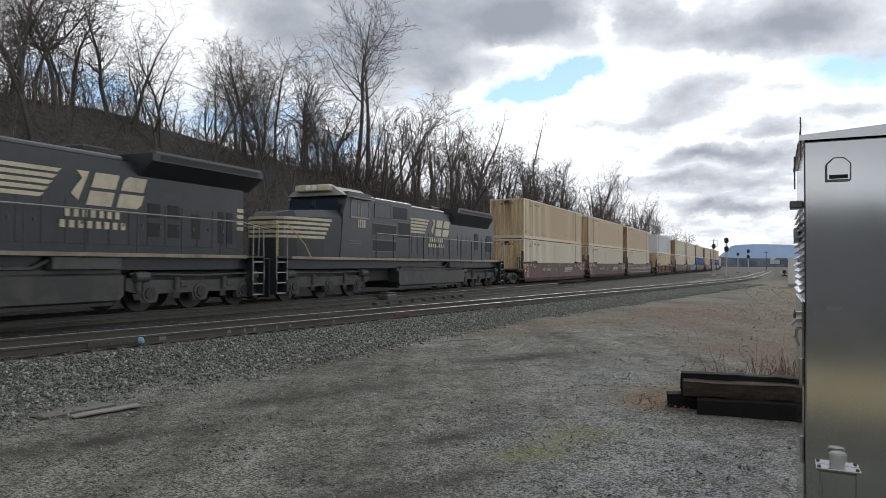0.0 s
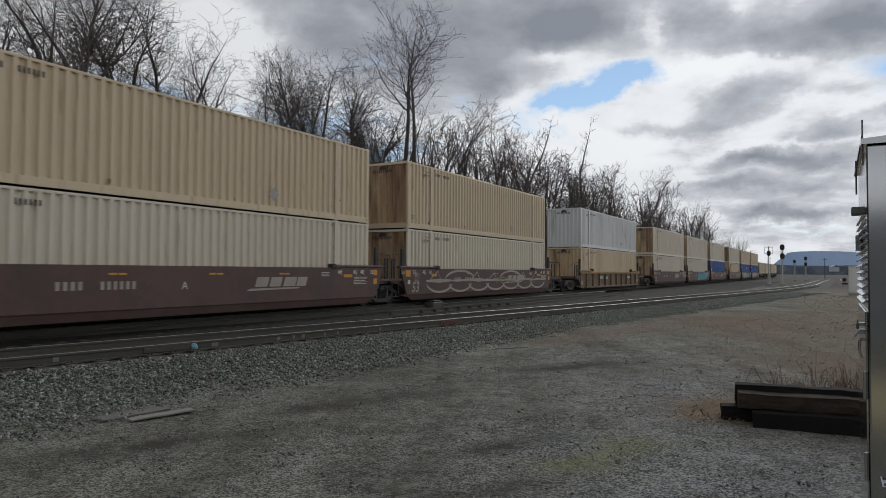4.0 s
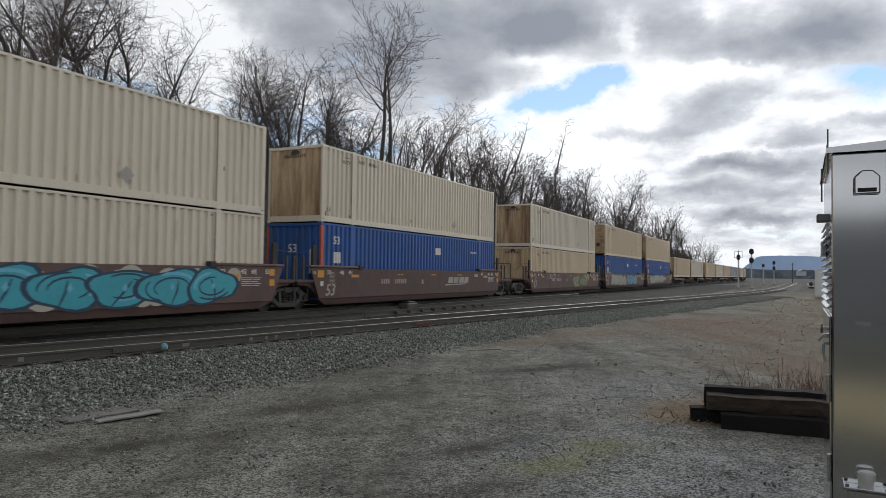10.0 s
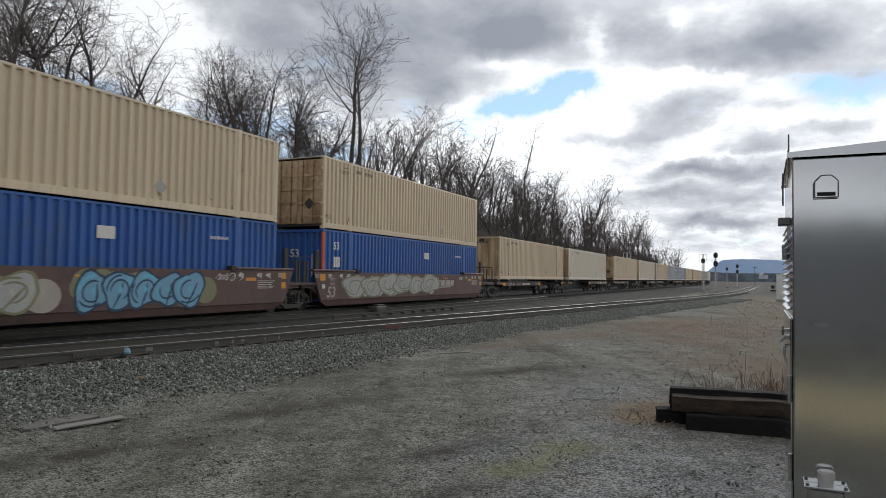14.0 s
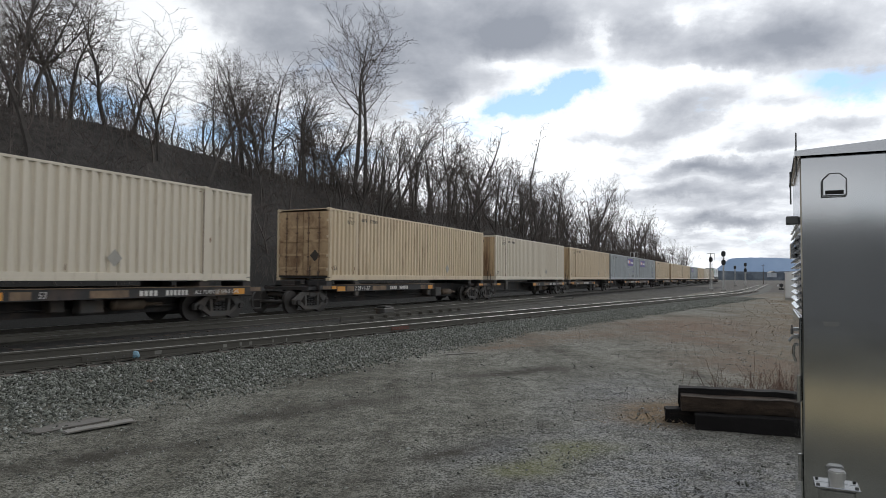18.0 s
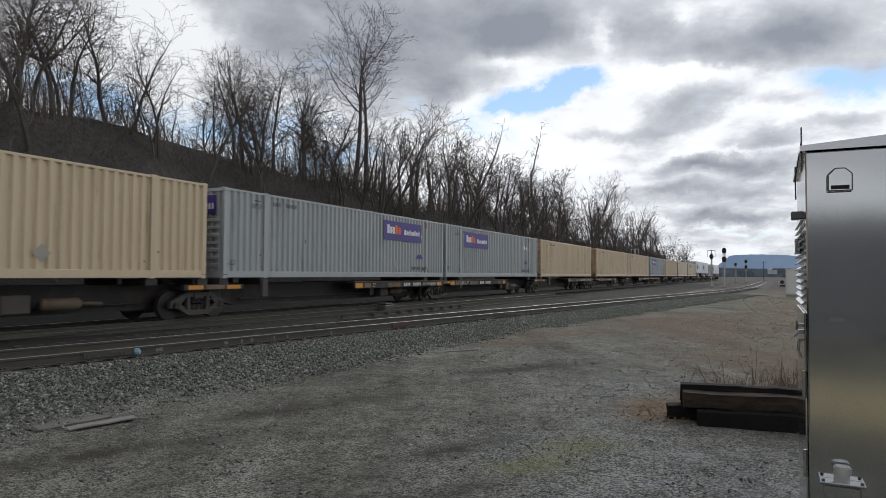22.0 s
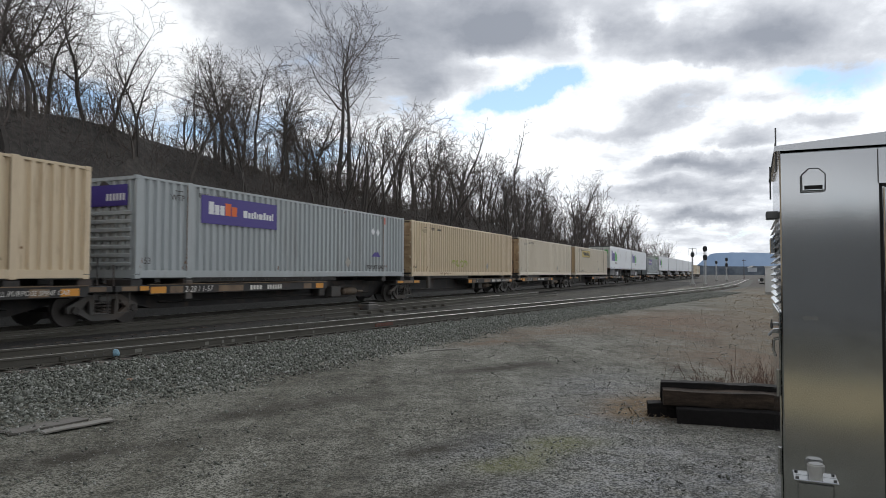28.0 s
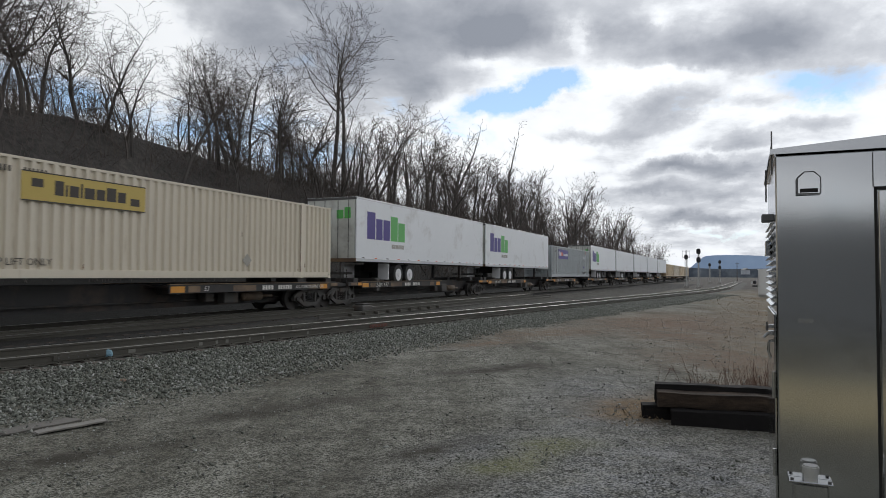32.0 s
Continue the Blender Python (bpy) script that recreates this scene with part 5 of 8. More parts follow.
def build_trailer(label, big_logo):
    """A 53-foot road trailer; its rear doors look to -x. Stands with its base at the height of the spine's deck."""
    c = empty("road_trailer", label, "trailer", "road trailers on the train")
    h, zb, zt = 8.08, 0.94, 3.82
    for sy in (-1, 1):
        y0, y1 = sorted((sy * (CW - 0.04), sy * CW))
        part("side_wall", boxm(-h, h, y0, y1, zb + 0.12, zt - 0.06), M_TRAILER, c)
        part("bottom_rail", boxm(-h, h, *sorted((sy * (CW - 0.08), sy * (CW + 0.012))), zb, zb + 0.14, bevel=0.006), M_TRAILERRAIL, c)
        part("top_rail", boxm(-h, h, *sorted((sy * (CW - 0.06), sy * (CW + 0.010))), zt - 0.08, zt, bevel=0.006), M_TRAILERRAIL, c)
        for k in range(14):
            x = -h + 0.5 + k * 1.15
            part("marker", boxm(x, x + 0.22, *sorted((sy * (CW + 0.0125), sy * (CW + 0.016))), zb + 0.15, zb + 0.19), M_ORANGE if k % 2 else M_INK, c)
    part("roof", boxm(-h, h, -CW + 0.03, CW - 0.03, zt - 0.04, zt - 0.01), M_TRAILER, c)
    part("floor", boxm(-h, h, -CW + 0.06, CW - 0.06, zb + 0.02, zb + 0.12), M_SPINE, c)
    part("front_wall", boxm(h - 0.05, h, -CW + 0.04, CW - 0.04, zb + 0.12, zt - 0.06), M_TRAILER, c)
    for sy in (-1, 1):
        y0, y1 = sorted((sy * 0.01, sy * (CW - 0.08)))
        d = part("rear_door", boxm(-h, -h + 0.05, y0, y1, zb + 0.15, zt - 0.12, bevel=0.006), M_TRAILERDOOR, c)
        for yr in (0.35, 0.9):
            bm = bmesh.new()
            cyl(bm, (-h - 0.02, sy * yr, zb + 0.1), (-h - 0.02, sy * yr, zt - 0.15), 0.016, 6)
            part("lock_rod", bm, M_STEELD, d)
    part("rear_frame", boxm(-h - 0.02, -h + 0.06, -CW, CW, zt - 0.13, zt - 0.02), M_STEELD, c)
    part("bumper_sill", boxm(-h - 0.02, -h + 0.06, -CW, CW, zb - 0.02, zb + 0.14), M_DECK, c)
    part("underride_guard", boxm(-h - 0.02, -h + 0.06, -1.1, 1.1, 0.36, 0.46), M_STEELD, c)
    for y in (-0.5, 0.5):
        part("guard_post", boxm(-h, -h + 0.08, y - 0.05, y + 0.05, 0.44, zb), M_STEELD, c)
    # tandem: four pairs of wheels
    for x in (-3.95, -2.70):
        for sy in (-1, 1):
            bm = bmesh.new()
            ya, yb = (-1.26, -0.68) if sy < 0 else (0.68, 1.26)
            cyl(bm, (x, ya, 0.36), (x, yb, 0.36), 0.50, 22)
            w = part("tyre", bm, M_TYRE, c)
            bm = bmesh.new()
            cyl(bm, (x, sy * 1.262, 0.36), (x, sy * 1.275, 0.36), 0.30, 20)
            cyl(bm, (x, sy * 1.275, 0.36), (x, sy * 1.31, 0.36), 0.11, 12)
            part("rim", bm, M_LWHITE, w, "white-painted rim")
    part("axle_box", boxm(-4.2, -2.4, -0.55, 0.55, 0.5, zb + 0.02), M_SPINE, c)
    part("mud_flap", boxm(-4.98, -4.94, -1.26, -0.68, 0.12, zb - 0.05), M_LWHITE, c)
    part("mud_flap", boxm(-4.98, -4.94, 0.68, 1.26, 0.12, zb - 0.05), M_LWHITE, c)
    # landing gear
    for y in (-0.9, 0.9):
        bm = bmesh.new()
        box(bm, 4.9, 5.05, y - 0.07, y + 0.07, 0.15, zb)
        tube(bm, [(5.0, y, 0.3), (5.9, y, zb)], 0.03, 5)
        tube(bm, [(-0.8, y, zb), (0.1, y, 0.35), (1.0, y, zb)], 0.03, 5)
        part("landing_leg", bm, M_SPINE, c)
    y = -CW - 0.004
    if big_logo:
        bm = bmesh.new()
        x0 = -h + 0.95
        for (a, b, d, e) in word_boxes(0, 0, 1.25, (0.75, 0.62, 0.66), 0.08):
            box(bm, x0 + a, x0 + b, y - 0.002, y + 0.002, 1.98 + d, 1.98 + e)
        part("sign_shape", bm, M_PURPLE, c)
        bm = bmesh.new()
        for (a, b, d, e) in word_boxes(2.28, 0, 1.2, (0.72, 0.72), 0.06):
            box(bm, x0 + a, x0 + b, y - 0.002, y + 0.002, 1.98 + d, 1.98 + e)
        part("sign_shape", bm, M_GREEN, c)
        bars(c, M_PLACARD, x0 + 2.4, 1.62, y, (0.2, 0.14, 0.2, 0.16, 0.16, 0.18), 0.2, 0.05)
    bm = bmesh.new()
    for (a, b, d, e) in word_boxes(0, 0, 0.5, (0.32, 0.34), 0.06):
        box(bm, -h - 0.012, -h - 0.004, -1.0 + a, -1.0 + b, 2.85 + d, 2.85 + e)
    part("door_shape", bm, M_GREEN, c)
    return c


M_TYRE = mat("tyre_rubber", (0.025, 0.025, 0.026), 0.85, var=0.3, scale=6)
M_TRAILERRAIL = mat("trailer_rail", (0.52, 0.53, 0.54), 0.4, metal=0.4, var=0.12, scale=3)
M_TRAILERDOOR = mat("trailer_door", (0.58, 0.60, 0.56), 0.5, var=0.12, scale=2, dirt=(0.3, 0.29, 0.26), dirt_amt=0.1)

# ---- the two locomotives ----
def build_loco_truck(c, axles, label):
    """A three-axle locomotive truck."""
    x0, x1 = axles[0] - 0.75, axles[-1] + 0.75
    fr = part("truck_bolster", boxm(axles[0] - 0.4, axles[-1] + 0.4, -0.95, 0.95, 0.8, 1.15, bevel=0.05), M_SPINE, c, label)
    for sy in (-1, 1):
        bm = bmesh.new()
        y0, y1 = sorted((sy * 1.02, sy * 1.20))
        out = [(x0, 0.95), (x0, 0.62), (axles[0] - 0.3, 0.50)]
        for a in axles:
            out += [(a - 0.32, 0.50), (a - 0.26, 0.26), (a + 0.26, 0.26), (a + 0.32, 0.50)]
        out += [(x1, 0.62), (x1, 0.95), (axles[-1] - 0.3, 0.88), (axles[1] + 0.5, 0.86), (axles[1] - 0.5, 0.86), (axles[0] + 0.3, 0.88)]
        prism(bm, out, y0, y1)
        part("side_frame", bm, M_LTRUCK, fr)
    for a in axles:
        bm = bmesh.new()
        cyl(bm, (0, -1.18, 0), (0, 1.18, 0), 0.09, 10)
        for sy in (-1, 1):
            cyl(bm, (0, sy * 0.70, 0), (0, sy * 0.82, 0), 0.52, 26)
            cyl(bm, (0, sy * 0.68, 0), (0, sy * 0.70, 0), 0.55, 26)
            cyl(bm, (0, sy * 1.18, 0), (0, sy * 1.28, 0), 0.17, 14)
        w = part("wheelset", bm, M_WHEEL, fr)
        w.location = (a, 0, 0.52)
        for sy in (-1, 1):
            bm = bmesh.new()
            cyl(bm, (a, sy * 1.20, 0.52), (a, sy * 1.24, 0.52), 0.25, 16)
            part("journal_box", bm, M_LTRUCK, fr)
    for sy in (-1, 1):
        for xx in (x0 + 0.35, (axles[0] + axles[1]) / 2, (axles[1] + axles[2]) / 2, x1 - 0.35):
            bm = bmesh.new()
            cyl(bm, (xx, sy * 1.24, 0.60), (xx, sy * 1.24, 0.95), 0.085, 10)
            part("damper", bm, M_LTRUCK, fr)
            part("brake_hanger", boxm(xx - 0.16, xx + 0.10, *sorted((sy * 1.205, sy * 1.27)), 0.34, 0.52, bevel=0.02), M_SPINE, fr)
            part("spring_seat", boxm(xx + 0.16, xx + 0.42, *sorted((sy * 1.205, sy * 1.24)), 0.66, 0.84, bevel=0.02), M_TRUCK, fr)
        for xa in (x0 + 0.2, x1 - 0.65):
            bm = bmesh.new()
            cyl(bm, (xa, sy * 1.25, 0.98), (xa + 0.45, sy * 1.25, 0.98), 0.14, 12)
            part("brake_cylinder", bm, M_LTRUCK, fr)
        bm = bmesh.new()
        tube(bm, [(x0 + 0.1, sy * 1.22, 1.06), (axles[1], sy * 1.26, 1.0), (x1 - 0.1, sy * 1.22, 1.06)], 0.03, 6)
        part("brake_pipe", bm, M_LTRUCK, fr)
    return fr


M_LTRUCK = mat("loco_truck_grey", (0.080, 0.081, 0.080), 0.7, var=0.3, scale=3, dirt=(0.05, 0.045, 0.04), dirt_amt=0.25, bump=0.15, bump_scale=30)
M_HANDRAIL = mat("handrail_grey", (0.30, 0.29, 0.26), 0.5, var=0.15, scale=5)
M_YELLOWRAIL = mat("handrail_yellow", (0.48, 0.38, 0.14), 0.5, var=0.15, scale=5)
M_CABROOF = mat("cab_roof_grey", (0.33, 0.32, 0.29), 0.5, var=0.15, scale=2, dirt=(0.16, 0.15, 0.13), dirt_amt=0.1)
M_SILLS = mat("sill_cream", (0.30, 0.25, 0.18), 0.6, var=0.3, scale=1.5, dirt=(0.10, 0.08, 0.06), dirt_amt=0.3, stretch=(0.5, 1, 1), bump=0)
M_GRILLE = mat("grille_dark", (0.010, 0.010, 0.011), 0.6, var=0.3, scale=8)
M_TANK = mat("fuel_tank", (0.036, 0.038, 0.037), 0.4, var=0.25, scale=1.2, dirt=(0.09, 0.085, 0.07), dirt_amt=0.2)


def letter_shapes(c, x, z, h, y):
    """The railroad's mark as a crest and plain slanted blocks, with two lines of bars below."""
    shapes = [[(0.0, 0.30), (0.20, 0.12), (0.50, 1.0), (0.14, 1.0), (0.30, 0.78), (0.16, 0.58)],
              [(0.42, 0.0), (1.16, 0.0), (1.26, 0.44), (0.53, 0.44)], [(0.56, 0.54), (1.29, 0.54), (1.40, 1.0), (0.68, 1.0)],
              [(1.32, 0.0), (1.98, 0.0), (2.12, 0.14), (2.20, 0.44), (1.42, 0.44)], [(1.45, 0.54), (2.18, 0.54), (2.30, 1.0), (1.70, 1.0), (1.54, 0.86)]]
    for q in shapes:
        bm = bmesh.new()
        prism(bm, [(x + a, z + b * h) for a, b in q], y - 0.006, y)
        part("emblem_shape", bm, M_LOCOCREAM, c)
    bars(c, M_LOCOCREAM, x - 0.15, z - 0.32, y, (0.13,) * 7, 0.19, 0.11)
    bars(c, M_LOCOCREAM, x - 0.28, z - 0.60, y, (0.14,) * 8, 0.19, 0.11)


def speed_stripes(c, x0, x1, z0, y, n=5, step=0.145, th=0.09):
    """Cream stripes that run out in a slanted end."""
    for k in range(n):
        bm = bmesh.new()
        z = z0 + k * step
        prism(bm, [(x0, z), (x1 - (n - k) * 0.11, z), (x1 - (n - k) * 0.11 + 0.1, z + th), (x0, z + th)], y - 0.006, y)
        part("stripe", bm, M_LOCOCREAM, c)


def build_loco(style, label):
    """style "e": a wide-nosed unit with its cab to -x; style "g": its like seen from behind, with a wide radiator."""
    c = empty("diesel_locomotive", label, "locomotive", "locomotives of the train")
    hl = 11.15
    zw = 1.72                       # walkway
    part("frame", boxm(-hl, hl, -1.2, 1.2, 1.28, 1.66), M_LOCOBLACK, c)
    part("underframe", boxm(-hl + 0.5, hl - 0.5, -0.85, 0.85, 0.72, 1.28), M_SPINE, c)
    for sy in (-1, 1):
        part("walkway", boxm(-hl, hl, *sorted((sy * 0.8, sy * 1.50)), 1.66, zw), M_LOCOBLACK, c)
        part("sill_stripe", boxm(-hl + 0.8, hl - 0.8, *sorted((sy * 1.50, sy * 1.512)), 1.63, 1.73), M_SILLS, c, "dirty cream sill stripe")
    axr = [5.6, 7.65, 9.85] if style == "e" else [6.75, 8.62, 10.5]
    axl = [-a for a in axr[::-1]]
    build_loco_truck(c, axr, "grey three-axle truck")
    build_loco_truck(c, axl, "grey three-axle truck")
    ta, tb = (-2.45, 5.0) if style == "e" else (-4.6, 5.75)
    bm = bmesh.new()
    prism(bm, [(ta, 0)] * 0 or [(ta + 0.0, 0.62), (ta + 0.25, 0.36), (tb - 0.25, 0.36), (tb, 0.62), (tb, 1.28), (ta, 1.28)], -1.42, 1.42)
    bmesh.ops.bevel(bm, geom=[e for e in bm.edges if abs(e.verts[0].co.y - e.verts[1].co.y) < 1e-4 and abs(e.verts[0].co.z - e.verts[1].co.z) < 1e-4], offset=0.14, segments=3, affect="EDGES")
    part("fuel_tank", bm, M_TANK, c)
    part("equipment_box", boxm(tb - 2.0, tb - 0.1, -1.46, -1.2, 1.30, 1.62, bevel=0.02), M_LTRUCK, c)
    for sy in (-1, 1):
        bm = bmesh.new()
        tube(bm, [(ta + 0.3, sy * 1.3, 1.33), (tb - 2.4, sy * 1.3, 1.33), (tb - 2.0, sy * 1.3, 1.52)], 0.05, 6)
        part("air_pipe", bm, M_LTRUCK, c)
    # long hood with its doors
    hw = 0.93
    hs, he = (-1.1, 10.75) if style == "e" else (-5.0, 10.75)
    bm = bmesh.new()
    prism(bm, [(hs, zw), (he, zw), (he, 3.9), (he - 0.25, 4.22), (hs, 4.22)], -hw, hw)
    part("hood", bm, M_LOCOBLACK, c)
    for sy in (-1, 1):
        n = int((he - hs) / 0.62)
        for k in range(n):
            x = hs + 0.15 + k * (he - hs - 0.3) / n
            d = part("hood_door", boxm(x, x + 0.52, *sorted((sy * hw, sy * (hw + 0.014))), 1.95, 3.1, bevel=0.004), M_LOCOBLACK, c)
            part("latch", boxm(x + 0.42, x + 0.46, *sorted((sy * (hw + 0.014), sy * (hw + 0.04))), 2.45, 2.55), M_STEELD, d)
    roof_a = (hs, 3.7) if style == "e" else (hs, 6.2)
    part("hood_roof", boxm(roof_a[0], roof_a[1], -0.78, 0.78, 4.22, 4.38, bevel=0.05), M_LOCOROOF, c)
    # radiator wings at the rear
    wa, wb, wy, wz0, wz1 = (4.3, 9.75, 1.32, 3.62, 4.55) if style == "e" else (6.55, 11.05, 1.50, 3.86, 4.50)
    bm = bmesh.new()
    yz = [(-0.9, wz0), (0.9, wz0), (wy, wz1 - 0.22), (wy, wz1), (-wy, wz1), (-wy, wz1 - 0.22)]
    a = [bm.verts.new((wa, y, z)) for y, z in yz]
    b = [bm.verts.new((wb, y, z)) for y, z in yz]
    bm.faces.new(a); bm.faces.new(b[::-1])
    for k in range(6):
        bm.faces.new((a[k], b[k], b[(k + 1) % 6], a[(k + 1) % 6]))
    bmesh.ops.recalc_face_normals(bm, faces=bm.faces)
    rw = part("radiator_wing", bm, M_LOCOBLACK, c)
    part("wing_edge", boxm(wa + 0.1, wb - 0.1, -wy - 0.02, -wy + 0.02, wz1 - 0.02, wz1 + 0.05), M_LOCOROOF, rw)
    part("wing_grille", boxm(wa + 0.25, wb - 0.25, -wy - 0.004, -wy + 0.002, wz1 - 0.19, wz1 - 0.04), M_GRILLE, rw)
    for k in range(3):
        bm = bmesh.new()
        x = wa + 0.9 + k * 1.6
        cyl(bm, (x, 0, wz1), (x, 0, wz1 + 0.08), 0.6, 18)
        part("fan", bm, M_SPINE, rw)
    bm = bmesh.new()
    box(bm, wa - 1.3, wa - 0.3, -0.35, 0.35, 4.38, 4.62, bevel=0.05)
    part("exhaust", bm, M_SPINE, c)
    # openings in the hood's rear
    for x, w, z0, z1 in (((7.6, 0.55, 2.35, 3.3), (9.5, 0.85, 2.25, 3.25)) if style == "e" else ((6.9, 0.42, 2.75, 3.15), (7.6, 0.42, 2.75, 3.15), (6.9, 0.42, 2.2, 2.6), (7.6, 0.42, 2.2, 2.6), (8.5, 0.35, 2.2, 2.95), (9.6, 0.25, 2.1, 3.1), (10.0, 0.25, 2.1, 3.1))):
        part("vent", boxm(x, x + w, -hw - 0.022, -hw - 0.012, z0, z1), M_GRILLE, c)
    ys = -hw - 0.016
    if style == "e":
        speed_stripes(c, -0.95, 1.55, 3.02, ys, 5, 0.16, 0.10)
        letter_shapes(c, 1.75, 2.95, 0.86, ys)
        # equipment cabinet between cab and hood
        part("cabinet", boxm(-4.95, -1.1, -1.30, 1.30, zw, 4.36, bevel=0.03), M_LOCOBLACK, c)
        for x0, x1, z0, z1 in ((-4.6, -2.55, 2.78, 3.22), (-4.6, -2.55, 2.05, 2.5), (-2.35, -1.2, 2.7, 3.4), (-2.9, -1.5, 3.55, 4.1)):
            part("intake_grille", boxm(x0, x1, -1.315, -1.302, z0, z1), M_GRILLE, c)
            part("grille_frame", boxm(x0 - 0.05, x1 + 0.05, -1.308, -1.300, z0 - 0.05, z1 + 0.05), M_LOCOROOF, c)
        part("hatch", boxm(-4.5, -3.1, -1.32, -1.302, 3.5, 4.12, bevel=0.02), M_LOCOBLACK, c)
        # cab and nose
        bm = bmesh.new()
        prism(bm, [(-7.25, zw), (-4.95, zw), (-4.95, 4.35), (-5.0, 4.42), (-6.7, 4.42), (-7.05, 3.55)], -1.42, 1.42)
        cab = part("cab", bm, M_LOCOBLACK, c)
        bm = bmesh.new()
        yz = [(-1.42, 4.25), (-0.85, 4.62), (0.85, 4.62), (1.42, 4.25)]
        a = [bm.verts.new((-7.0, y, z)) for y, z in yz]
        b = [bm.verts.new((-4.9, y, z)) for y, z in yz]
        bm.faces.new(a); bm.faces.new(b[::-1])
        for k in range(4):
            bm.faces.new((a[k], b[k], b[(k + 1) % 4], a[(k + 1) % 4]))
        bmesh.ops.recalc_face_normals(bm, faces=bm.faces)
        part("cab_roof", bm, M_CABROOF, cab, "pale grey cab roof")
        for sy in (-1, 1):
            part("sunshade", boxm(-6.7, -5.0, *sorted((sy * 1.40, sy * 1.62)), 4.16, 4.20), M_CABROOF, cab)
            w = part("side_window", boxm(-6.5, -5.15, *sorted((sy * 1.42, sy * 1.43)), 3.42, 4.05), M_GLASSD, cab)
            bm = bmesh.new()
            for x in (-6.5, -6.0, -5.75, -5.15):
                box(bm, x - 0.018, x + 0.018, *sorted((sy * 1.42, sy * 1.445)), 3.38, 4.1)
            box(bm, -6.53, -5.12, *sorted((sy * 1.42, sy * 1.445)), 3.36, 3.42)
            box(bm, -6.53, -5.12, *sorted((sy * 1.42, sy * 1.445)), 4.06, 4.11)
            part("window_frame", bm, M_HANDRAIL, w)
        # wide nose, narrowing to the front, its top sloping down
        bm = bmesh.new()
        rings = []
        for x, hw_, zt in ((-7.15, 1.40, 3.62), (-8.2, 1.30, 3.56), (-9.5, 1.05, 3.46), (-10.0, 0.82, 3.34), (-10.18, 0.62, 3.1)):
            rings.append([bm.verts.new((x, y, z)) for y, z in ((-hw_, zw), (-hw_, zt - 0.28), (-hw_ + 0.22, zt), (hw_ - 0.22, zt), (hw_, zt - 0.28), (hw_, zw))])
        for a, b in zip(rings, rings[1:]):
            for k in range(6):
                bm.faces.new((a[k], a[(k + 1) % 6], b[(k + 1) % 6], b[k]))
        bm.faces.new(rings[-1]); bm.faces.new(rings[0][::-1])
        bmesh.ops.recalc_face_normals(bm, faces=bm.faces)
        nose = part("nose", bm, M_LOCOBLACK, c)
        prof = ((-7.15, 1.40), (-8.2, 1.30), (-9.5, 1.05), (-10.0, 0.82), (-10.18, 0.62))
        for k in range(5):
            z = 2.42 + k * 0.17
            bm = bmesh.new()
            for sy in (-1, 1):
                first = -7.75 + (4 - k) * -0.10
                pts = [(first, np.interp(-first, [7.15, 8.2, 9.5], [1.40, 1.30, 1.05]))] + [q for q in prof if q[0] < first]
                for (xa, ya), (xb, yb) in zip(pts, pts[1:]):
                    q = [bm.verts.new((x, sy * (y + 0.006), zz)) for x, y, zz in ((xa, ya, z), (xb, yb, z), (xb, yb, z + 0.10), (xa, ya, z + 0.10))]
                    bm.faces.new(q if sy > 0 else q[::-1])
            q = [bm.verts.new((-10.187, y, zz)) for y, zz in ((-0.62, z), (0.62, z), (0.62, z + 0.10), (-0.62, z + 0.10))]
            bm.faces.new(q[::-1])
            part("nose_stripe", bm, M_LOCOCREAM, nose)
        bm = bmesh.new()
        tube(bm, [(-10.9, -1.3, zw), (-10.9, -1.3, 2.85), (-10.9, -0.4, 2.85)], 0.022, 6)
        tube(bm, [(-10.9, 1.3, zw), (-10.9, 1.3, 2.85), (-10.9, 0.4, 2.85)], 0.022, 6)
        tube(bm, [(-10.62, -1.45, 2.9), (-9.6, -1.46, 2.2), (-9.2, -1.46, zw)], 0.022, 6)
        part("nose_handrail", bm, M_YELLOWRAIL, c, "yellow grab rail")
        part("windshield", boxm(-7.13, -7.10, -1.2, -0.12, 3.62, 4.1), M_GLASSD, cab)
        part("windshield", boxm(-7.13, -7.10, 0.12, 1.2, 3.62, 4.1), M_GLASSD, cab)
        nb = part("number_box", boxm(-7.25, -6.85, -0.85, 0.85, 4.42, 4.68, bevel=0.03), M_LOCOCREAM, cab)
        bm = bmesh.new()
        for y in (-0.16, 0.16):
            cyl(bm, (-7.30, y, 4.55), (-7.24, y, 4.55), 0.1, 12)
        part("headlight", bm, M_LWHITE, nb)
        bars(cab, M_LOCOCREAM, -5.95, 2.98, -1.424, (0.07, 0.07, 0.07, 0.16), 0.34, 0.06)
        bars(cab, M_LOCOROOF, -6.6, 2.4, -1.424, (0.9,), 0.03)
        bars(cab, M_LOCOROOF, -6.6, 2.3, -1.424, (0.9,), 0.03)
    else:
        speed_stripes(c, 1.0, 4.3, 3.05, ys, 5, 0.16, 0.10)
        letter_shapes(c, 4.55, 2.95, 0.86, ys)
        part("cab", boxm(-8.2, -5.0, -1.42, 1.42, zw, 4.5, bevel=0.06), M_LOCOBLACK, c)
        part("nose", boxm(-10.2, -8.2, -0.98, 0.98, zw, 3.4, bevel=0.15), M_LOCOBLACK, c)
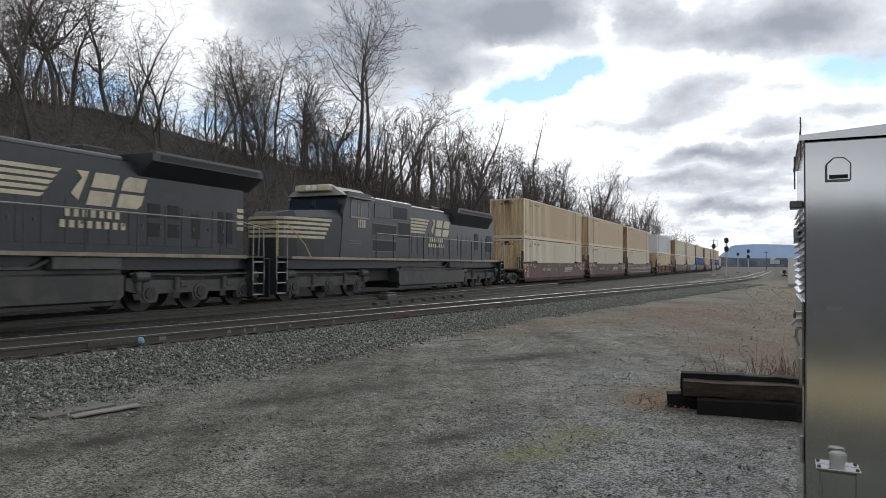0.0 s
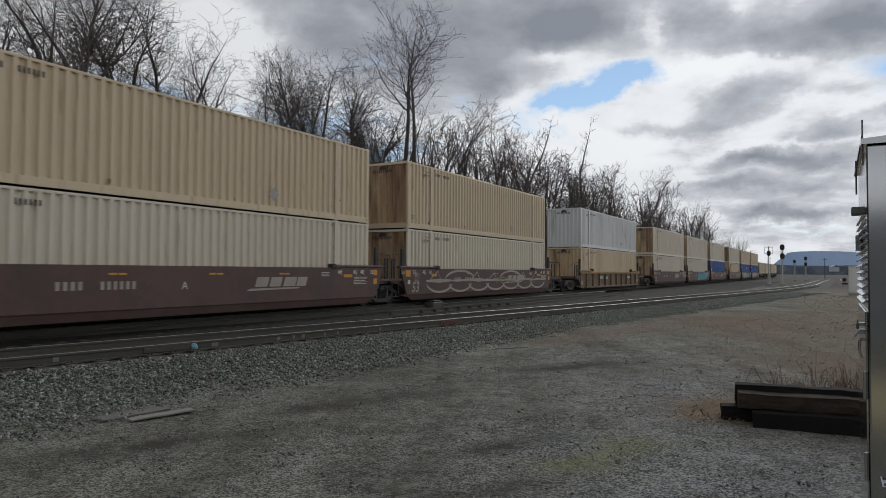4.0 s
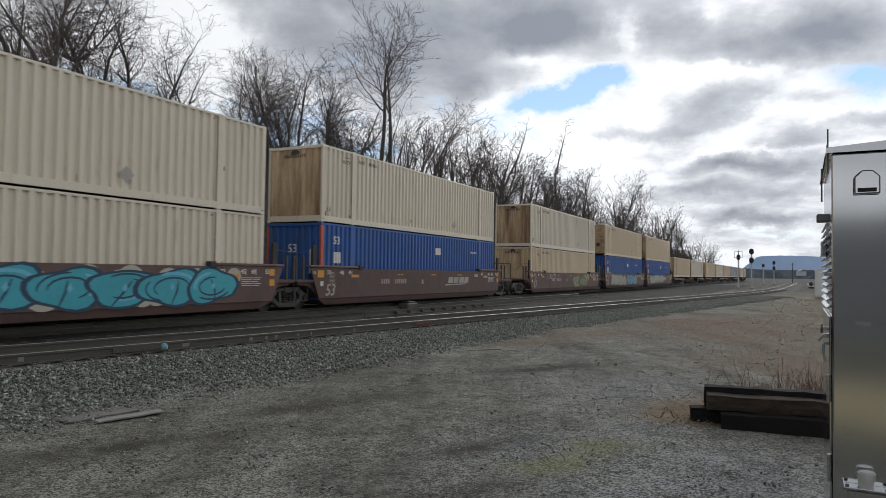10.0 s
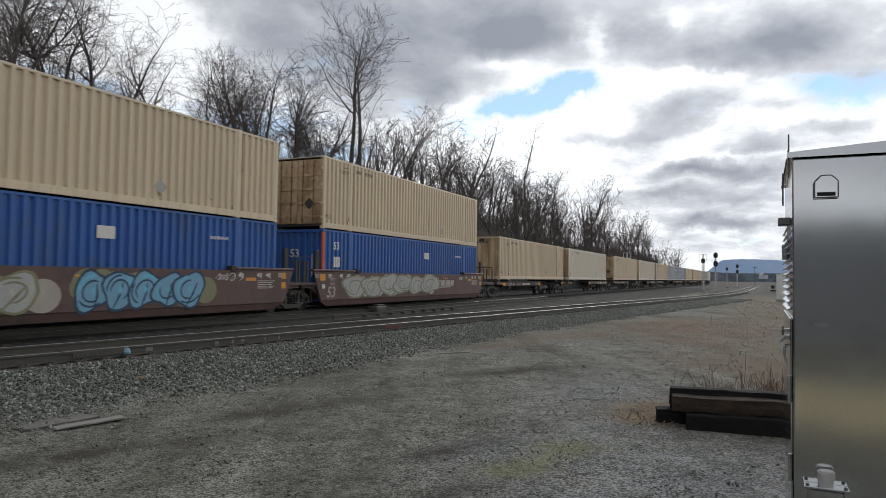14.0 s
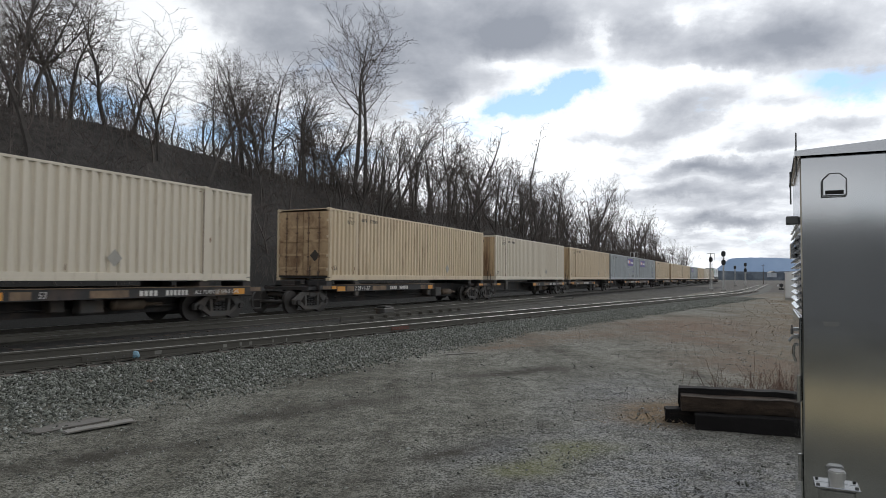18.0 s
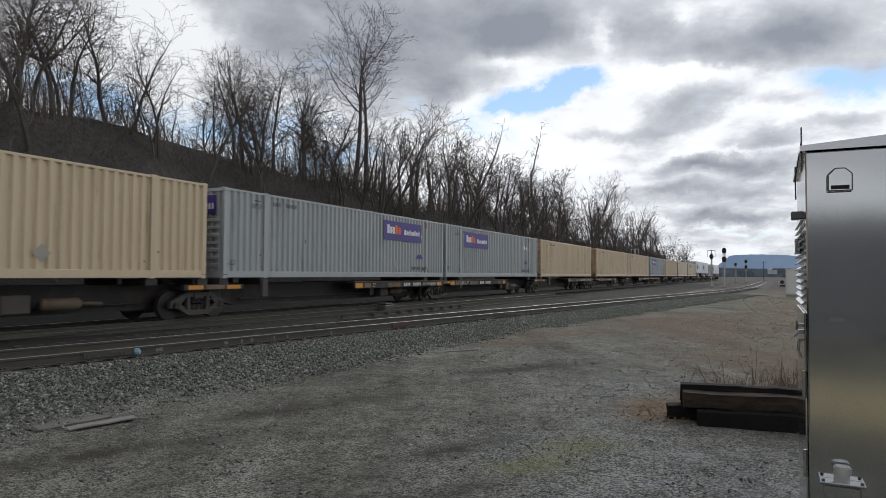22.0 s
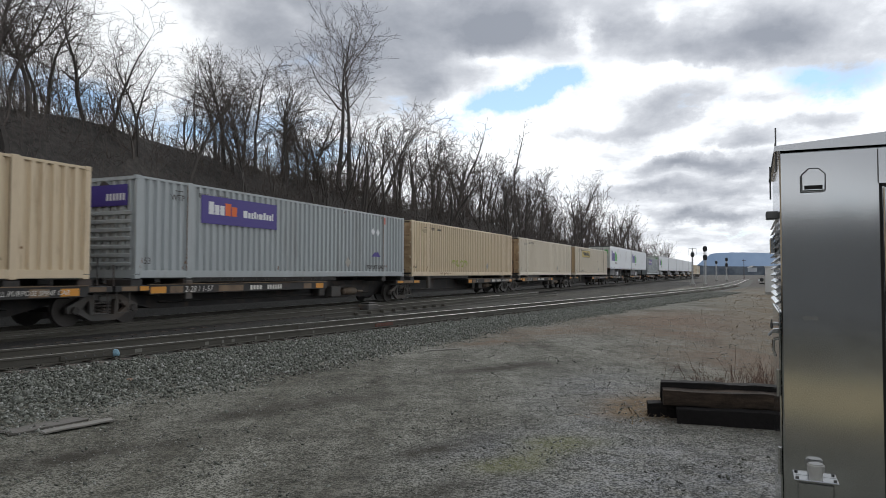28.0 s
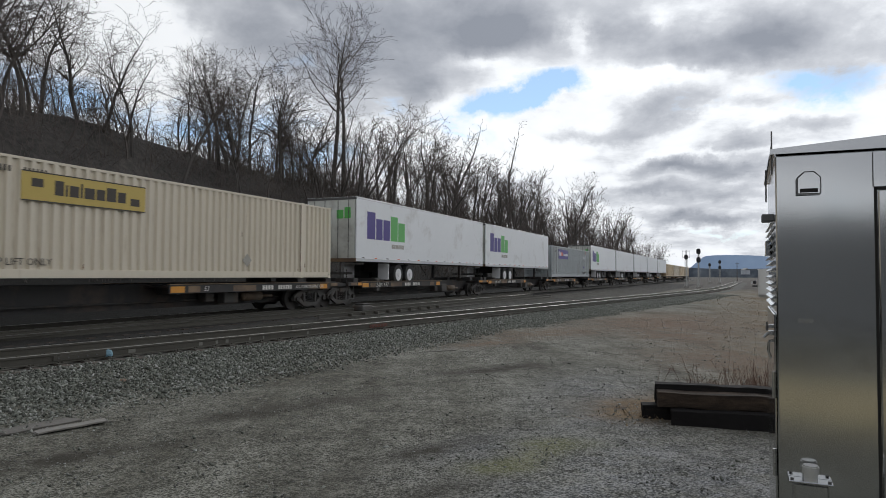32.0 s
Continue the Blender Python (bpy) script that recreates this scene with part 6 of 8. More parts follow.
        for k in range(4):
            part("end_stripe", boxm(10.76, 10.768, -0.85, 0.85, 2.55 + k * 0.2, 2.67 + k * 0.2), M_LOCOCREAM, c)
            part("end_stripe", boxm(10.45, 10.74, ys - 0.006, ys, 2.55 + k * 0.2, 2.67 + k * 0.2), M_LOCOCREAM, c)
    # handrails, end steps and pilots
    for sy in (-1, 1):
        bm = bmesh.new()
        zr = zw + 1.08
        xs = [-9.2 + k * 1.53 for k in range(13)] if style == "g" else [-4.6 + k * 1.5 for k in range(10)]
        tube(bm, [(xs[0], sy * 1.47, zr), (xs[-1] + 0.9, sy * 1.47, zr), (10.95, sy * 1.47, zr - 0.1), (11.05, sy * 1.35, zw)], 0.017, 6)
        part("handrail", bm, M_HANDRAIL, c)
        for x in xs:
            bm = bmesh.new()
            tube(bm, [(x, sy * 1.48, zw - 0.15), (x, sy * 1.47, zr)], 0.02, 5)
            part("stanchion", bm, M_LOCOBLACK, c)
        for sx in (-1, 1):
            bm = bmesh.new()
            for k in range(4):
                box(bm, *sorted((sx * 10.65, sx * 11.15)), *sorted((sy * 1.02, sy * 1.48)), 0.42 + k * 0.36, 0.46 + k * 0.36)
            part("step_well", bm, M_HANDRAIL, c)
            for xx in (10.62, 11.16):
                part("step_side", boxm(*sorted((sx * xx - 0.015, sx * xx + 0.015)), *sorted((sy * 1.02, sy * 1.5)), 0.40, zw), M_LOCOBLACK, c)
            bm = bmesh.new()
            tube(bm, [(sx * 10.62, sy * 1.5, 0.9), (sx * 10.62, sy * 1.5, 2.5), (sx * 10.75, sy * 1.4, 2.75)], 0.02, 5)
            tube(bm, [(sx * 11.17, sy * 1.5, 0.9), (sx * 11.17, sy * 1.45, 2.6), (sx * 11.17, sy * 0.6, 2.75)], 0.02, 5)
            part("grab_iron", bm, M_HANDRAIL, c)
    for sx in (-1, 1):
        part("pilot", boxm(*sorted((sx * 11.02, sx * 11.2)), -1.2, 1.2, 0.3, 1.66, bevel=0.02), M_LOCOBLACK, c)
        part("coupler", boxm(*sorted((sx * 11.1, sx * 11.75)), -0.14, 0.14, 0.72, 1.0, bevel=0.04), M_SPINE, c)
        bm = bmesh.new()
        for y in (-0.75, -0.55, 0.55, 0.75):
            tube(bm, [(sx * 11.2, y, 1.3), (sx * 11.35, y, 0.8), (sx * 11.4, y, 0.5)], 0.025, 5)
        part("air_hose", bm, M_TYRE, c)
    return c

# ---- the train, front to rear: what rides where ----
MOVERS = []
_KINDS = {}


def take(key, make):
    """The first of a kind is built, the next are copies of it."""
    if key not in _KINDS:
        _KINDS[key] = make()
        return _KINDS[key]
    return copy_thing(_KINDS[key], Matrix.Identity(4))


def container(kind):
    table = {
        "tan": lambda: build_container(M_TAN, "tan corrugated steel shipping container with rust-streaked end"),
        "cream": lambda: build_container(M_CREAM, "cream corrugated steel shipping container, lightly stained"),
        "white": lambda: build_container(M_WHITE, "white corrugated steel shipping container with dirty seams"),
        "blue": lambda: build_container(M_BLUE, "blue corrugated steel shipping container with white numerals", marks=M_MARK),
        "bluered": lambda: build_container(M_BLUE, "blue corrugated shipping container with red corner posts", marks=M_MARK, red_post=True),
        "grey": lambda: build_container(M_GREY, "grey corrugated shipping container with a purple sign panel", logo=logo_grey),
        "grey2": lambda: build_container(M_GREY, "grey corrugated container with purple sign towards its rear", logo=logo_grey_rear),
        "yellow": lambda: build_container(M_CREAM, "cream corrugated shipping container with a yellow sign panel", logo=logo_yellow),
    }
    return take(kind, table[kind])


def ride(ob, u, z=0.0, turned=False):
    if not z and not any(o.location.z < -0.01 for o in ob.children):          # the body sits low over its trucks
        for o in ob.children:
            if "truck" not in o.name:
                o.location.z -= MAIN_Z - RAIL_Z
    MOVERS.append((ob, u, z, turned))


ZL, ZU, ZS = 0.295, 3.20, 1.215
ride(build_loco("g", "black diesel locomotive with cream stripes and a wide radiator"), -8.6)
ride(build_loco("e", "black wide-nosed diesel locomotive with cream nose stripes"), 14.4)
# front end of the load, kind of car, lower box, upper box, doors to the front?
STACKS = [(30.1, "w", "cream", "tan", 0), (49.1, "w", "cream", "tan", 0), (68.1, "we", "cream", "tan", 0),
          (91.5, "t", "tan", "white", 0),
          (114.8, "w", "cream", "cream", 0), (133.5, "w", "cream", "cream", 0), (152.7, "we", "bluered", "cream", 0),
          (175.2, "we", "tan", "cream", 0), (195.0, "w", "bluered", "tan", 1), (214.0, "we", "bluered", "tan", 1)]
WELL_OF = {}
for i, (u, kind, low, up, turned) in enumerate(STACKS):
    mid = u + CL / 2
    if kind == "t":
        car = take("t", lambda: build_well("yellow-brown ribbed well car carrying two containers", M_OCHRE, True, False))
    else:
        tail = kind == "we"
        car = take(kind, lambda: build_well("brown steel well car unit with white stencils", M_WELL, tail))
    WELL_OF[i] = car
    ride(car, mid)
    ride(container(low), mid, ZL)
    ride(container(up), mid, ZU, bool(turned))
YS = -1.466          # just off the well's side plate
scrawl(WELL_OF[2], -6.6, 7.4, 0.40, 1.44, YS, M_FADED, 5, 7, 0.10)
scribble(WELL_OF[2], 0.3, 2.9, 0.80, 1.08, YS - 0.004, M_SPOLIVE, 15, 4, 0.08)
bubble(WELL_OF[5], -0.9, 6.5, 0.36, 1.48, YS, M_CYAN, M_SPCREAM, 8, 5, M_SPNAVY, M_SPSKY)
bubble(WELL_OF[7], 1.2, 5.0, 0.40, 1.44, YS, M_SPOLIVE, M_SPYEL, 4, 2, M_INK, M_SPCREAM)
scribble(WELL_OF[7], -5.3, -3.3, 1.05, 1.40, YS, M_MARK, 24, 8)
scribble(WELL_OF[7], -8.3, -6.0, 1.52, 1.62, -1.495, M_MARK, 25, 8)
bubble(WELL_OF[8], -6.3, -0.9, 0.38, 1.46, YS, M_SILVER, M_FADED, 9, 6, M_SPOLIVE, M_SPCREAM)
bubble(WELL_OF[8], 0.3, 4.3, 0.36, 1.46, YS, M_SPBLUE, M_SPOLIVE, 10, 5, M_SPNAVY, M_SPSKY)
scribble(WELL_OF[8], 4.9, 6.2, 1.15, 1.40, YS, M_MARK, 26, 4)
scribble(WELL_OF[8], -8.3, -6.0, 1.52, 1.62, -1.495, M_MARK, 27, 8)
bubble(WELL_OF[9], -6.6, 2.0, 0.45, 1.44, YS, M_SILVER, M_SILVER, 12, 6, M_SPOLIVE, M_FADED)
SINGLES = [(234.3, "tan", 0), (252.5, "cream", 0), (273.2, "tan", 1), (291.5, "cream", 0), (309.7, "tan", 0), (326.6, "grey2", 0), (343.1, "grey", 0),
           (360.3, "tan", 1), (378.8, "tan", 1), (395.2, "tan", 0), (412.8, "grey", 0), (429.9, "tan", 1), (447.9, "cream", 1), (465.9, "yellow", 0),
           (484.1, "T", 0), (500.8, "T", 0), (518.2, "grey", 0), (535.3, "T", 0), (552.2, "U", 0), (569.4, "U", 0), (586.4, "U", 0), (603.5, "U", 0),
           (620.7, "tan", 0), (638.0, "cream", 0), (655.2, "tan", 0), (672.4, "tan", 0)]
for i, (u, kind, turned) in enumerate(SINGLES):
    mid = u + CL / 2
    first = i % 2 == 0 or kind in "TU"
    last = i + 1 == len(SINGLES) or SINGLES[i + 1][0] - u > 17.95
    car = take("sp%d%d" % (first, last), lambda: build_spine("black steel spine car with a stencilled wheel platform", first, last))
    ride(car, mid)
    if kind in "TU":
        big = kind == "T"
        ride(take(kind, lambda: build_trailer("white road trailer with purple and green sign shapes" if big else "plain white road trailer riding on a spine car", big)), mid, 1.01)
    else:
        load = container(kind)
        ride(load, mid, ZS, bool(turned))
        if u == 429.9:          # turned about: its far side faces the lot
            TAGGED_LOAD = load
scribble(TAGGED_LOAD, 0.6, 3.0, 0.5, 0.98, CW + 0.006, M_SPGREEN, 31, 4, 0.08)
scribble(TAGGED_LOAD, 3.1, 4.7, 0.08, 0.2, CW + 0.004, M_RUSTSPOT, 32, 6, 0.03)

# ---- bare winter trees on the bank ----
def grow_tree(seed, height, lean=(0.0, 0.0), twin=False, vines=0, slim=1.0, fine=1.0, clear=0.24, forks=2, crook=1.0, thin=0.0065, rise=0.0):
    """Limbs as short tapered pieces. Returns pieces of the trunk and of the crown: (a, b, ra, rb)."""
    rng = random.Random(seed)
    trunk, crown = [], []
    left = [forks]

    def turned(d, angle):
        side = Vector((rng.gauss(0, 1), rng.gauss(0, 1), rng.gauss(0.25, 0.6)))
        side = (side - d * side.dot(d)).normalized()
        return (d * math.cos(angle) + side * math.sin(angle)).normalized()

    def limb(p, d, length, r, depth, out, clear):
        n = max(2, int(length / (0.6, 0.42, 0.3, 0.24)[depth]))
        step = length / n
        k = (0.085, 0.17, 0.22, 0.28)[depth] * crook
        lift = (0.02, 0.05 + rise * 0.2, 0.03 + rise * 0.1, 0.0)[depth]
        ra = r
        for i in range(n):
            d = (d + Vector((rng.gauss(0, k), rng.gauss(0, k), rng.gauss(lift, k * 0.8)))).normalized()
            q = p + d * step
            r2 = max(thin, ra * (1 - (0.93, 0.88, 0.8, 0.6)[depth] * (i + 1) / n))
            out.append((p, q, r, r2))
            p, r = q, r2
            f = (i + 1) / n
            if depth == 0 and left[0] > 0 and 0.25 < f < 0.7 and rng.random() < 0.22:
                left[0] -= 1
                limb(q, turned(d, rng.uniform(0.3, 0.6)), length * (1 - f) * rng.uniform(0.85, 1.0), r * 0.8, 0, trunk, 0.1)
            want = 0.0
            if depth < 3 and f >= (clear, 0.15, 0.1)[depth]:
                want = (1.6, 1.3, 1.25)[depth] * fine
            while want > 0 and rng.random() < want:
                want -= 1
                dd = turned(d, rng.uniform(0.6, 1.25) - rise * 0.5)
                if depth == 0:
                    ln = height * (0.46 - 0.28 * f) * rng.uniform(0.45, 1.0) * slim
                else:
                    ln = (length * rng.uniform(0.3, 0.6), rng.uniform(0.3, 0.75))[depth - 1]
                if ln > 0.15:
                    limb(q, dd, ln, max(thin * 1.3, r * rng.uniform(0.42, 0.7)), depth + 1, crown, 0.1)

    r0 = 0.0150 * height * rng.uniform(0.8, 1.15) + 0.02
    d0 = Vector((lean[0], lean[1], 1)).normalized()
    limb(Vector((0, 0, -0.3)), d0, height, r0, 0, trunk, clear)
    if twin:
        limb(Vector((0.95, 0.1, -0.3)), Vector((0.07, 0.03, 1)).normalized(), height * 0.97, r0 * 0.95, 0, trunk, clear)
    for _ in range(vines):          # creepers that droop from a limb in long strands
        a, b, ra, rb = rng.choice(trunk[len(trunk) // 4:] + crown[:60])
        for _ in range(9):
            p, d = a.lerp(b, rng.random()), Vector((rng.gauss(0, 0.8), rng.gauss(0, 0.8), rng.uniform(-0.2, 1.0))).normalized()
            r, n = rng.uniform(0.006, 0.011), rng.randint(3, 8)
            for k in range(n):
                q = p + d * rng.uniform(0.18, 0.34)
                crown.append((p, q, r, r * 0.9))
                p, d = q, (d + Vector((rng.gauss(0, 0.25), rng.gauss(0, 0.25), -0.42))).normalized()
    return trunk, crown


def pieces_mesh(name, pieces, material, sides_of=lambda r: 5 if r > 0.06 else 3):
    verts, faces = [], []
    for a, b, ra, rb in pieces:
        d = b - a
        if d.length < 1e-4:
            continue
        u = d.orthogonal().normalized()
        v = d.normalized().cross(u)
        n = sides_of(ra)
        i0 = len(verts)
        for c, r in ((a, ra), (b, rb)):
            for k in range(n):
                t = 2 * math.pi * k / n
                w = c + u * (math.cos(t) * r) + v * (math.sin(t) * r)
                verts.append((w.x, w.y, w.z))
        for k in range(n):
            k2 = (k + 1) % n
            faces.append((i0 + k, i0 + k2, i0 + n + k2, i0 + n + k))
    me = bpy.data.meshes.new(name)
    me.from_pydata(verts, [], faces)
    me.update()
    me.materials.append(material)
    return me


def build_tree(seed, height, label, **k):
    t = empty("bare_tree", label, "tree", "bare trees on the bank")
    trunk, crown = grow_tree(seed, height, **k)
    for nm, pcs, m in (("trunk", trunk, M_BARK), ("crown", crown, M_TWIG)):
        o = new(nm, pieces_mesh(nm, pcs, m))
        o.parent = t
    return t


def plant(t, x, y, turn=0.0, size=1.0):
    t.matrix_basis = Matrix.Translation((x, y, ground_z(x, y) - 0.05)) @ Matrix.Rotation(turn, 4, "Z") @ Matrix.Scale(size, 4)


TREE_KINDS = []


def build_woods():
    heroes = [((-18.5, 37.0), 7.9, dict(lean=(-0.10, 0.0), vines=3, crook=1.15, forks=3), 3), ((-17.5, 37.6), 6.6, dict(lean=(0.60, 0.1), slim=1.15, crook=1.2, clear=0.35), 11), ((-16.6, 38.6), 5.2, dict(lean=(0.35, 0.0), crook=1.3, vines=2, clear=0.3), 12),
              ((-12.8, 45.5), 8.6, dict(vines=10, crook=1.1), 5), ((-10.6, 52.0), 8.8, dict(vines=9), 6), ((-7.5, 59.4), 17.2, dict(twin=True, slim=1.25, clear=0.46, forks=0, crook=0.5, fine=0.72, thin=0.010, rise=0.08), 7),
              ((-4.3, 61.4), 10.4, dict(lean=(0.45, 0.0), vines=4, thin=0.011, fine=0.75), 8), ((1.2, 74.7), 11.3, dict(slim=0.8, vines=2, thin=0.013, fine=0.7), 9), ((4.5, 83.6), 14.0, dict(vines=5, slim=0.6, thin=0.013, fine=0.7), 10),
              ((14.7, 99.6), 18.5, dict(vines=20, slim=0.36, forks=0, thin=0.016, fine=0.65), 13), ((24.6, 126.7), 14.6, dict(slim=0.8, thin=0.018, fine=0.5), 14), ((30.7, 134.6), 16.0, dict(slim=0.8, thin=0.018, fine=0.5), 15)]
    names = ["dark bare tree with twisting limbs on the leafy bank", "leaning bare tree with a long side limb over the bank", "tall twin-stemmed bare tree rising above the others", "bare snag wrapped in hanging vines", "slender bare winter tree with fine twigs"]
    for (x, y), h, k, seed in heroes:
        nm = names[2] if k.get("twin") else names[1] if k.get("lean", (0, 0))[0] > 0.3 else names[3] if k.get("vines", 0) > 4 else names[0]
        t = build_tree(seed, h, nm, **k)
        plant(t, x, y)
        TREE_KINDS.append((t, h))
    for seed, h, k in ((41, 8.0, dict(slim=0.9, vines=3)), (42, 9.0, dict(vines=9)), (43, 7.0, dict(slim=1.1, crook=1.3)), (44, 8.5, dict(slim=0.6, clear=0.35)), (45, 6.0, dict(slim=0.8, vines=4, crook=1.2)),
                       (46, 8.0, dict(slim=0.8, thin=0.015, fine=0.62, clear=0.3)), (47, 9.0, dict(slim=0.6, thin=0.015, fine=0.6, clear=0.35, vines=3)), (48, 7.5, dict(slim=0.9, thin=0.015, fine=0.6, crook=1.2))):
        t = build_tree(seed, h, names[4] if not k.get("vines") else names[3], **k)
        x, y = on_bank(-12 + (seed - 40) * 8.0, 13.0 + seed % 3)
        plant(t, x, y, seed)
        TREE_KINDS.append((t, h))
    for k, (x, y) in enumerate(((-19.5, 33.5), (-20.5, 32.0), (-20.2, 36.4), (-22.4, 33.2))):
        t, h = TREE_KINDS[(12, 4, 14, 13)[k]]
        plant(copy_thing(t, Matrix.Identity(4)), x, y, 1.3 * k, (8.6 - 0.25 * (k % 3)) / h)
    rng = random.Random(78)
    for k in range(7):
        t, h = TREE_KINDS[rng.choice((3, 4, 12, 15, 16, 12))]
        x, y = on_bank(18 + 2.3 * k + rng.uniform(-0.4, 0.4), rng.uniform(12.5, 18))
        if not in_clearing(x, y):
            plant(copy_thing(t, Matrix.Identity(4)), x, y, rng.uniform(0, 6.28), rng.uniform(7.0, 9.4) / h)
    rng = random.Random(77)
    small, slight = [TREE_KINDS[i] for i in (3, 4, 12, 13, 14, 15, 16)], TREE_KINDS[17:20]
    s = -34.0
    while s < 118:
        t, h = rng.choice(small if s < 32 else slight)
        n = rng.uniform(11.0, 29)
        want = (6.4 + 0.055 * max(0.0, s)) * rng.uniform(0.7, 1.15)
        x, y = on_bank(s, n)
        if rng.random() < (0.75 if in_clearing(x, y) else 0.4 if x / y < -0.5 else 0.0):
            s += rng.uniform(0.5, 1.15)
            continue
        c = copy_thing(t, Matrix.Identity(4))
        plant(c, x, y, rng.uniform(0, 6.28), want / h)
        s += rng.uniform(0.5, 1.15)


def in_clearing(x, y):
    """An open lane through the wood, where the sky shows between the stems."""
    return -0.45 < x / y < -0.315


def on_bank(s, n):
    x, y = on_track(s)
    h = float(np.interp(s, _S, _H))
    return x - n * math.cos(h), y + n * math.sin(h)


def far_woods():
    """The wood goes on along the line; too far to count."""
    rng = random.Random(5)
    pcs = []
    kinds = [grow_tree(200 + i, 11.0, slim=0.8, fine=0.55, thin=0.02) for i in range(5)]
    kinds = [[p for p in a + [c for j, c in enumerate(b) if c[2] > 0.027 or j % 2]] for a, b in kinds]
    s = 118.0
    while s < 330:
        n = rng.uniform(9, 40)
        x, y = on_bank(s, n)
        z = ground_z(x, y)
        kd = rng.choice(kinds)
        k = rng.uniform(0.95, 1.35) * (1.0 if s < 200 else 0.85)
        m = Matrix.Translation((x, y, z)) @ Matrix.Rotation(rng.uniform(0, 6.28), 4, "Z") @ Matrix.Scale(k, 4)
        pcs += [(m @ a, m @ b, ra * k * 1.15, rb * k * 1.3) for a, b, ra, rb in kd]
        s += rng.uniform(1.1, 2.5)
    o = new("far_woods", pieces_mesh("far_woods", pcs, M_TWIG, lambda r: 3))
    tagged(o, "brown bare winter woods along the railway", "woods", kind="stuff")


def brush():
    """Saplings, brambles and dry stalks under the trees."""
    rng = random.Random(9)
    pcs = []
    for _ in range(20000):
        s = rng.uniform(-38, 45) if rng.random() < 0.5 else rng.uniform(30, 230)
        n = 8.2 + 24 * rng.random() ** 1.3
        x, y = on_bank(s, n)
        p = Vector((x, y, ground_z(x, y) - 0.05))
        up = rng.uniform(0.4, 1.5) if n < 13 else rng.uniform(0.8, 3.4)
        far = 1.0 + max(0.0, s) * 0.008
        if in_clearing(x, y):
            up = min(up, 1.1)
        d = Vector((rng.gauss(0, 0.33), rng.gauss(0, 0.33), 1)).normalized()
        q = p + d * up * 0.55
        r = q + (d + Vector((rng.gauss(0, 0.4), rng.gauss(0, 0.4), rng.gauss(-0.1, 0.3)))).normalized() * up * 0.5
        w = rng.uniform(0.008, 0.018) * far
        pcs += [(p, q, w, w * 0.8), (q, r, w * 0.8, w * 0.4)]
        if n > 10:
            e = q + Vector((rng.gauss(0, 0.5), rng.gauss(0, 0.5), rng.uniform(0.1, 0.6))) * up * 0.35
            pcs.append((q, e, w * 0.6, w * 0.35))
    o = new("brush", pieces_mesh("brush", pcs, M_BRUSH, lambda r: 3))
    tagged(o, "tangled brown brush and saplings covering the bank", "brush", kind="stuff")


def thicket():
    """Thin pole-like saplings that fill the gaps between the trees."""
    rng = random.Random(19)
    kinds = [sum(grow_tree(300 + i, 5.0, slim=1.0, fine=0.6, clear=0.12, crook=1.35, vines=2), []) for i in range(6)]
    kinds = [[p for p in k if p[2] > 0.012] + random.Random(3).sample([p for p in k if p[2] <= 0.012], min(230, sum(p[2] <= 0.012 for p in k))) for k in kinds]
    pcs = []
    s = -36.0
    while s < 150:
        n = rng.uniform(8.5, 34)
        x, y = on_bank(s, n)
        k = rng.uniform(0.4, 1.0) * (1 + max(0, s) * 0.005)
        if in_clearing(x, y) and rng.random() < 0.7:
            s += rng.uniform(0.11, 0.36)
            continue
        m = Matrix.Translation((x, y, ground_z(x, y) - 0.1)) @ Matrix.Rotation(rng.uniform(0, 6.28), 4, "Z") @ Matrix.Rotation(rng.gauss(0, 0.2), 4, "X") @ Matrix.Scale(k, 4)
        g = 1.05 + max(0, s) * 0.003
        pcs += [(m @ a, m @ b, ra * k * g, rb * k * g) for a, b, ra, rb in rng.choice(kinds)]
        s += rng.uniform(0.11, 0.36) * (1 + max(0.0, s) * 0.022)
    o = new("thicket", pieces_mesh("thicket", pcs, M_TWIG, lambda r: 3))
    tagged(o, "thicket of thin bare saplings between the trees", "saplings", kind="stuff")


def brambles():
    """Low tangles of vine and briar at the foot of the trees."""
    rng = random.Random(29)
    pcs = []
    for k in range(210):
        s = rng.uniform(-30, 95)
        n = rng.uniform(9.5, 21)
        x, y = on_bank(s, n)
        z, rad = ground_z(x, y), rng.uniform(0.6, 1.5) * (1 + max(0, s) * 0.006)
        high = rad * rng.uniform(0.7, 1.7) * (0.55 if in_clearing(x, y) else 1.0)
        for _ in range(46):
            a, q = rng.uniform(0, 6.28), rad * math.sqrt(rng.random())
            p = Vector((x + q * math.cos(a), y + q * math.sin(a), z + high * rng.random() * (1 - (q / rad) ** 2)))
            d = Vector((rng.gauss(0, 1), rng.gauss(0, 1), rng.gauss(0.5, 0.6))).normalized()
            w = rng.uniform(0.006, 0.014) * (1 + max(0, s) * 0.008)
            for _ in range(3):
                e = p + d * rng.uniform(0.2, 0.45)
                pcs.append((p, e, w, w * 0.8))
                p, d, w = e, (d + Vector((rng.gauss(0, 0.5), rng.gauss(0, 0.5), -0.35))).normalized(), w * 0.8
    o = new("brambles", pieces_mesh("brambles", pcs, M_BRUSH, lambda r: 3))
    tagged(o, "dark tangles of briar and vine under the trees", "brambles", kind="stuff")


build_woods()
far_woods()
brambles()
thicket()
brush()

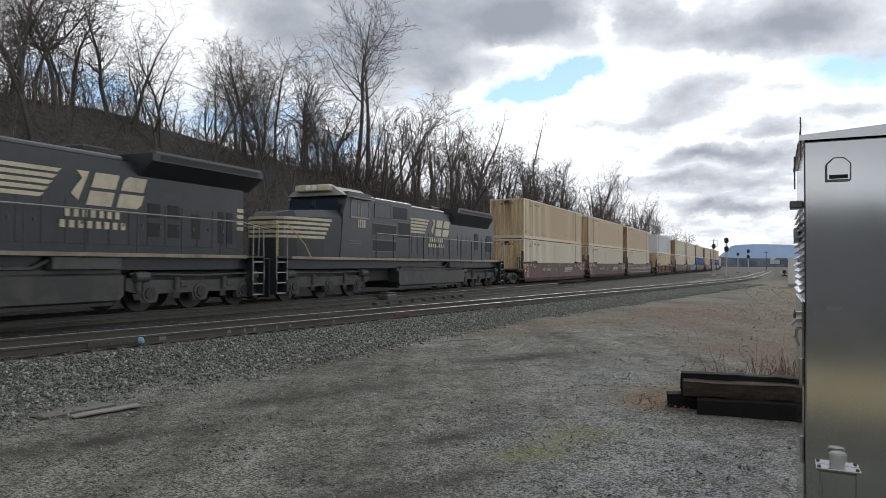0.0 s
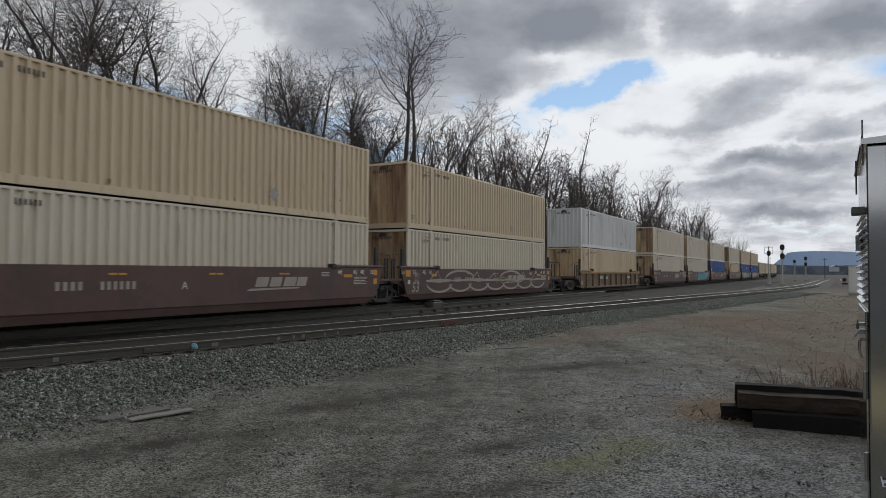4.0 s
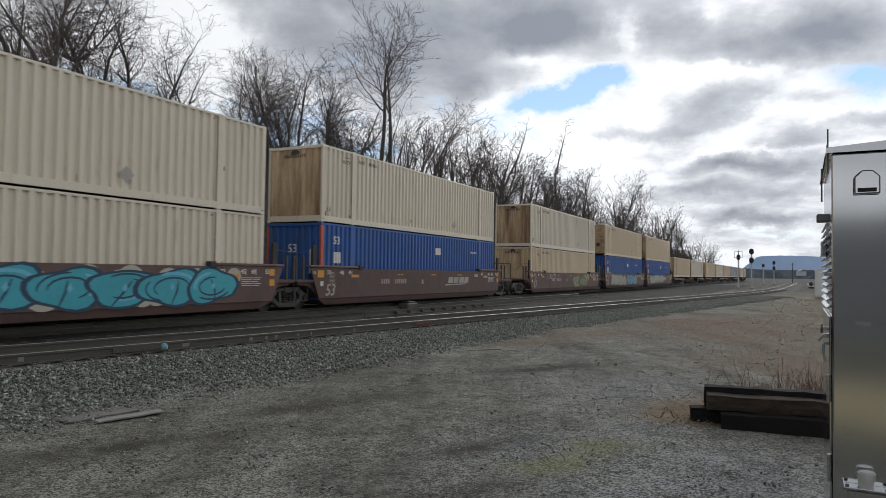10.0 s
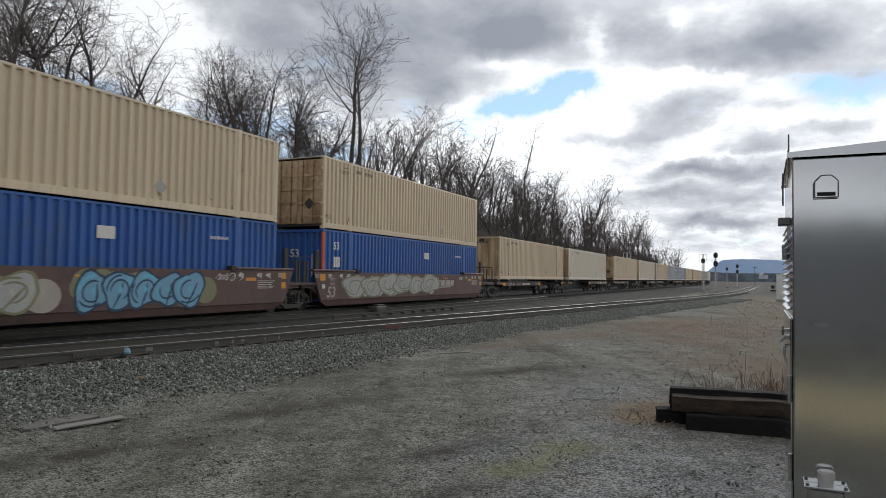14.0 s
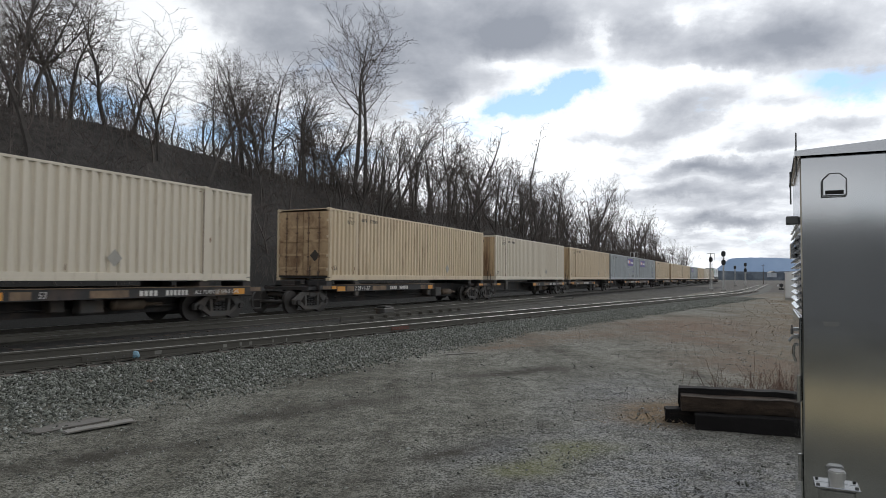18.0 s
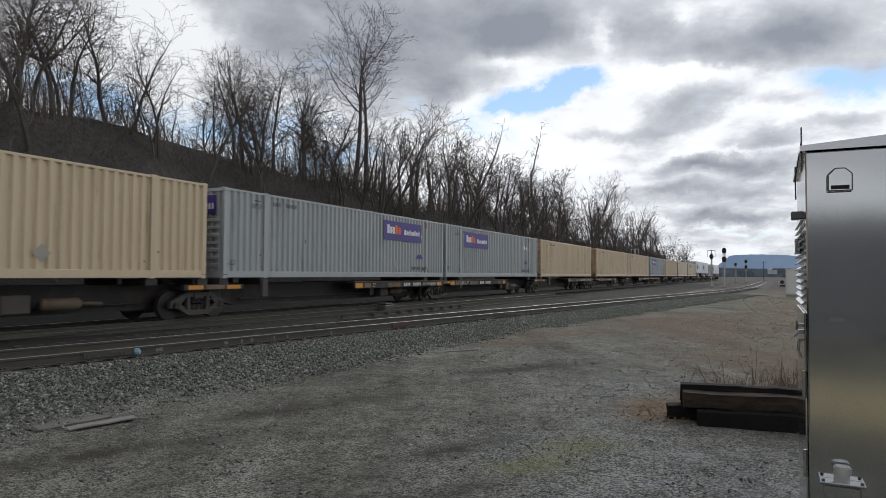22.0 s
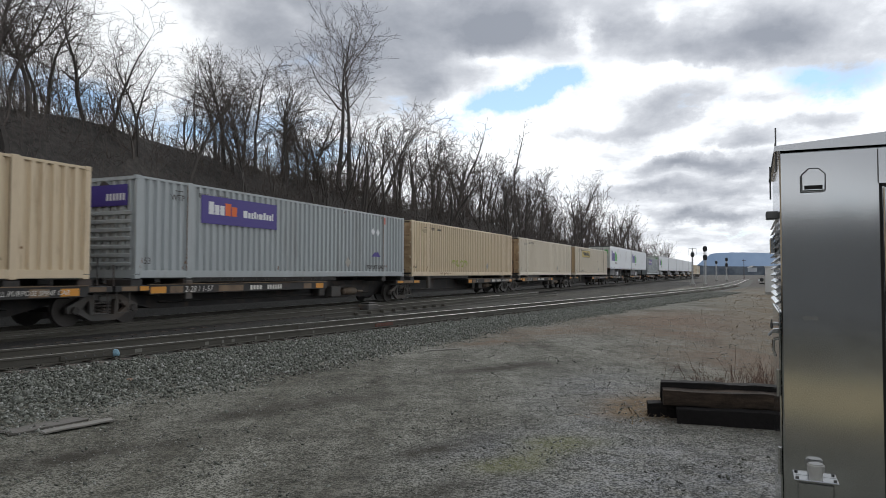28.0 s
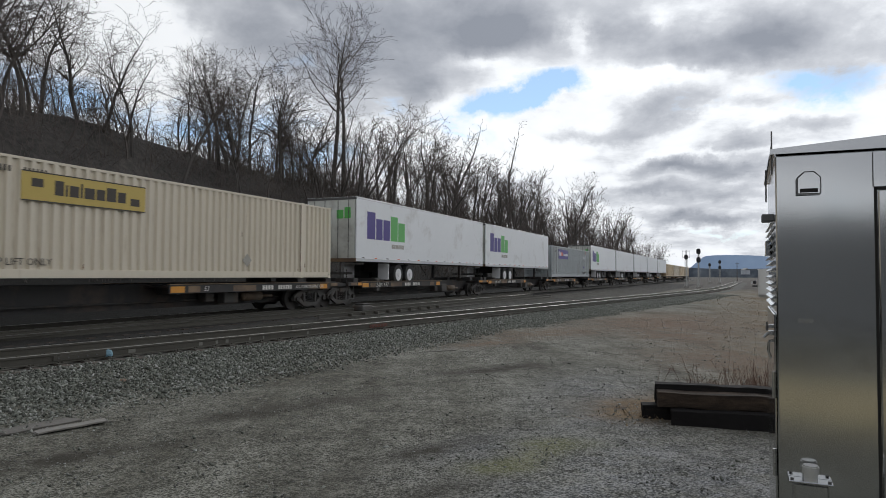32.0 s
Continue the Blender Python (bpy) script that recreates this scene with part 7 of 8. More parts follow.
# ---- the lot: cabinet, timbers, boards, signals, distance ----
def build_cabinet():
    """An equipment cabinet of bare sheet metal; local x runs along the face that looks to the camera, y away from it."""
    c = empty("equipment_cabinet", "bare stainless steel trackside equipment cabinet with louvered side", "cabinet")
    w, d, z0, z1 = 0.98, 1.05, 0.12, 2.30
    part("plinth", boxm(-0.02, w + 0.02, -0.02, d + 0.02, 0.0, z0, bevel=0.01), M_CONCRETE, c, "concrete plinth")
    part("body", boxm(0, w, 0, d, z0, z1, bevel=0.006), M_STEEL, c)
    bm = bmesh.new()
    prism(bm, [(-0.02, z1 + 0.004), (w + 0.02, z1 + 0.004), (w + 0.02, z1 + 0.10), (-0.02, z1 + 0.028)], -0.025, d + 0.025)
    part("roof", bm, M_STEEL, c)
    # doors on the near face
    dr = part("door", boxm(0.395, w - 0.03, -0.012, -0.002, z0 + 0.1, 2.127, bevel=0.004), M_STEEL, c)
    # near-black strips laid on stand in for the shade in the door gaps
    part("door_gap", boxm(0.381, 0.392, -0.006, -0.001, z0 + 0.1, 2.14), M_HOLE, c)
    part("door_gap", boxm(0.381, w - 0.02, -0.006, -0.001, 2.128, 2.142), M_HOLE, c)
    part("seam", boxm(0.376, 0.380, -0.004, -0.001, 2.142, z1 - 0.01), M_STEELD, c)
    part("door_handle", boxm(0.86, 0.90, -0.06, -0.016, 1.1, 1.3, bevel=0.01), M_STEELD, dr)
    # small hooded vent
    bm = bmesh.new()
    prism(bm, [(0.090, 2.122), (0.174, 2.122), (0.174, 2.188), (0.150, 2.212), (0.115, 2.212), (0.090, 2.188)], -0.03, -0.001)
    v = part("vent_hood", bm, M_STEEL, c, "small hooded vent")
    # a near-black strip for the shade in the slot
    part("vent_slot", boxm(0.097, 0.167, -0.033, -0.030, 2.125, 2.142), M_HOLE, v)
    bm = bmesh.new()
    tube(bm, [(0.086, -0.032, 2.119), (0.086, -0.032, 2.190), (0.113, -0.032, 2.216), (0.152, -0.032, 2.216), (0.178, -0.032, 2.190), (0.178, -0.032, 2.119), (0.086, -0.032, 2.119)], 0.0025, 5)
    part("vent_rim", bm, M_STEELD, v)
    # louvers on the side towards the track
    for k in range(13):
        z = 1.63 + k * 0.033
        bm = bmesh.new()
        prism(bm, [(0, 0), (-0.018, -0.014), (-0.016, -0.02), (0.0, -0.014)], 0.12, d - 0.1)
        o = part("louver", bm, M_STEEL, c)
        o.location = (-0.001, 0, z)
    lid = part("side_door", boxm(-0.010, -0.001, 0.05, d - 0.05, z0 + 0.1, 1.58, bevel=0.003), M_STEEL, c)
    bm = bmesh.new()
    box(bm, -0.03, -0.01, 0.15, 0.19, 1.475, 1.495)
    box(bm, -0.03, -0.01, 0.15, 0.19, 1.51, 1.525)
    tube(bm, [(-0.03, 0.17, 1.485), (-0.05, 0.17, 1.462)], 0.006, 6)
    part("latch", bm, M_STEEL, lid)
    bm = bmesh.new()
    box(bm, -0.042, -0.030, 0.158, 0.182, 1.495, 1.522, bevel=0.003)
    tube(bm, [(-0.036, 0.162, 1.522), (-0.036, 0.162, 1.535), (-0.036, 0.178, 1.535), (-0.036, 0.178, 1.522)], 0.003, 5)
    part("padlock", bm, M_STEELD, lid)
    bm = bmesh.new()
    tube(bm, [(-0.01, 0.16, 1.45), (-0.028, 0.16, 1.445), (-0.032, 0.16, 1.40), (-0.02, 0.16, 1.365)], 0.006, 6)
    part("handle", bm, M_STEEL, lid)
    for z in (0.5, 0.85, 1.2):
        bm = bmesh.new()
        cyl(bm, (-0.012, 0.045, z), (-0.012, 0.045, z + 0.12), 0.010, 8)
        part("hinge", bm, M_STEEL, lid)
    # lifting lug, antenna rods
    bm = bmesh.new()
    tube(bm, [(-0.012, 0.03, 2.22), (-0.012, 0.03, 2.42)], 0.0035, 5)
    tube(bm, [(-0.012, 0.03, 2.36), (-0.035, 0.25, 2.20)], 0.003, 5)
    tube(bm, [(-0.03, 0.3, 2.12), (-0.03, 0.3, 2.28)], 0.004, 5)
    part("antenna_rod", bm, M_STEELD, c)
    part("lamp_bracket", boxm(-0.055, -0.001, 0.10, 0.20, 2.01, 2.045, bevel=0.004), M_STEELD, c)
    part("wire_box", boxm(-0.03, -0.001, 0.55, 0.68, 1.86, 1.94, bevel=0.004), M_STEEL, c)
    # capped conduit stub at the foot of the near face
    part("flange", boxm(0.035, 0.208, -0.075, -0.001, 0.858, 0.868, bevel=0.003), M_STEEL, c)
    bm = bmesh.new()
    cyl(bm, (0.122, -0.045, 0.868), (0.122, -0.045, 0.902), 0.027, 20)
    cyl(bm, (0.122, -0.045, 0.902), (0.122, -0.045, 0.930), 0.034, 20)
    cyl(bm, (0.122, -0.045, 0.930), (0.122, -0.045, 0.936), 0.029, 20)
    part("cap", bm, M_ALU, c, "round threaded cap")
    part("conduit", boxm(0.055, 0.19, -0.07, -0.001, 0.0, 0.858, bevel=0.008), M_STEEL, c)
    for x in (0.05, 0.194):
        bm = bmesh.new()
        cyl(bm, (x, -0.05, 0.868), (x, -0.05, 0.874), 0.007, 8)
        part("bolt", bm, M_STEELD, c)
    part("faded_label", boxm(0.085, 0.145, -0.002, -0.001, 1.548, 1.566), M_STEELLAB, c)
    c.matrix_basis = Matrix.Translation((1.625, 2.995, 0)) @ Matrix.Rotation(radians(-26.5), 4, "Z")


M_STEELLAB = mat("worn_label", (0.50, 0.51, 0.52), 0.21, metal=1.0, var=0.3, scale=12, bump=0)
M_CONCRETE = mat("concrete", (0.30, 0.29, 0.27), 0.9, var=0.2, scale=4, bump=0.2)
M_ALU = mat("cast_aluminium", (0.62, 0.62, 0.61), 0.45, metal=0.8, var=0.08, scale=6)
M_TIMBER = mat("creosote_timber", (0.013, 0.012, 0.012), 0.9, spec=0.15, var=0.5, scale=3, dirt=(0.07, 0.05, 0.035), dirt_amt=-0.35, dirt_scale=2.2, bump=0.4, bump_scale=30, stretch=(0.35, 2.0, 2.0))
M_TIMBERW = mat("worn_timber", (0.090, 0.064, 0.045), 0.9, spec=0.15, var=0.7, scale=3, dirt=(0.014, 0.012, 0.011), dirt_amt=0.80, dirt_scale=2.6, bump=0.5, bump_scale=30, stretch=(0.35, 2.0, 2.0))
M_BOARDD = mat("dark_board", (0.13, 0.122, 0.11), 0.9, var=0.4, scale=3, dirt=(0.075, 0.068, 0.058), dirt_amt=0.1, bump=0.4, bump_scale=40, stretch=(0.4, 3.0, 1.0))
M_BOARD = mat("weathered_board", (0.22, 0.21, 0.19), 0.9, var=0.3, scale=3, dirt=(0.12, 0.105, 0.09), dirt_amt=0.1, bump=0.3, bump_scale=40, stretch=(0.4, 3.0, 1.0))
build_cabinet()


def timber(name, x, y, z, length, w, h, ang, m, label, seed):
    rng = random.Random(seed)
    bm = bmesh.new()
    r = bmesh.ops.create_cube(bm, size=1.0, matrix=Matrix.Translation((length / 2, w / 2, h / 2)) @ Matrix.Diagonal((length, w, h, 1)))
    bmesh.ops.subdivide_edges(bm, edges=[e for e in bm.edges if abs(e.verts[0].co.x - e.verts[1].co.x) > 0.1], cuts=16)
    bmesh.ops.bevel(bm, geom=[e for e in bm.edges if abs(e.verts[0].co.x - e.verts[1].co.x) > 0.05], offset=0.010, segments=1, affect="EDGES")
    for v in bm.verts:
        v.co += Vector((rng.uniform(-0.012, 0.012), rng.uniform(-0.009, 0.009), rng.uniform(-0.009, 0.009)))
    o = part(name, bm, m)
    tagged(o, label, "timber", "stack of railway ties")
    o.matrix_basis = Matrix.Translation((x, y, z)) @ Matrix.Rotation(radians(ang), 4, "Z")
    return o


ANG = -17.0
ct, st = math.cos(radians(ANG)), math.sin(radians(ANG))
timber("railway_tie", 2.98, 7.77, 0.0, 2.6, 0.23, 0.185, ANG, M_TIMBER, "black creosoted tie lying on the gravel", 1)
timber("railway_tie", 2.98 - 0.32 * ct - 0.30 * st, 7.77 - 0.32 * st + 0.30 * ct, 0.0, 2.6, 0.23, 0.18, ANG, M_TIMBER, "black creosoted tie at the back of the stack", 2)
timber("railway_tie", 2.98 - 0.14 * ct - 0.16 * st, 7.77 - 0.14 * st + 0.16 * ct, 0.19, 2.6, 0.22, 0.175, ANG, M_TIMBERW, "worn brown tie on top of the stack", 3)
timber("railway_tie", 2.98 - 0.16 * ct - 0.40 * st, 7.77 - 0.16 * st + 0.40 * ct, 0.19, 2.6, 0.20, 0.235, ANG, M_TIMBER, "black tie standing on edge behind the top tie", 4)


def board(x, y, l, w, ang, seed, m=M_BOARD, z=0.004, label="grey weathered board lying on the gravel"):
    rng = random.Random(seed)
    bm = bmesh.new()
    n = 8
    rows = []
    for i in range(n + 1):
        x_ = l * i / n
        e = rng.uniform(-0.005, 0.005)
        rows.append([bm.verts.new((x_ + (rng.uniform(-0.05, 0.05) if i in (0, n) else 0), s_ * w / 2 + e, zz + 0.003 * math.sin(i * 1.3 + seed))) for s_, zz in ((-1, 0), (1, 0), (1, 0.016), (-1, 0.016))])
    for a, b in zip(rows, rows[1:]):
        for k in range(4):
            bm.faces.new((a[k], a[(k + 1) % 4], b[(k + 1) % 4], b[k]))
    bm.faces.new(rows[0]); bm.faces.new(rows[-1][::-1])
    bmesh.ops.recalc_face_normals(bm, faces=bm.faces)
    o = part("weathered_board", bm, m)
    tagged(o, label, "board")
    o.matrix_basis = Matrix.Translation((x, y, ground_z(x, y) + z)) @ Matrix.Rotation(radians(ang), 4, "Z")


board(-4.44, 7.40, 0.84, 0.28, 58, 3, m=M_BOARDD, label="flat dark weathered board lying on the gravel")
board(-4.06, 7.36, 0.82, 0.15, 54, 5, z=0.014)
board(0.24, 15.0, 0.76, 0.07, 30, 8)
board(-7.35, 10.55, 0.75, 0.16, 52, 11, m=M_BOARDD, z=0.03)
board(-6.35, 11.85, 0.95, 0.14, 55, 12, m=M_BOARDD, z=0.03)
# a scrap of blue plastic and an orange lid by the rail
bm = bmesh.new()
bmesh.ops.create_icosphere(bm, subdivisions=2, radius=0.10)
for v in bm.verts:
    v.co = Vector((v.co.x * 1.1, v.co.y * 0.6, v.co.z * 0.8)) * (1 + 0.25 * noise.noise(v.co * 14))
o = part("crushed_cup", bm, mat("pale_blue_plastic", (0.17, 0.30, 0.38), 0.5, var=0.2, scale=8))
tagged(o, "crushed pale blue plastic cup beside the rail", "litter")
o.location = (-6.10, 13.62, 0.14)
bm = bmesh.new()
bmesh.ops.create_icosphere(bm, subdivisions=2, radius=0.06)
for v in bm.verts:
    v.co = Vector((v.co.x, v.co.y, v.co.z * 0.5)) * (1 + 0.3 * noise.noise(v.co * 20))
o = part("orange_stone", bm, mat("orange_rust_stone", (0.22, 0.14, 0.10), 0.9, var=0.3, scale=9))
tagged(o, "rusty orange stone among the ballast", "stone")
o.location = (-4.65, 10.95, 0.03)


# ---- signals ----
def signal_head(parent, x, z, r=0.36, h=1.0):
    bm = bmesh.new()
    out = []
    for k in range(24):
        a = 2 * math.pi * k / 24
        out.append((x + r * math.cos(a), z + (h / 2 - r) * (1 if math.sin(a) > 0 else -1) + r * math.sin(a)))
    prism(bm, out, -0.03, 0.0)
    hd = part("signal_head", bm, M_SIGNAL, parent, "dark oval signal head")
    for dz in (0.26, 0.0, -0.26):
        bm = bmesh.new()
        cyl(bm, (x, -0.25, z + dz), (x, -0.03, z + dz), 0.11, 12)
        part("hood", bm, M_SIGNAL, hd)
        bm = bmesh.new()
        cyl(bm, (x, -0.05, z + dz), (x, -0.035, z + dz), 0.09, 12)
        part("lens", bm, M_GLASSD, hd)
    return hd


M_SIGNAL = mat("signal_black", (0.022, 0.022, 0.024), 0.6, var=0.2, scale=4)
M_MAST = mat("mast_silver", (0.46, 0.46, 0.45), 0.5, metal=0.4, var=0.12, scale=4)


def build_signal(x, y, h, heads, label, turn=23.0, cage=False):
    s_ = empty("signal_mast", label, "railway signal", "signals beside the line")
    bm = bmesh.new()
    cyl(bm, (0, 0, 0.2), (0, 0, h), 0.075, 12)
    part("mast", bm, M_MAST, s_)
    part("footing", boxm(-0.35, 0.35, -0.35, 0.35, -0.1, 0.3, bevel=0.03), M_CONCRETE, s_)
    for z, r, hh in heads:
        signal_head(s_, 0.0, z, r, hh).location = (0, -0.10, 0)
    bm = bmesh.new()
    for xx in (-0.18, 0.18):
        tube(bm, [(xx, 0.25, 0.3), (xx, 0.25, h - 0.6)], 0.02, 5)
    for k in range(int(h / 0.4)):
        tube(bm, [(-0.18, 0.25, 0.5 + k * 0.4), (0.18, 0.25, 0.5 + k * 0.4)], 0.014, 4)
    part("ladder", bm, M_MAST, s_)
    if cage:
        bm = bmesh.new()
        for z in (h - 0.1, h - 1.0):
            tube(bm, [(-0.5, -0.3, z), (0.5, -0.3, z), (0.5, 0.4, z), (-0.5, 0.4, z), (-0.5, -0.3, z)], 0.025, 5)
        for xx in (-0.5, 0.5):
            tube(bm, [(xx, -0.3, h - 1.0), (xx, -0.3, h - 0.1)], 0.025, 5)
        part("cage", bm, M_MAST, s_)
    s_.matrix_basis = Matrix.Translation((x, y, ground_z(x, y))) @ Matrix.Rotation(radians(-turn), 4, "Z")


build_signal(39.5, 92.4, 5.5, [(5.2, 0.29, 0.80), (4.0, 0.29, 0.80)], "silver signal mast with two dark oval heads")
build_signal(38.6, 94.5, 5.4, [(4.45, 0.26, 0.7)], "silver signal mast with one head and a cage", cage=True)
build_signal(69.5, 151.0, 5.3, [(4.95, 0.30, 0.85), (3.7, 0.30, 0.85)], "far silver signal mast with two heads")
build_signal(67.5, 151.8, 4.8, [(4.3, 0.28, 0.75)], "far silver signal mast with one head")


def utility_pole(x, y, h):
    p = empty("utility_pole", "grey wooden utility pole in the distance", "pole")
    bm = bmesh.new()
    cyl(bm, (0, 0, -0.2), (0, 0, h), 0.14, 8, 0.10)
    part("shaft", bm, M_TIE, p)
    part("crossarm", boxm(-0.7, 0.7, -0.06, 0.06, h - 0.6, h - 0.45), M_TIE, p)
    p.matrix_basis = Matrix.Translation((x, y, ground_z(x, y)))


utility_pole(113.0, 232.0, 6.8)
# signal bridge post beyond the train
g = empty("signal_bracket", "grey bracket post standing behind the train", "railway signal")
bm = bmesh.new()
cyl(bm, (0, 0, 0), (0, 0, 6.1), 0.12, 10)
part("post", bm, M_MAST, g)
bm = bmesh.new()
tube(bm, [(-0.6, 0, 5.3), (-0.6, 0, 6.2), (0.6, 0, 6.2), (0.6, 0, 5.3), (-0.6, 0, 5.3)], 0.05, 6)
tube(bm, [(0, 0, 5.3), (0, 0, 6.2)], 0.05, 6)
part("frame", bm, M_MAST, g)
gx, gy = on_bank(103, 3.6)
g.matrix_basis = Matrix.Translation((gx, gy, 0.0)) @ Matrix.Rotation(radians(-20), 4, "Z")
# a relay case far down the lot
rc = empty("relay_case", "small grey metal relay case beyond the lot", "cabinet")
part("body", boxm(-0.5, 0.5, -0.4, 0.4, 0.2, 2.3, bevel=0.02), M_ALU, rc)
part("plinth", boxm(-0.5, 0.5, -0.4, 0.4, 0.0, 0.2), M_CONCRETE, rc)
part("door", boxm(-0.45, 0.45, -0.42, -0.402, 0.3, 2.2, bevel=0.005), M_ALU, rc)
part("roof", boxm(-0.55, 0.55, -0.45, 0.45, 2.3, 2.36), M_ALU, rc)
rc.matrix_basis = Matrix.Translation((29.6, 55.9, ground_z(29.6, 55.9))) @ Matrix.Rotation(radians(-27), 4, "Z")
# switch stand at the far end of the siding
ss = empty("switch_stand", "black switch stand with a white target beside the siding", "switch stand")
part("base", boxm(-0.4, 0.4, -0.3, 0.3, 0.0, 0.25, bevel=0.03), M_SIGNAL, ss)
bm = bmesh.new()
cyl(bm, (0, 0, 0.2), (0, 0, 0.75), 0.06, 8)
part("shaft", bm, M_SIGNAL, ss)
bm = bmesh.new()
cyl(bm, (-0.05, -0.04, 0.72), (-0.05, 0.0, 0.72), 0.30, 16)
part("target", bm, M_SIGNAL, ss)
part("marker", boxm(-0.62, -0.36, -0.06, -0.02, 0.55, 0.80), M_LWHITE, ss, "white marker plate")
ss.matrix_basis = Matrix.Translation((56.6, 110.0, ground_z(56.6, 110.0))) @ Matrix.Rotation(radians(-27), 4, "Z")
# switch machine beside the main line
sm_ = empty("switch_machine", "dark cast switch machine between the rails", "switch machine")
part("case", boxm(-0.45, 0.45, -0.28, 0.28, 0.0, 0.26, bevel=0.05), M_TRUCK, sm_)
part("lid", boxm(-0.30, 0.30, -0.24, 0.24, 0.262, 0.34, bevel=0.04), M_TRUCK, sm_)
bm = bmesh.new()
tube(bm, [(0.45, 0, 0.12), (1.3, 0, 0.10)], 0.03, 6)
part("throw_rod", bm, M_TRUCK, sm_)
sx_, sy_ = on_bank(11.0, -1.35)
sm_.matrix_basis = Matrix.Translation((sx_, sy_, 0.1)) @ Matrix.Rotation(radians(64), 4, "Z")


# ---- weeds by the timbers ----
def weeds(cx, cy, rx, ry, count, hmax, seed, label):
    rng = random.Random(seed)
    pcs = []
    for _ in range(count):
        x, y = cx + rng.gauss(0, rx), cy + rng.gauss(0, ry)
        p = Vector((x, y, ground_z(x, y) - 0.02))
        h = rng.uniform(0.15, hmax) * (0.5 + 0.5 * rng.random())
        d = Vector((rng.gauss(0, 0.2), rng.gauss(0, 0.2), 1)).normalized()
        q = p + d * h * 0.6
        t = q + (d + Vector((rng.gauss(0, 0.25), rng.gauss(0, 0.25), 0))).normalized() * h * 0.5
        pcs += [(p, q, 0.004, 0.003), (q, t, 0.003, 0.0015)]
        for _ in range(rng.randint(2, 5)):
            a = q.lerp(t, rng.random())
            b = a + Vector((rng.gauss(0, 0.5), rng.gauss(0, 0.5), rng.uniform(0.2, 0.9))).normalized() * h * 0.25
            pcs.append((a, b, 0.0022, 0.0012))
    o = new("dry_weeds", pieces_mesh("dry_weeds", pcs, M_WEED, lambda r: 3))
    tagged(o, label, "weeds", kind="stuff")


M_WEED = mat("weed_stalks", (0.14, 0.085, 0.062), 0.9, var=0.4, scale=4, bump=0)
M_GRASS = mat("dry_grass", (0.22, 0.165, 0.10), 0.9, var=0.4, scale=2, bump=0)
weeds(4.95, 9.3, 0.55, 0.40, 420, 0.58, 2, "dry reddish-brown weeds growing behind the timbers")


def tufts(seed):
    """Low dry grass along the lot's edge."""
    rng = random.Random(seed)
    verts, faces = [], []
    for _ in range(800):
        if rng.random() < 0.08:
            x, y = rng.gauss(2.75, 0.35), rng.gauss(8.25, 0.25)
        else:
            r, az = rng.uniform(18, 60), radians(rng.gauss(27.5, 2.2))
            x, y = r * math.sin(az), r * math.cos(az)
        z = ground_z(x, y)
        h = rng.uniform(0.02, 0.06) * (1 + math.hypot(x, y) * 0.012)
        w = 0.008 * (1 + math.hypot(x, y) * 0.05)
        a = rng.uniform(0, math.pi)
        i = len(verts)
        verts += [(x - w * math.cos(a), y - w * math.sin(a), z), (x + w * math.cos(a), y + w * math.sin(a), z), (x + rng.gauss(0, 0.06), y + rng.gauss(0, 0.06), z + h)]
        faces.append((i, i + 1, i + 2))
    o = raw_part("grass_tufts", verts, faces, M_GRASS)
    tagged(o, "tufts of dry yellow-brown grass at the lot's edge", "grass", kind="stuff")


tufts(3)


# ---- distance ----
def backdrop_ridge(name, dist, az0, az1, prof, material, label, z0=-30.0):
    verts, faces = [], []
    n = 160
    for i in range(n + 1):
        az = az0 + (az1 - az0) * i / n
        a = radians(az)
        e = prof(az)
        for el in (None, e):
            z = z0 if el is None else EYE_Z + dist * math.tan(radians(el))
            verts.append((dist * math.sin(a), dist * math.cos(a), z))
    for i in range(n):
        faces.append((2 * i, 2 * i + 2, 2 * i + 3, 2 * i + 1))
    o = raw_part(name, verts, faces, material)
    tagged(o, label, "backdrop", kind="structure")


# far colours with haze painted in; the surfaces also glow
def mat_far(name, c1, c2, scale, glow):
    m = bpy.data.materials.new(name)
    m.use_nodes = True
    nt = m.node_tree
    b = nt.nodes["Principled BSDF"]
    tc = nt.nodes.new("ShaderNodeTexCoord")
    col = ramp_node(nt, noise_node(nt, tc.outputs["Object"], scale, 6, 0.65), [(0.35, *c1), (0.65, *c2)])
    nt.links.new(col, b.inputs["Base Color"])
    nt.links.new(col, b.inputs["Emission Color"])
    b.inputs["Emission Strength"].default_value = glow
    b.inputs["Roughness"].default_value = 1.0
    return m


M_FARHILL = mat_far("far_hill_hazed_blue", (0.12, 0.17, 0.255), (0.155, 0.205, 0.29), 0.006, 0.85)
M_FARTREES = mat_far("far_valley_hazed", (0.035, 0.044, 0.060), (0.105, 0.12, 0.14), 0.05, 0.36)
backdrop_ridge("backdrop_hill", 2600, 18, 60, lambda az: max(0.2, min(1.7, 1.35 + 0.3 * math.sin((az - 21) * 0.35) - 0.8 * max(0, 23.6 - az)) + 0.03 * noise.noise((az * 6, 0, 0))), M_FARHILL, "wooded ridge on the horizon, haze painted into its blue colour")
backdrop_ridge("backdrop_valley", 900, -120, 240, lambda az: 0.55 + 0.35 * noise.noise((az * 0.8, 2, 0)) + 0.18 * noise.noise((az * 4.0, 5, 0)) , M_FARTREES, "bare trees across the valley, bluish haze painted into their colour")
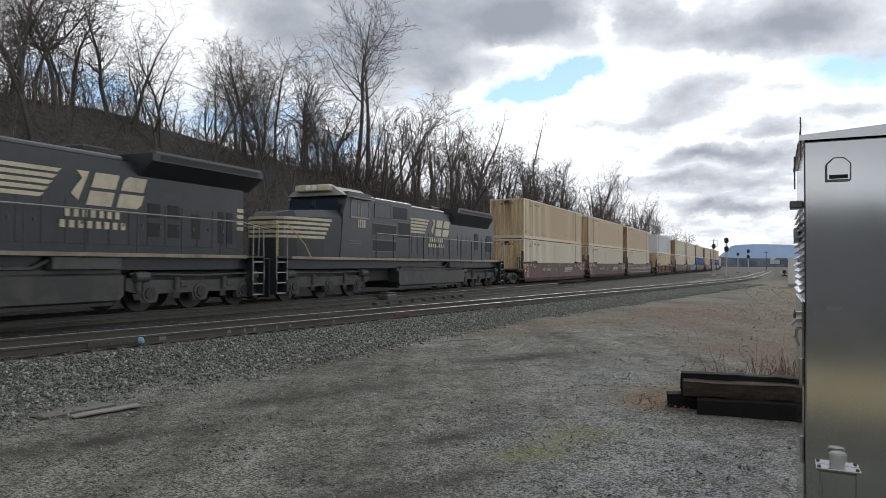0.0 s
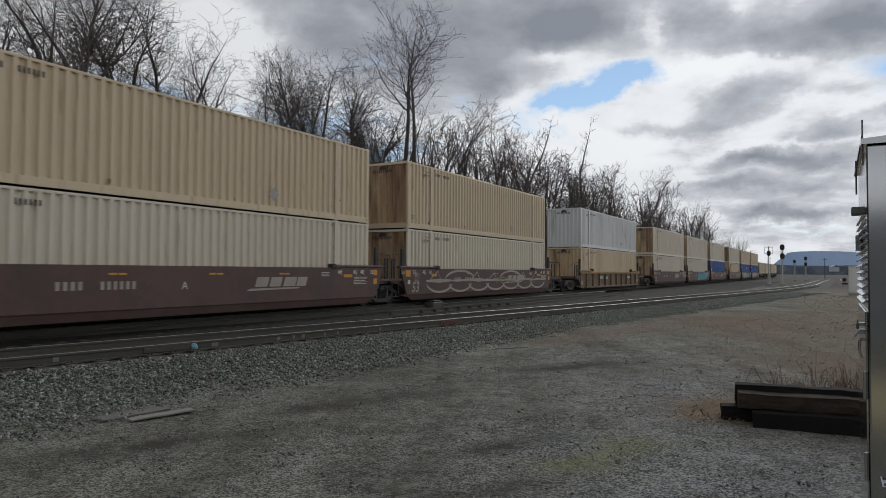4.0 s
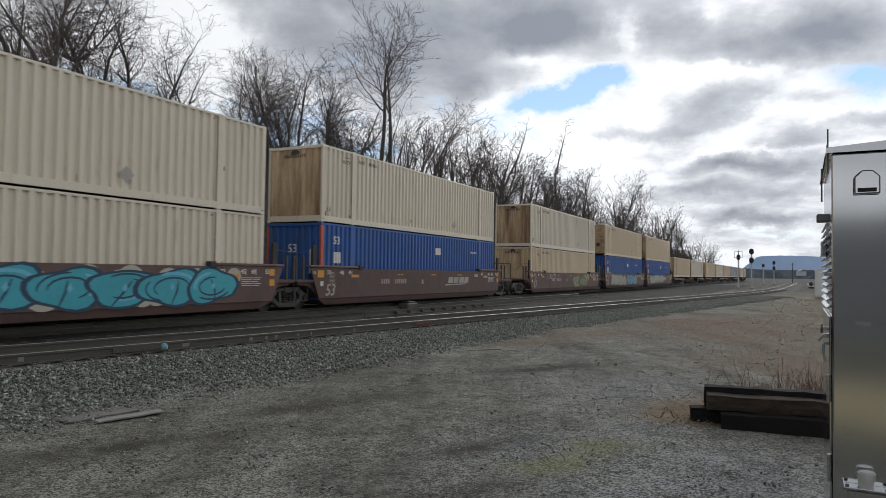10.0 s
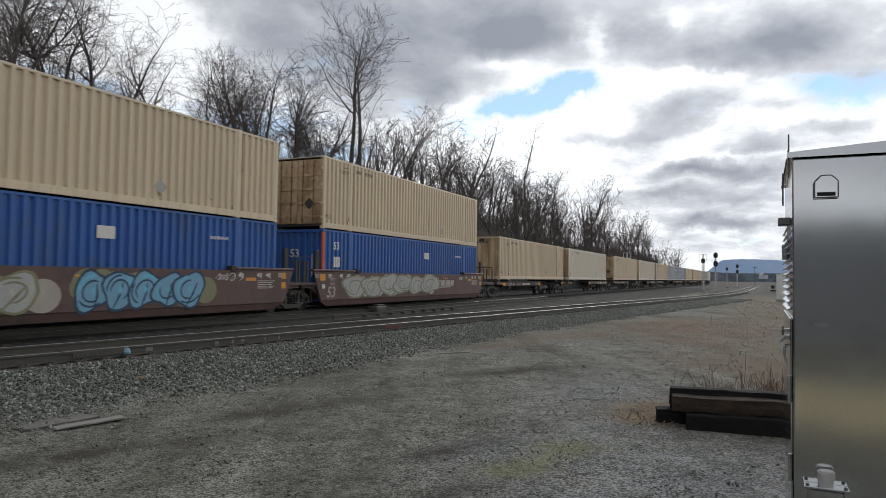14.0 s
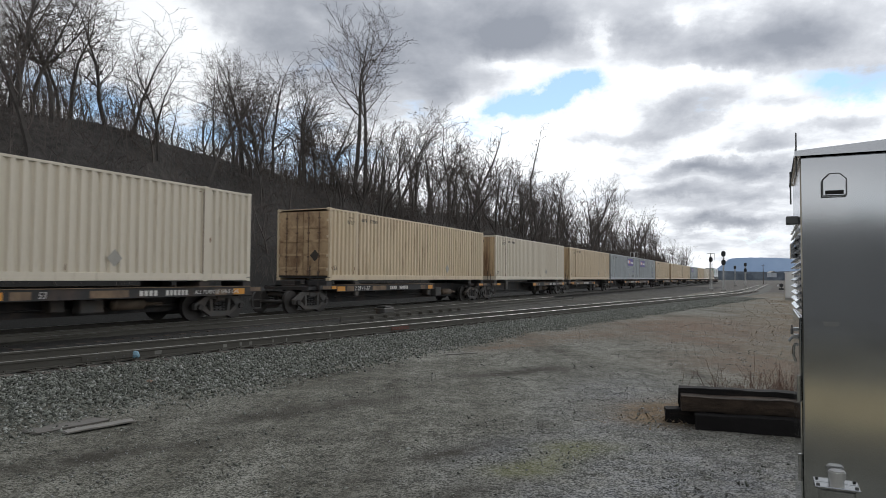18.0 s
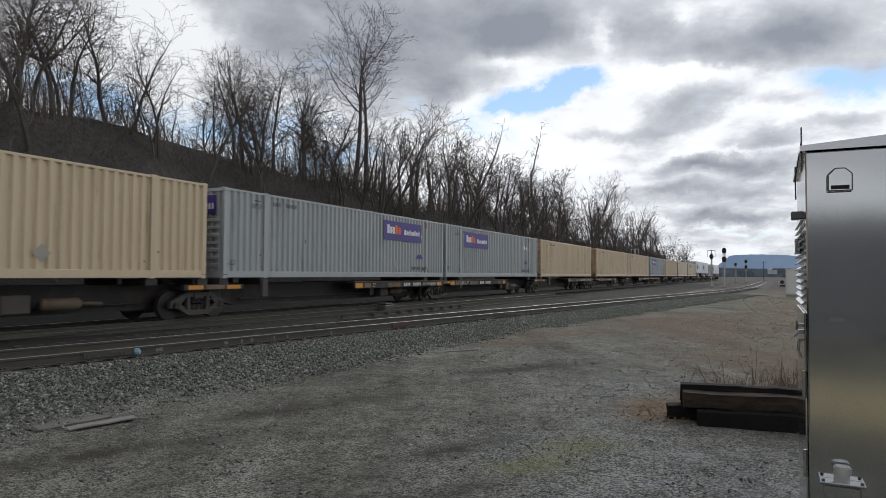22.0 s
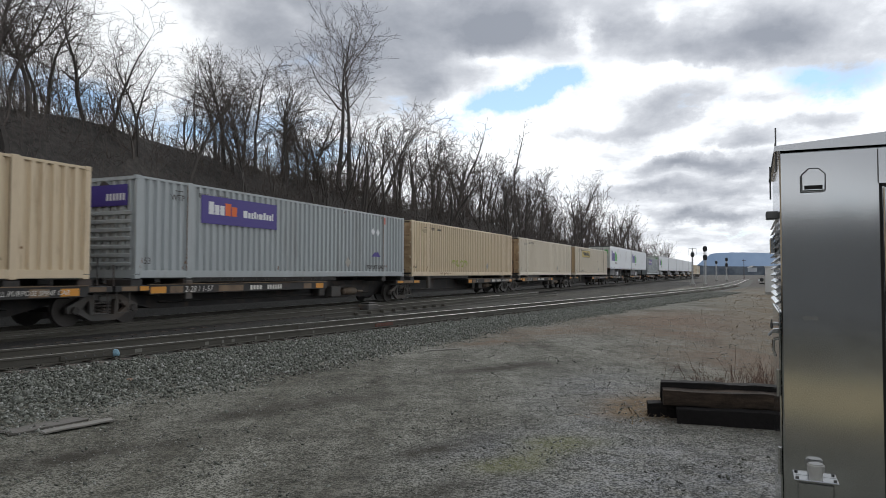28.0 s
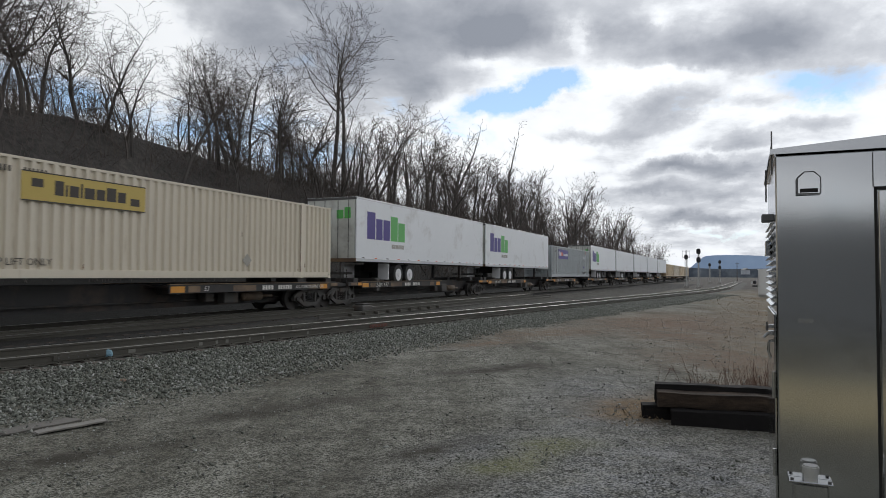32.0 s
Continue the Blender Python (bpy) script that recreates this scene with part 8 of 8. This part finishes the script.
# three small houses on the far slope; walls given a faint glow
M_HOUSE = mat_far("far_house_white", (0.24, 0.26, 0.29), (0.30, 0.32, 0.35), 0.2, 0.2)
for hx, hy, hw_ in ((345, 690, 6), (372, 700, 5), (398, 690, 5)):
    hs = empty("house", "small white house far across the valley", "house", "houses across the valley")
    part("house_body", boxm(-hw_ / 2, hw_ / 2, -4, 4, 0, 4.5), M_HOUSE, hs)
    bm = bmesh.new()
    prism(bm, [(-hw_ / 2 - 0.4, 4.5), (hw_ / 2 + 0.4, 4.5), (0, 6.5)], -4.4, 4.4)
    part("roof", bm, M_LOCOROOF, hs)
    hs.matrix_basis = Matrix.Translation((hx, hy, 3.5))

# unseen dark ring behind the camera, added for the cabinet to mirror
M_MIRRORED = mat("mirrored_dark", (0.13, 0.135, 0.14), 1.0, var=0.5, scale=0.2, bump=0, dirt=(0.09, 0.075, 0.055), dirt_amt=0.1, dirt_scale=0.1)
backdrop_ridge("backdrop_woods", 15.5, 112, 268, lambda az: 6.5 + 1.3 * noise.noise((az * 0.25, 3, 0)) + 0.8 * noise.noise((az * 1.3, 7, 0)) - 3.0 * max(0.0, (122 - az) / 10), M_MIRRORED, "unseen dark mass behind the lot, added for the cabinet's reflection", -0.5)

# ---- ties, tie plates, ballast ----
def lay_ties(track, line, step, first, count, length=2.6, seed=1, z=RAIL_Z):
    rng = random.Random(seed)
    bm = boxm(-length / 2, length / 2, -0.115, 0.115, -0.18, 0.0, bevel=0.012)
    me = bpy.data.meshes.new("tie")
    bm.to_mesh(me)
    bm.free()
    me.materials.append(M_TIE)
    pv, pf = [], []
    for i in range(count):
        k = first + i * step
        a = line[int(k)]
        m = Matrix.Translation((a[0] + rng.gauss(0, 0.01), a[1], z - 0.198 + rng.uniform(-0.012, 0.004))) @ Matrix.Rotation(-a[2] + rng.gauss(0, 0.01), 4, "Z")
        t = new("tie", me)
        t.parent = track
        t.matrix_basis = m
        for sx in (-0.7535, 0.7535):
            for x0, x1, y0, y1, z0, z1 in ((-0.18, 0.18, -0.09, 0.09, 0.0, 0.022), (-0.13, -0.09, -0.05, -0.02, 0.022, 0.05), (0.09, 0.13, 0.02, 0.05, 0.022, 0.05), (-0.13, -0.09, 0.02, 0.05, 0.022, 0.05), (0.09, 0.13, -0.05, -0.02, 0.022, 0.05)):
                i0 = len(pv)
                pv += [tuple(m @ Vector((sx + x, y, z))) for z in (z0, z1) for y in (y0, y1) for x in (x0, x1)]
                pf += [(i0 + 4, i0 + 5, i0 + 7, i0 + 6), (i0, i0 + 1, i0 + 5, i0 + 4), (i0 + 2, i0 + 6, i0 + 7, i0 + 3), (i0, i0 + 4, i0 + 6, i0 + 2), (i0 + 1, i0 + 3, i0 + 7, i0 + 5)]
    tagged(raw_part("tie_plates", pv, pf, M_RAIL, track), kind="stuff")


lay_ties(TRACK_SIDING, [SIDING[int(i * 0.54 / 0.5)] for i in range(380)], 1, 4, 190, seed=2)
MAINF = []
for i in range(-46, 190):
    q = car_pose(i * 0.54, 0.5)
    MAINF.append((q.translation.x, q.translation.y, float(np.interp(i * 0.54, _S, _H))))
lay_ties(TRACK_MAIN, MAINF, 1, 0, 236, seed=3, z=MAIN_Z - 0.10)


def stone_kinds(rng, n=14, points=7):
    """Angular broken stone: the hull of a few points."""
    out = []
    for _ in range(n):
        bm = bmesh.new()
        for _ in range(points):
            d = Vector((rng.gauss(0, 1), rng.gauss(0, 1), rng.gauss(0, 1))).normalized()
            bm.verts.new((d.x * rng.uniform(0.9, 1.5), d.y * rng.uniform(0.6, 1.05), d.z * rng.uniform(0.5, 0.9)))
        r = bmesh.ops.convex_hull(bm, input=bm.verts)
        bmesh.ops.delete(bm, geom=[g for g in r["geom_interior"] if isinstance(g, bmesh.types.BMVert)], context="VERTS")
        bmesh.ops.triangulate(bm, faces=bm.faces)
        bmesh.ops.recalc_face_normals(bm, faces=bm.faces)
        bm.verts.index_update()
        out.append((np.array([v.co[:] for v in bm.verts]), np.array([[v.index for v in f.verts] for f in bm.faces])))
        bm.free()
    return out


def scatter(name, label, count, place, size, seed, material, points=7):
    """Loose stones: too many to count. place() gives x, y, z or None."""
    rng = random.Random(seed)
    kinds = stone_kinds(rng, points=points)
    vs, fs, base = [], [], 0
    for _ in range(count):
        p = place(rng)
        if p is None:
            continue
        v, f = kinds[rng.randrange(len(kinds))]
        k = size(rng, p)
        m = np.array(Euler((rng.uniform(-0.9, 0.9), rng.uniform(-0.9, 0.9), rng.uniform(0, 6.28))).to_matrix())
        vs.append((v * k) @ m.T + np.array(p))
        fs.append(f + base)
        base += len(v)
    V, F = np.concatenate(vs), np.concatenate(fs)
    me = bpy.data.meshes.new(name)
    me.vertices.add(len(V)); me.vertices.foreach_set("co", V.ravel())
    me.loops.add(F.size); me.loops.foreach_set("vertex_index", F.ravel().astype(np.int32))
    me.polygons.add(len(F)); me.polygons.foreach_set("loop_start", np.arange(0, F.size, 3, dtype=np.int32))
    me.update(calc_edges=True)
    me.materials.append(material)
    o = new(name, me)
    tagged(o, label, "stones", kind="stuff")
    return o


def mat_stones(name, lo, hi, tint):
    m = bpy.data.materials.new(name)
    m.use_nodes = True
    nt = m.node_tree
    b = nt.nodes["Principled BSDF"]
    b.inputs["Roughness"].default_value = 0.9
    b.inputs["Specular IOR Level"].default_value = 0.25
    ge = nt.nodes.new("ShaderNodeNewGeometry")
    tc = nt.nodes.new("ShaderNodeTexCoord")
    r = ge.outputs["Random Per Island"]
    f = math_node(nt, "ADD", math_node(nt, "MULTIPLY", r, 0.75), math_node(nt, "MULTIPLY", noise_node(nt, tc.outputs["Object"], 30, 4, 0.6), 0.35))
    col = ramp_node(nt, f, [(0.1, lo * tint[0], lo * tint[1], lo * tint[2]), (0.75, (lo + hi) / 2 * tint[0], (lo + hi) / 2 * tint[1], (lo + hi) / 2 * tint[2]), (1.0, hi, hi, hi * 0.97)])
    nt.links.new(col, b.inputs["Base Color"])
    return m


M_BALLAST = mat_stones("ballast_stones", 0.050, 0.39, (0.972, 1.022, 0.885))
M_OILSTONE = mat_stones("oily_ballast", 0.018, 0.10, (1.0, 0.97, 0.88))
M_PEBBLE = mat_stones("lot_pebbles", 0.075, 0.36, (1.0, 0.99, 0.92))


def on_siding(d, off):
    """A place beside the siding, off metres towards the lot."""
    i = min(len(SIDING) - 2, max(0, int(d / 0.5)))
    x, y, h = SIDING[i]
    e = d - i * 0.5
    return x + math.sin(h) * e + off * math.cos(h), y + math.cos(h) * e - off * math.sin(h)


def ballast_z(off):
    """Top of the ballast beside the siding's middle."""
    if off > 0.8:
        return 0.012 + 0.038 * min(1.0, (off - 0.8) / 0.7) - 0.05 * max(0.0, min(1.0, (off - 2.2) / 2.6))
    return 0.045


def ballast_bed():
    """The bed of packed stone under both tracks."""
    offs = [-2.6, -2.2, -1.7, -1.25, -0.75, 0, 0.75, 1.25, 1.7, 2.4, 2.8]
    for line, lab, m, zs in ((SIDING[0:400:2], "bed of packed grey ballast under the siding", M_BEDGREY, [-0.05, 0.01, 0.02, 0.015, 0.03, 0.04, 0.035, 0.045, 0.03, 0.0, -0.05]),
                          (MAIN[10:400], "bed of packed dark ballast under the main line", M_BED, [-0.05, -0.02, 0.0, 0.03, 0.11, 0.15, 0.145, 0.155, 0.13, 0.05, -0.05])):
        verts, faces = [], []
        for x, y, h in line:
            for o_, z in zip(offs, zs):
                xx, yy = x - o_ * math.cos(h), y + o_ * math.sin(h)
                verts.append((xx, yy, z + 0.012 * noise.noise((xx * 3, yy * 3, 0))))
        n = len(offs)
        for i in range(len(line) - 1):
            for k in range(n - 1):
                a = i * n + k
                faces.append((a, a + 1, a + n + 1, a + n))
        o = raw_part("ballast_bed", verts, faces, m)
        tagged(o, lab, "ballast", kind="structure")


M_BEDGREY = mat("ballast_bed_grey", (0.064, 0.062, 0.054), 0.95, var=0.6, scale=5.0, bump=0.8, bump_scale=24, dirt=(0.05, 0.046, 0.038), dirt_amt=0.2, dirt_scale=0.7)
M_BED = mat("ballast_bed", (0.021, 0.020, 0.018), 0.95, var=0.6, scale=5.0, bump=0.8, bump_scale=24, coords="Object", dirt=(0.034, 0.031, 0.026), dirt_amt=0.0, dirt_scale=0.7)
ballast_bed()


def place_shoulder(rng):
    d = 5 + 65 * rng.random() ** 1.5
    wide = 3.3 + 2.2 * max(0.0, 1 - d / 22) + 0.5 * noise.noise((d * 0.5, 0, 3))
    off = 0.86 + wide * rng.random() ** 0.85 + abs(rng.gauss(0, 0.35))
    if off > wide and rng.random() < (off - wide) / 1.4:
        return None
    x, y = on_siding(d, off)
    return x, y, max(ballast_z(off), ground_z(x, y) if off > 2.0 else -1.0) - 0.006 + rng.uniform(-0.012, 0.024)


def place_between(rng):
    d = 4 + 50 * rng.random() ** 1.2
    off = rng.uniform(-3.2, 0.60)
    if 0.62 < abs(off) < 0.86:
        return None
    x, y = on_siding(d, off)
    return x, y, ballast_z(off) - 0.03 + rng.uniform(-0.01, 0.01)


def place_lot(rng):
    r = 2.6 + 26 * rng.random() ** 1.5
    az = radians(rng.uniform(-36, 30))
    x, y = r * math.sin(az), r * math.cos(az)
    n, s = lateral(x, y)
    if n > -3.5:
        return None
    return x, y, ground_z(x, y) + 0.001


scatter("ballast_shoulder", "loose grey-green crushed stone sloping from the siding's rail", 92000, place_shoulder, lambda r, p: (0.014 + 0.027 * r.random() ** 1.6) * (1 + 0.009 * math.hypot(p[0], p[1])), 21, M_BALLAST)
scatter("ballast_between", "dark ballast stones between the tracks", 9000, place_between, lambda r, p: r.uniform(0.018, 0.036), 22, M_OILSTONE, 6)
scatter("lot_gravel", "fine loose gravel strewn over the lot", 40000, place_lot, lambda r, p: (0.0035 + 0.012 * r.random() ** 4) * (0.95 + 0.055 * math.hypot(p[0], p[1])), 23, M_PEBBLE, 6)
scatter("lot_stones", "larger loose stones lying about the lot", 5000, place_lot, lambda r, p: 0.010 + 0.022 * r.random() ** 3, 24, M_BALLAST, 6)


# ---- joint bars, clips and paint on the siding's rails ----
def joint_bar(d, off, length, material, label):
    x, y = on_siding(d + length / 2, off)
    h = SIDING[int((d + length / 2) / 0.5)][2]
    j = part("joint_bar", boxm(-length / 2, length / 2, -0.014, 0.0, -0.145, -0.045, bevel=0.004), material, TRACK_SIDING, label)
    j.matrix_basis = Matrix.Translation((x, y, RAIL_Z)) @ Matrix.Rotation(math.pi / 2 - h, 4, "Z")
    for k in range(6):
        bm = bmesh.new()
        xx = -length / 2 + length * (k + 0.5) / 6
        cyl(bm, (xx, -0.03, -0.095), (xx, -0.012, -0.095), 0.017, 6)
        part("bolt", bm, M_STEELD, j)


M_REDRUST = mat("red_rust", (0.13, 0.055, 0.04), 0.8, var=0.3, scale=6)
M_CHALK = mat("pale_paint", (0.19, 0.185, 0.165), 0.8, var=0.4, scale=14)
joint_bar(10.9, 0.79, 1.1, M_RAIL, "rusty joint bar with six bolts")
joint_bar(20.4, 0.79, 0.9, M_REDRUST, "red rusty joint bar with six bolts")
joint_bar(18.6, -0.715, 0.9, M_RAIL, "rusty joint bar with six bolts")
joint_bar(27.5, 0.79, 0.9, M_RAIL, "rusty joint bar with six bolts")
for d, w in ((12.5, 0.16), (14.2, 0.10), (14.65, 0.07), (14.95, 0.09), (15.65, 0.05), (16.1, 0.05), (17.7, 0.07), (9.3, 0.10)):
    x, y = on_siding(d, 0.768)
    o = part("paint_mark", boxm(-w / 2, w / 2, -0.006, 0.0, -0.14, -0.06, bevel=0.002), M_CHALK, TRACK_SIDING, "pale paint mark on the rail's web")
    o.matrix_basis = Matrix.Translation((x, y, RAIL_Z)) @ Matrix.Rotation(math.pi / 2 - SIDING[int(d / 0.5)][2], 4, "Z")

# ---- everything that moves ----
def motions():
    times = [2.0 * i for i in range(17)]
    half = Matrix.Rotation(math.pi, 4, "Z")
    for ob, u, z, turned in MOVERS:
        rows = []
        for t in times:
            m = car_pose(u - SPEED * t, z=MAIN_Z + z)
            rows.append((t, m @ half if turned else m))
        walk(ob, rows)
        # wheels roll while their car passes the lot; far off they hold still
        if z:
            continue
        for w in [o for o in ob.children_recursive if o.name.startswith("wheelset")]:
            x, r = w.location.x, w.location.z
            t0, t1 = max(0.0, (u + x - 26.0) / SPEED), min(32.0, (u + x + 9.0) / SPEED)
            if t1 <= t0:
                continue
            n = max(1, int((t1 - t0) * SPEED / r / 1.3))
            keys = [(t0 + (t1 - t0) * k / n, -(t1 - t0) * SPEED / r * k / n) for k in range(n + 1)]
            if t0 > 0.05:
                keys = [(0.0, 0.0)] + keys
            if t1 < 31.95:
                keys.append((32.0, keys[-1][1]))
            walk(w, [(t, Matrix.Translation((x, 0, r)) @ Matrix.Rotation(a, 4, "Y")) for t, a in keys])


motions()
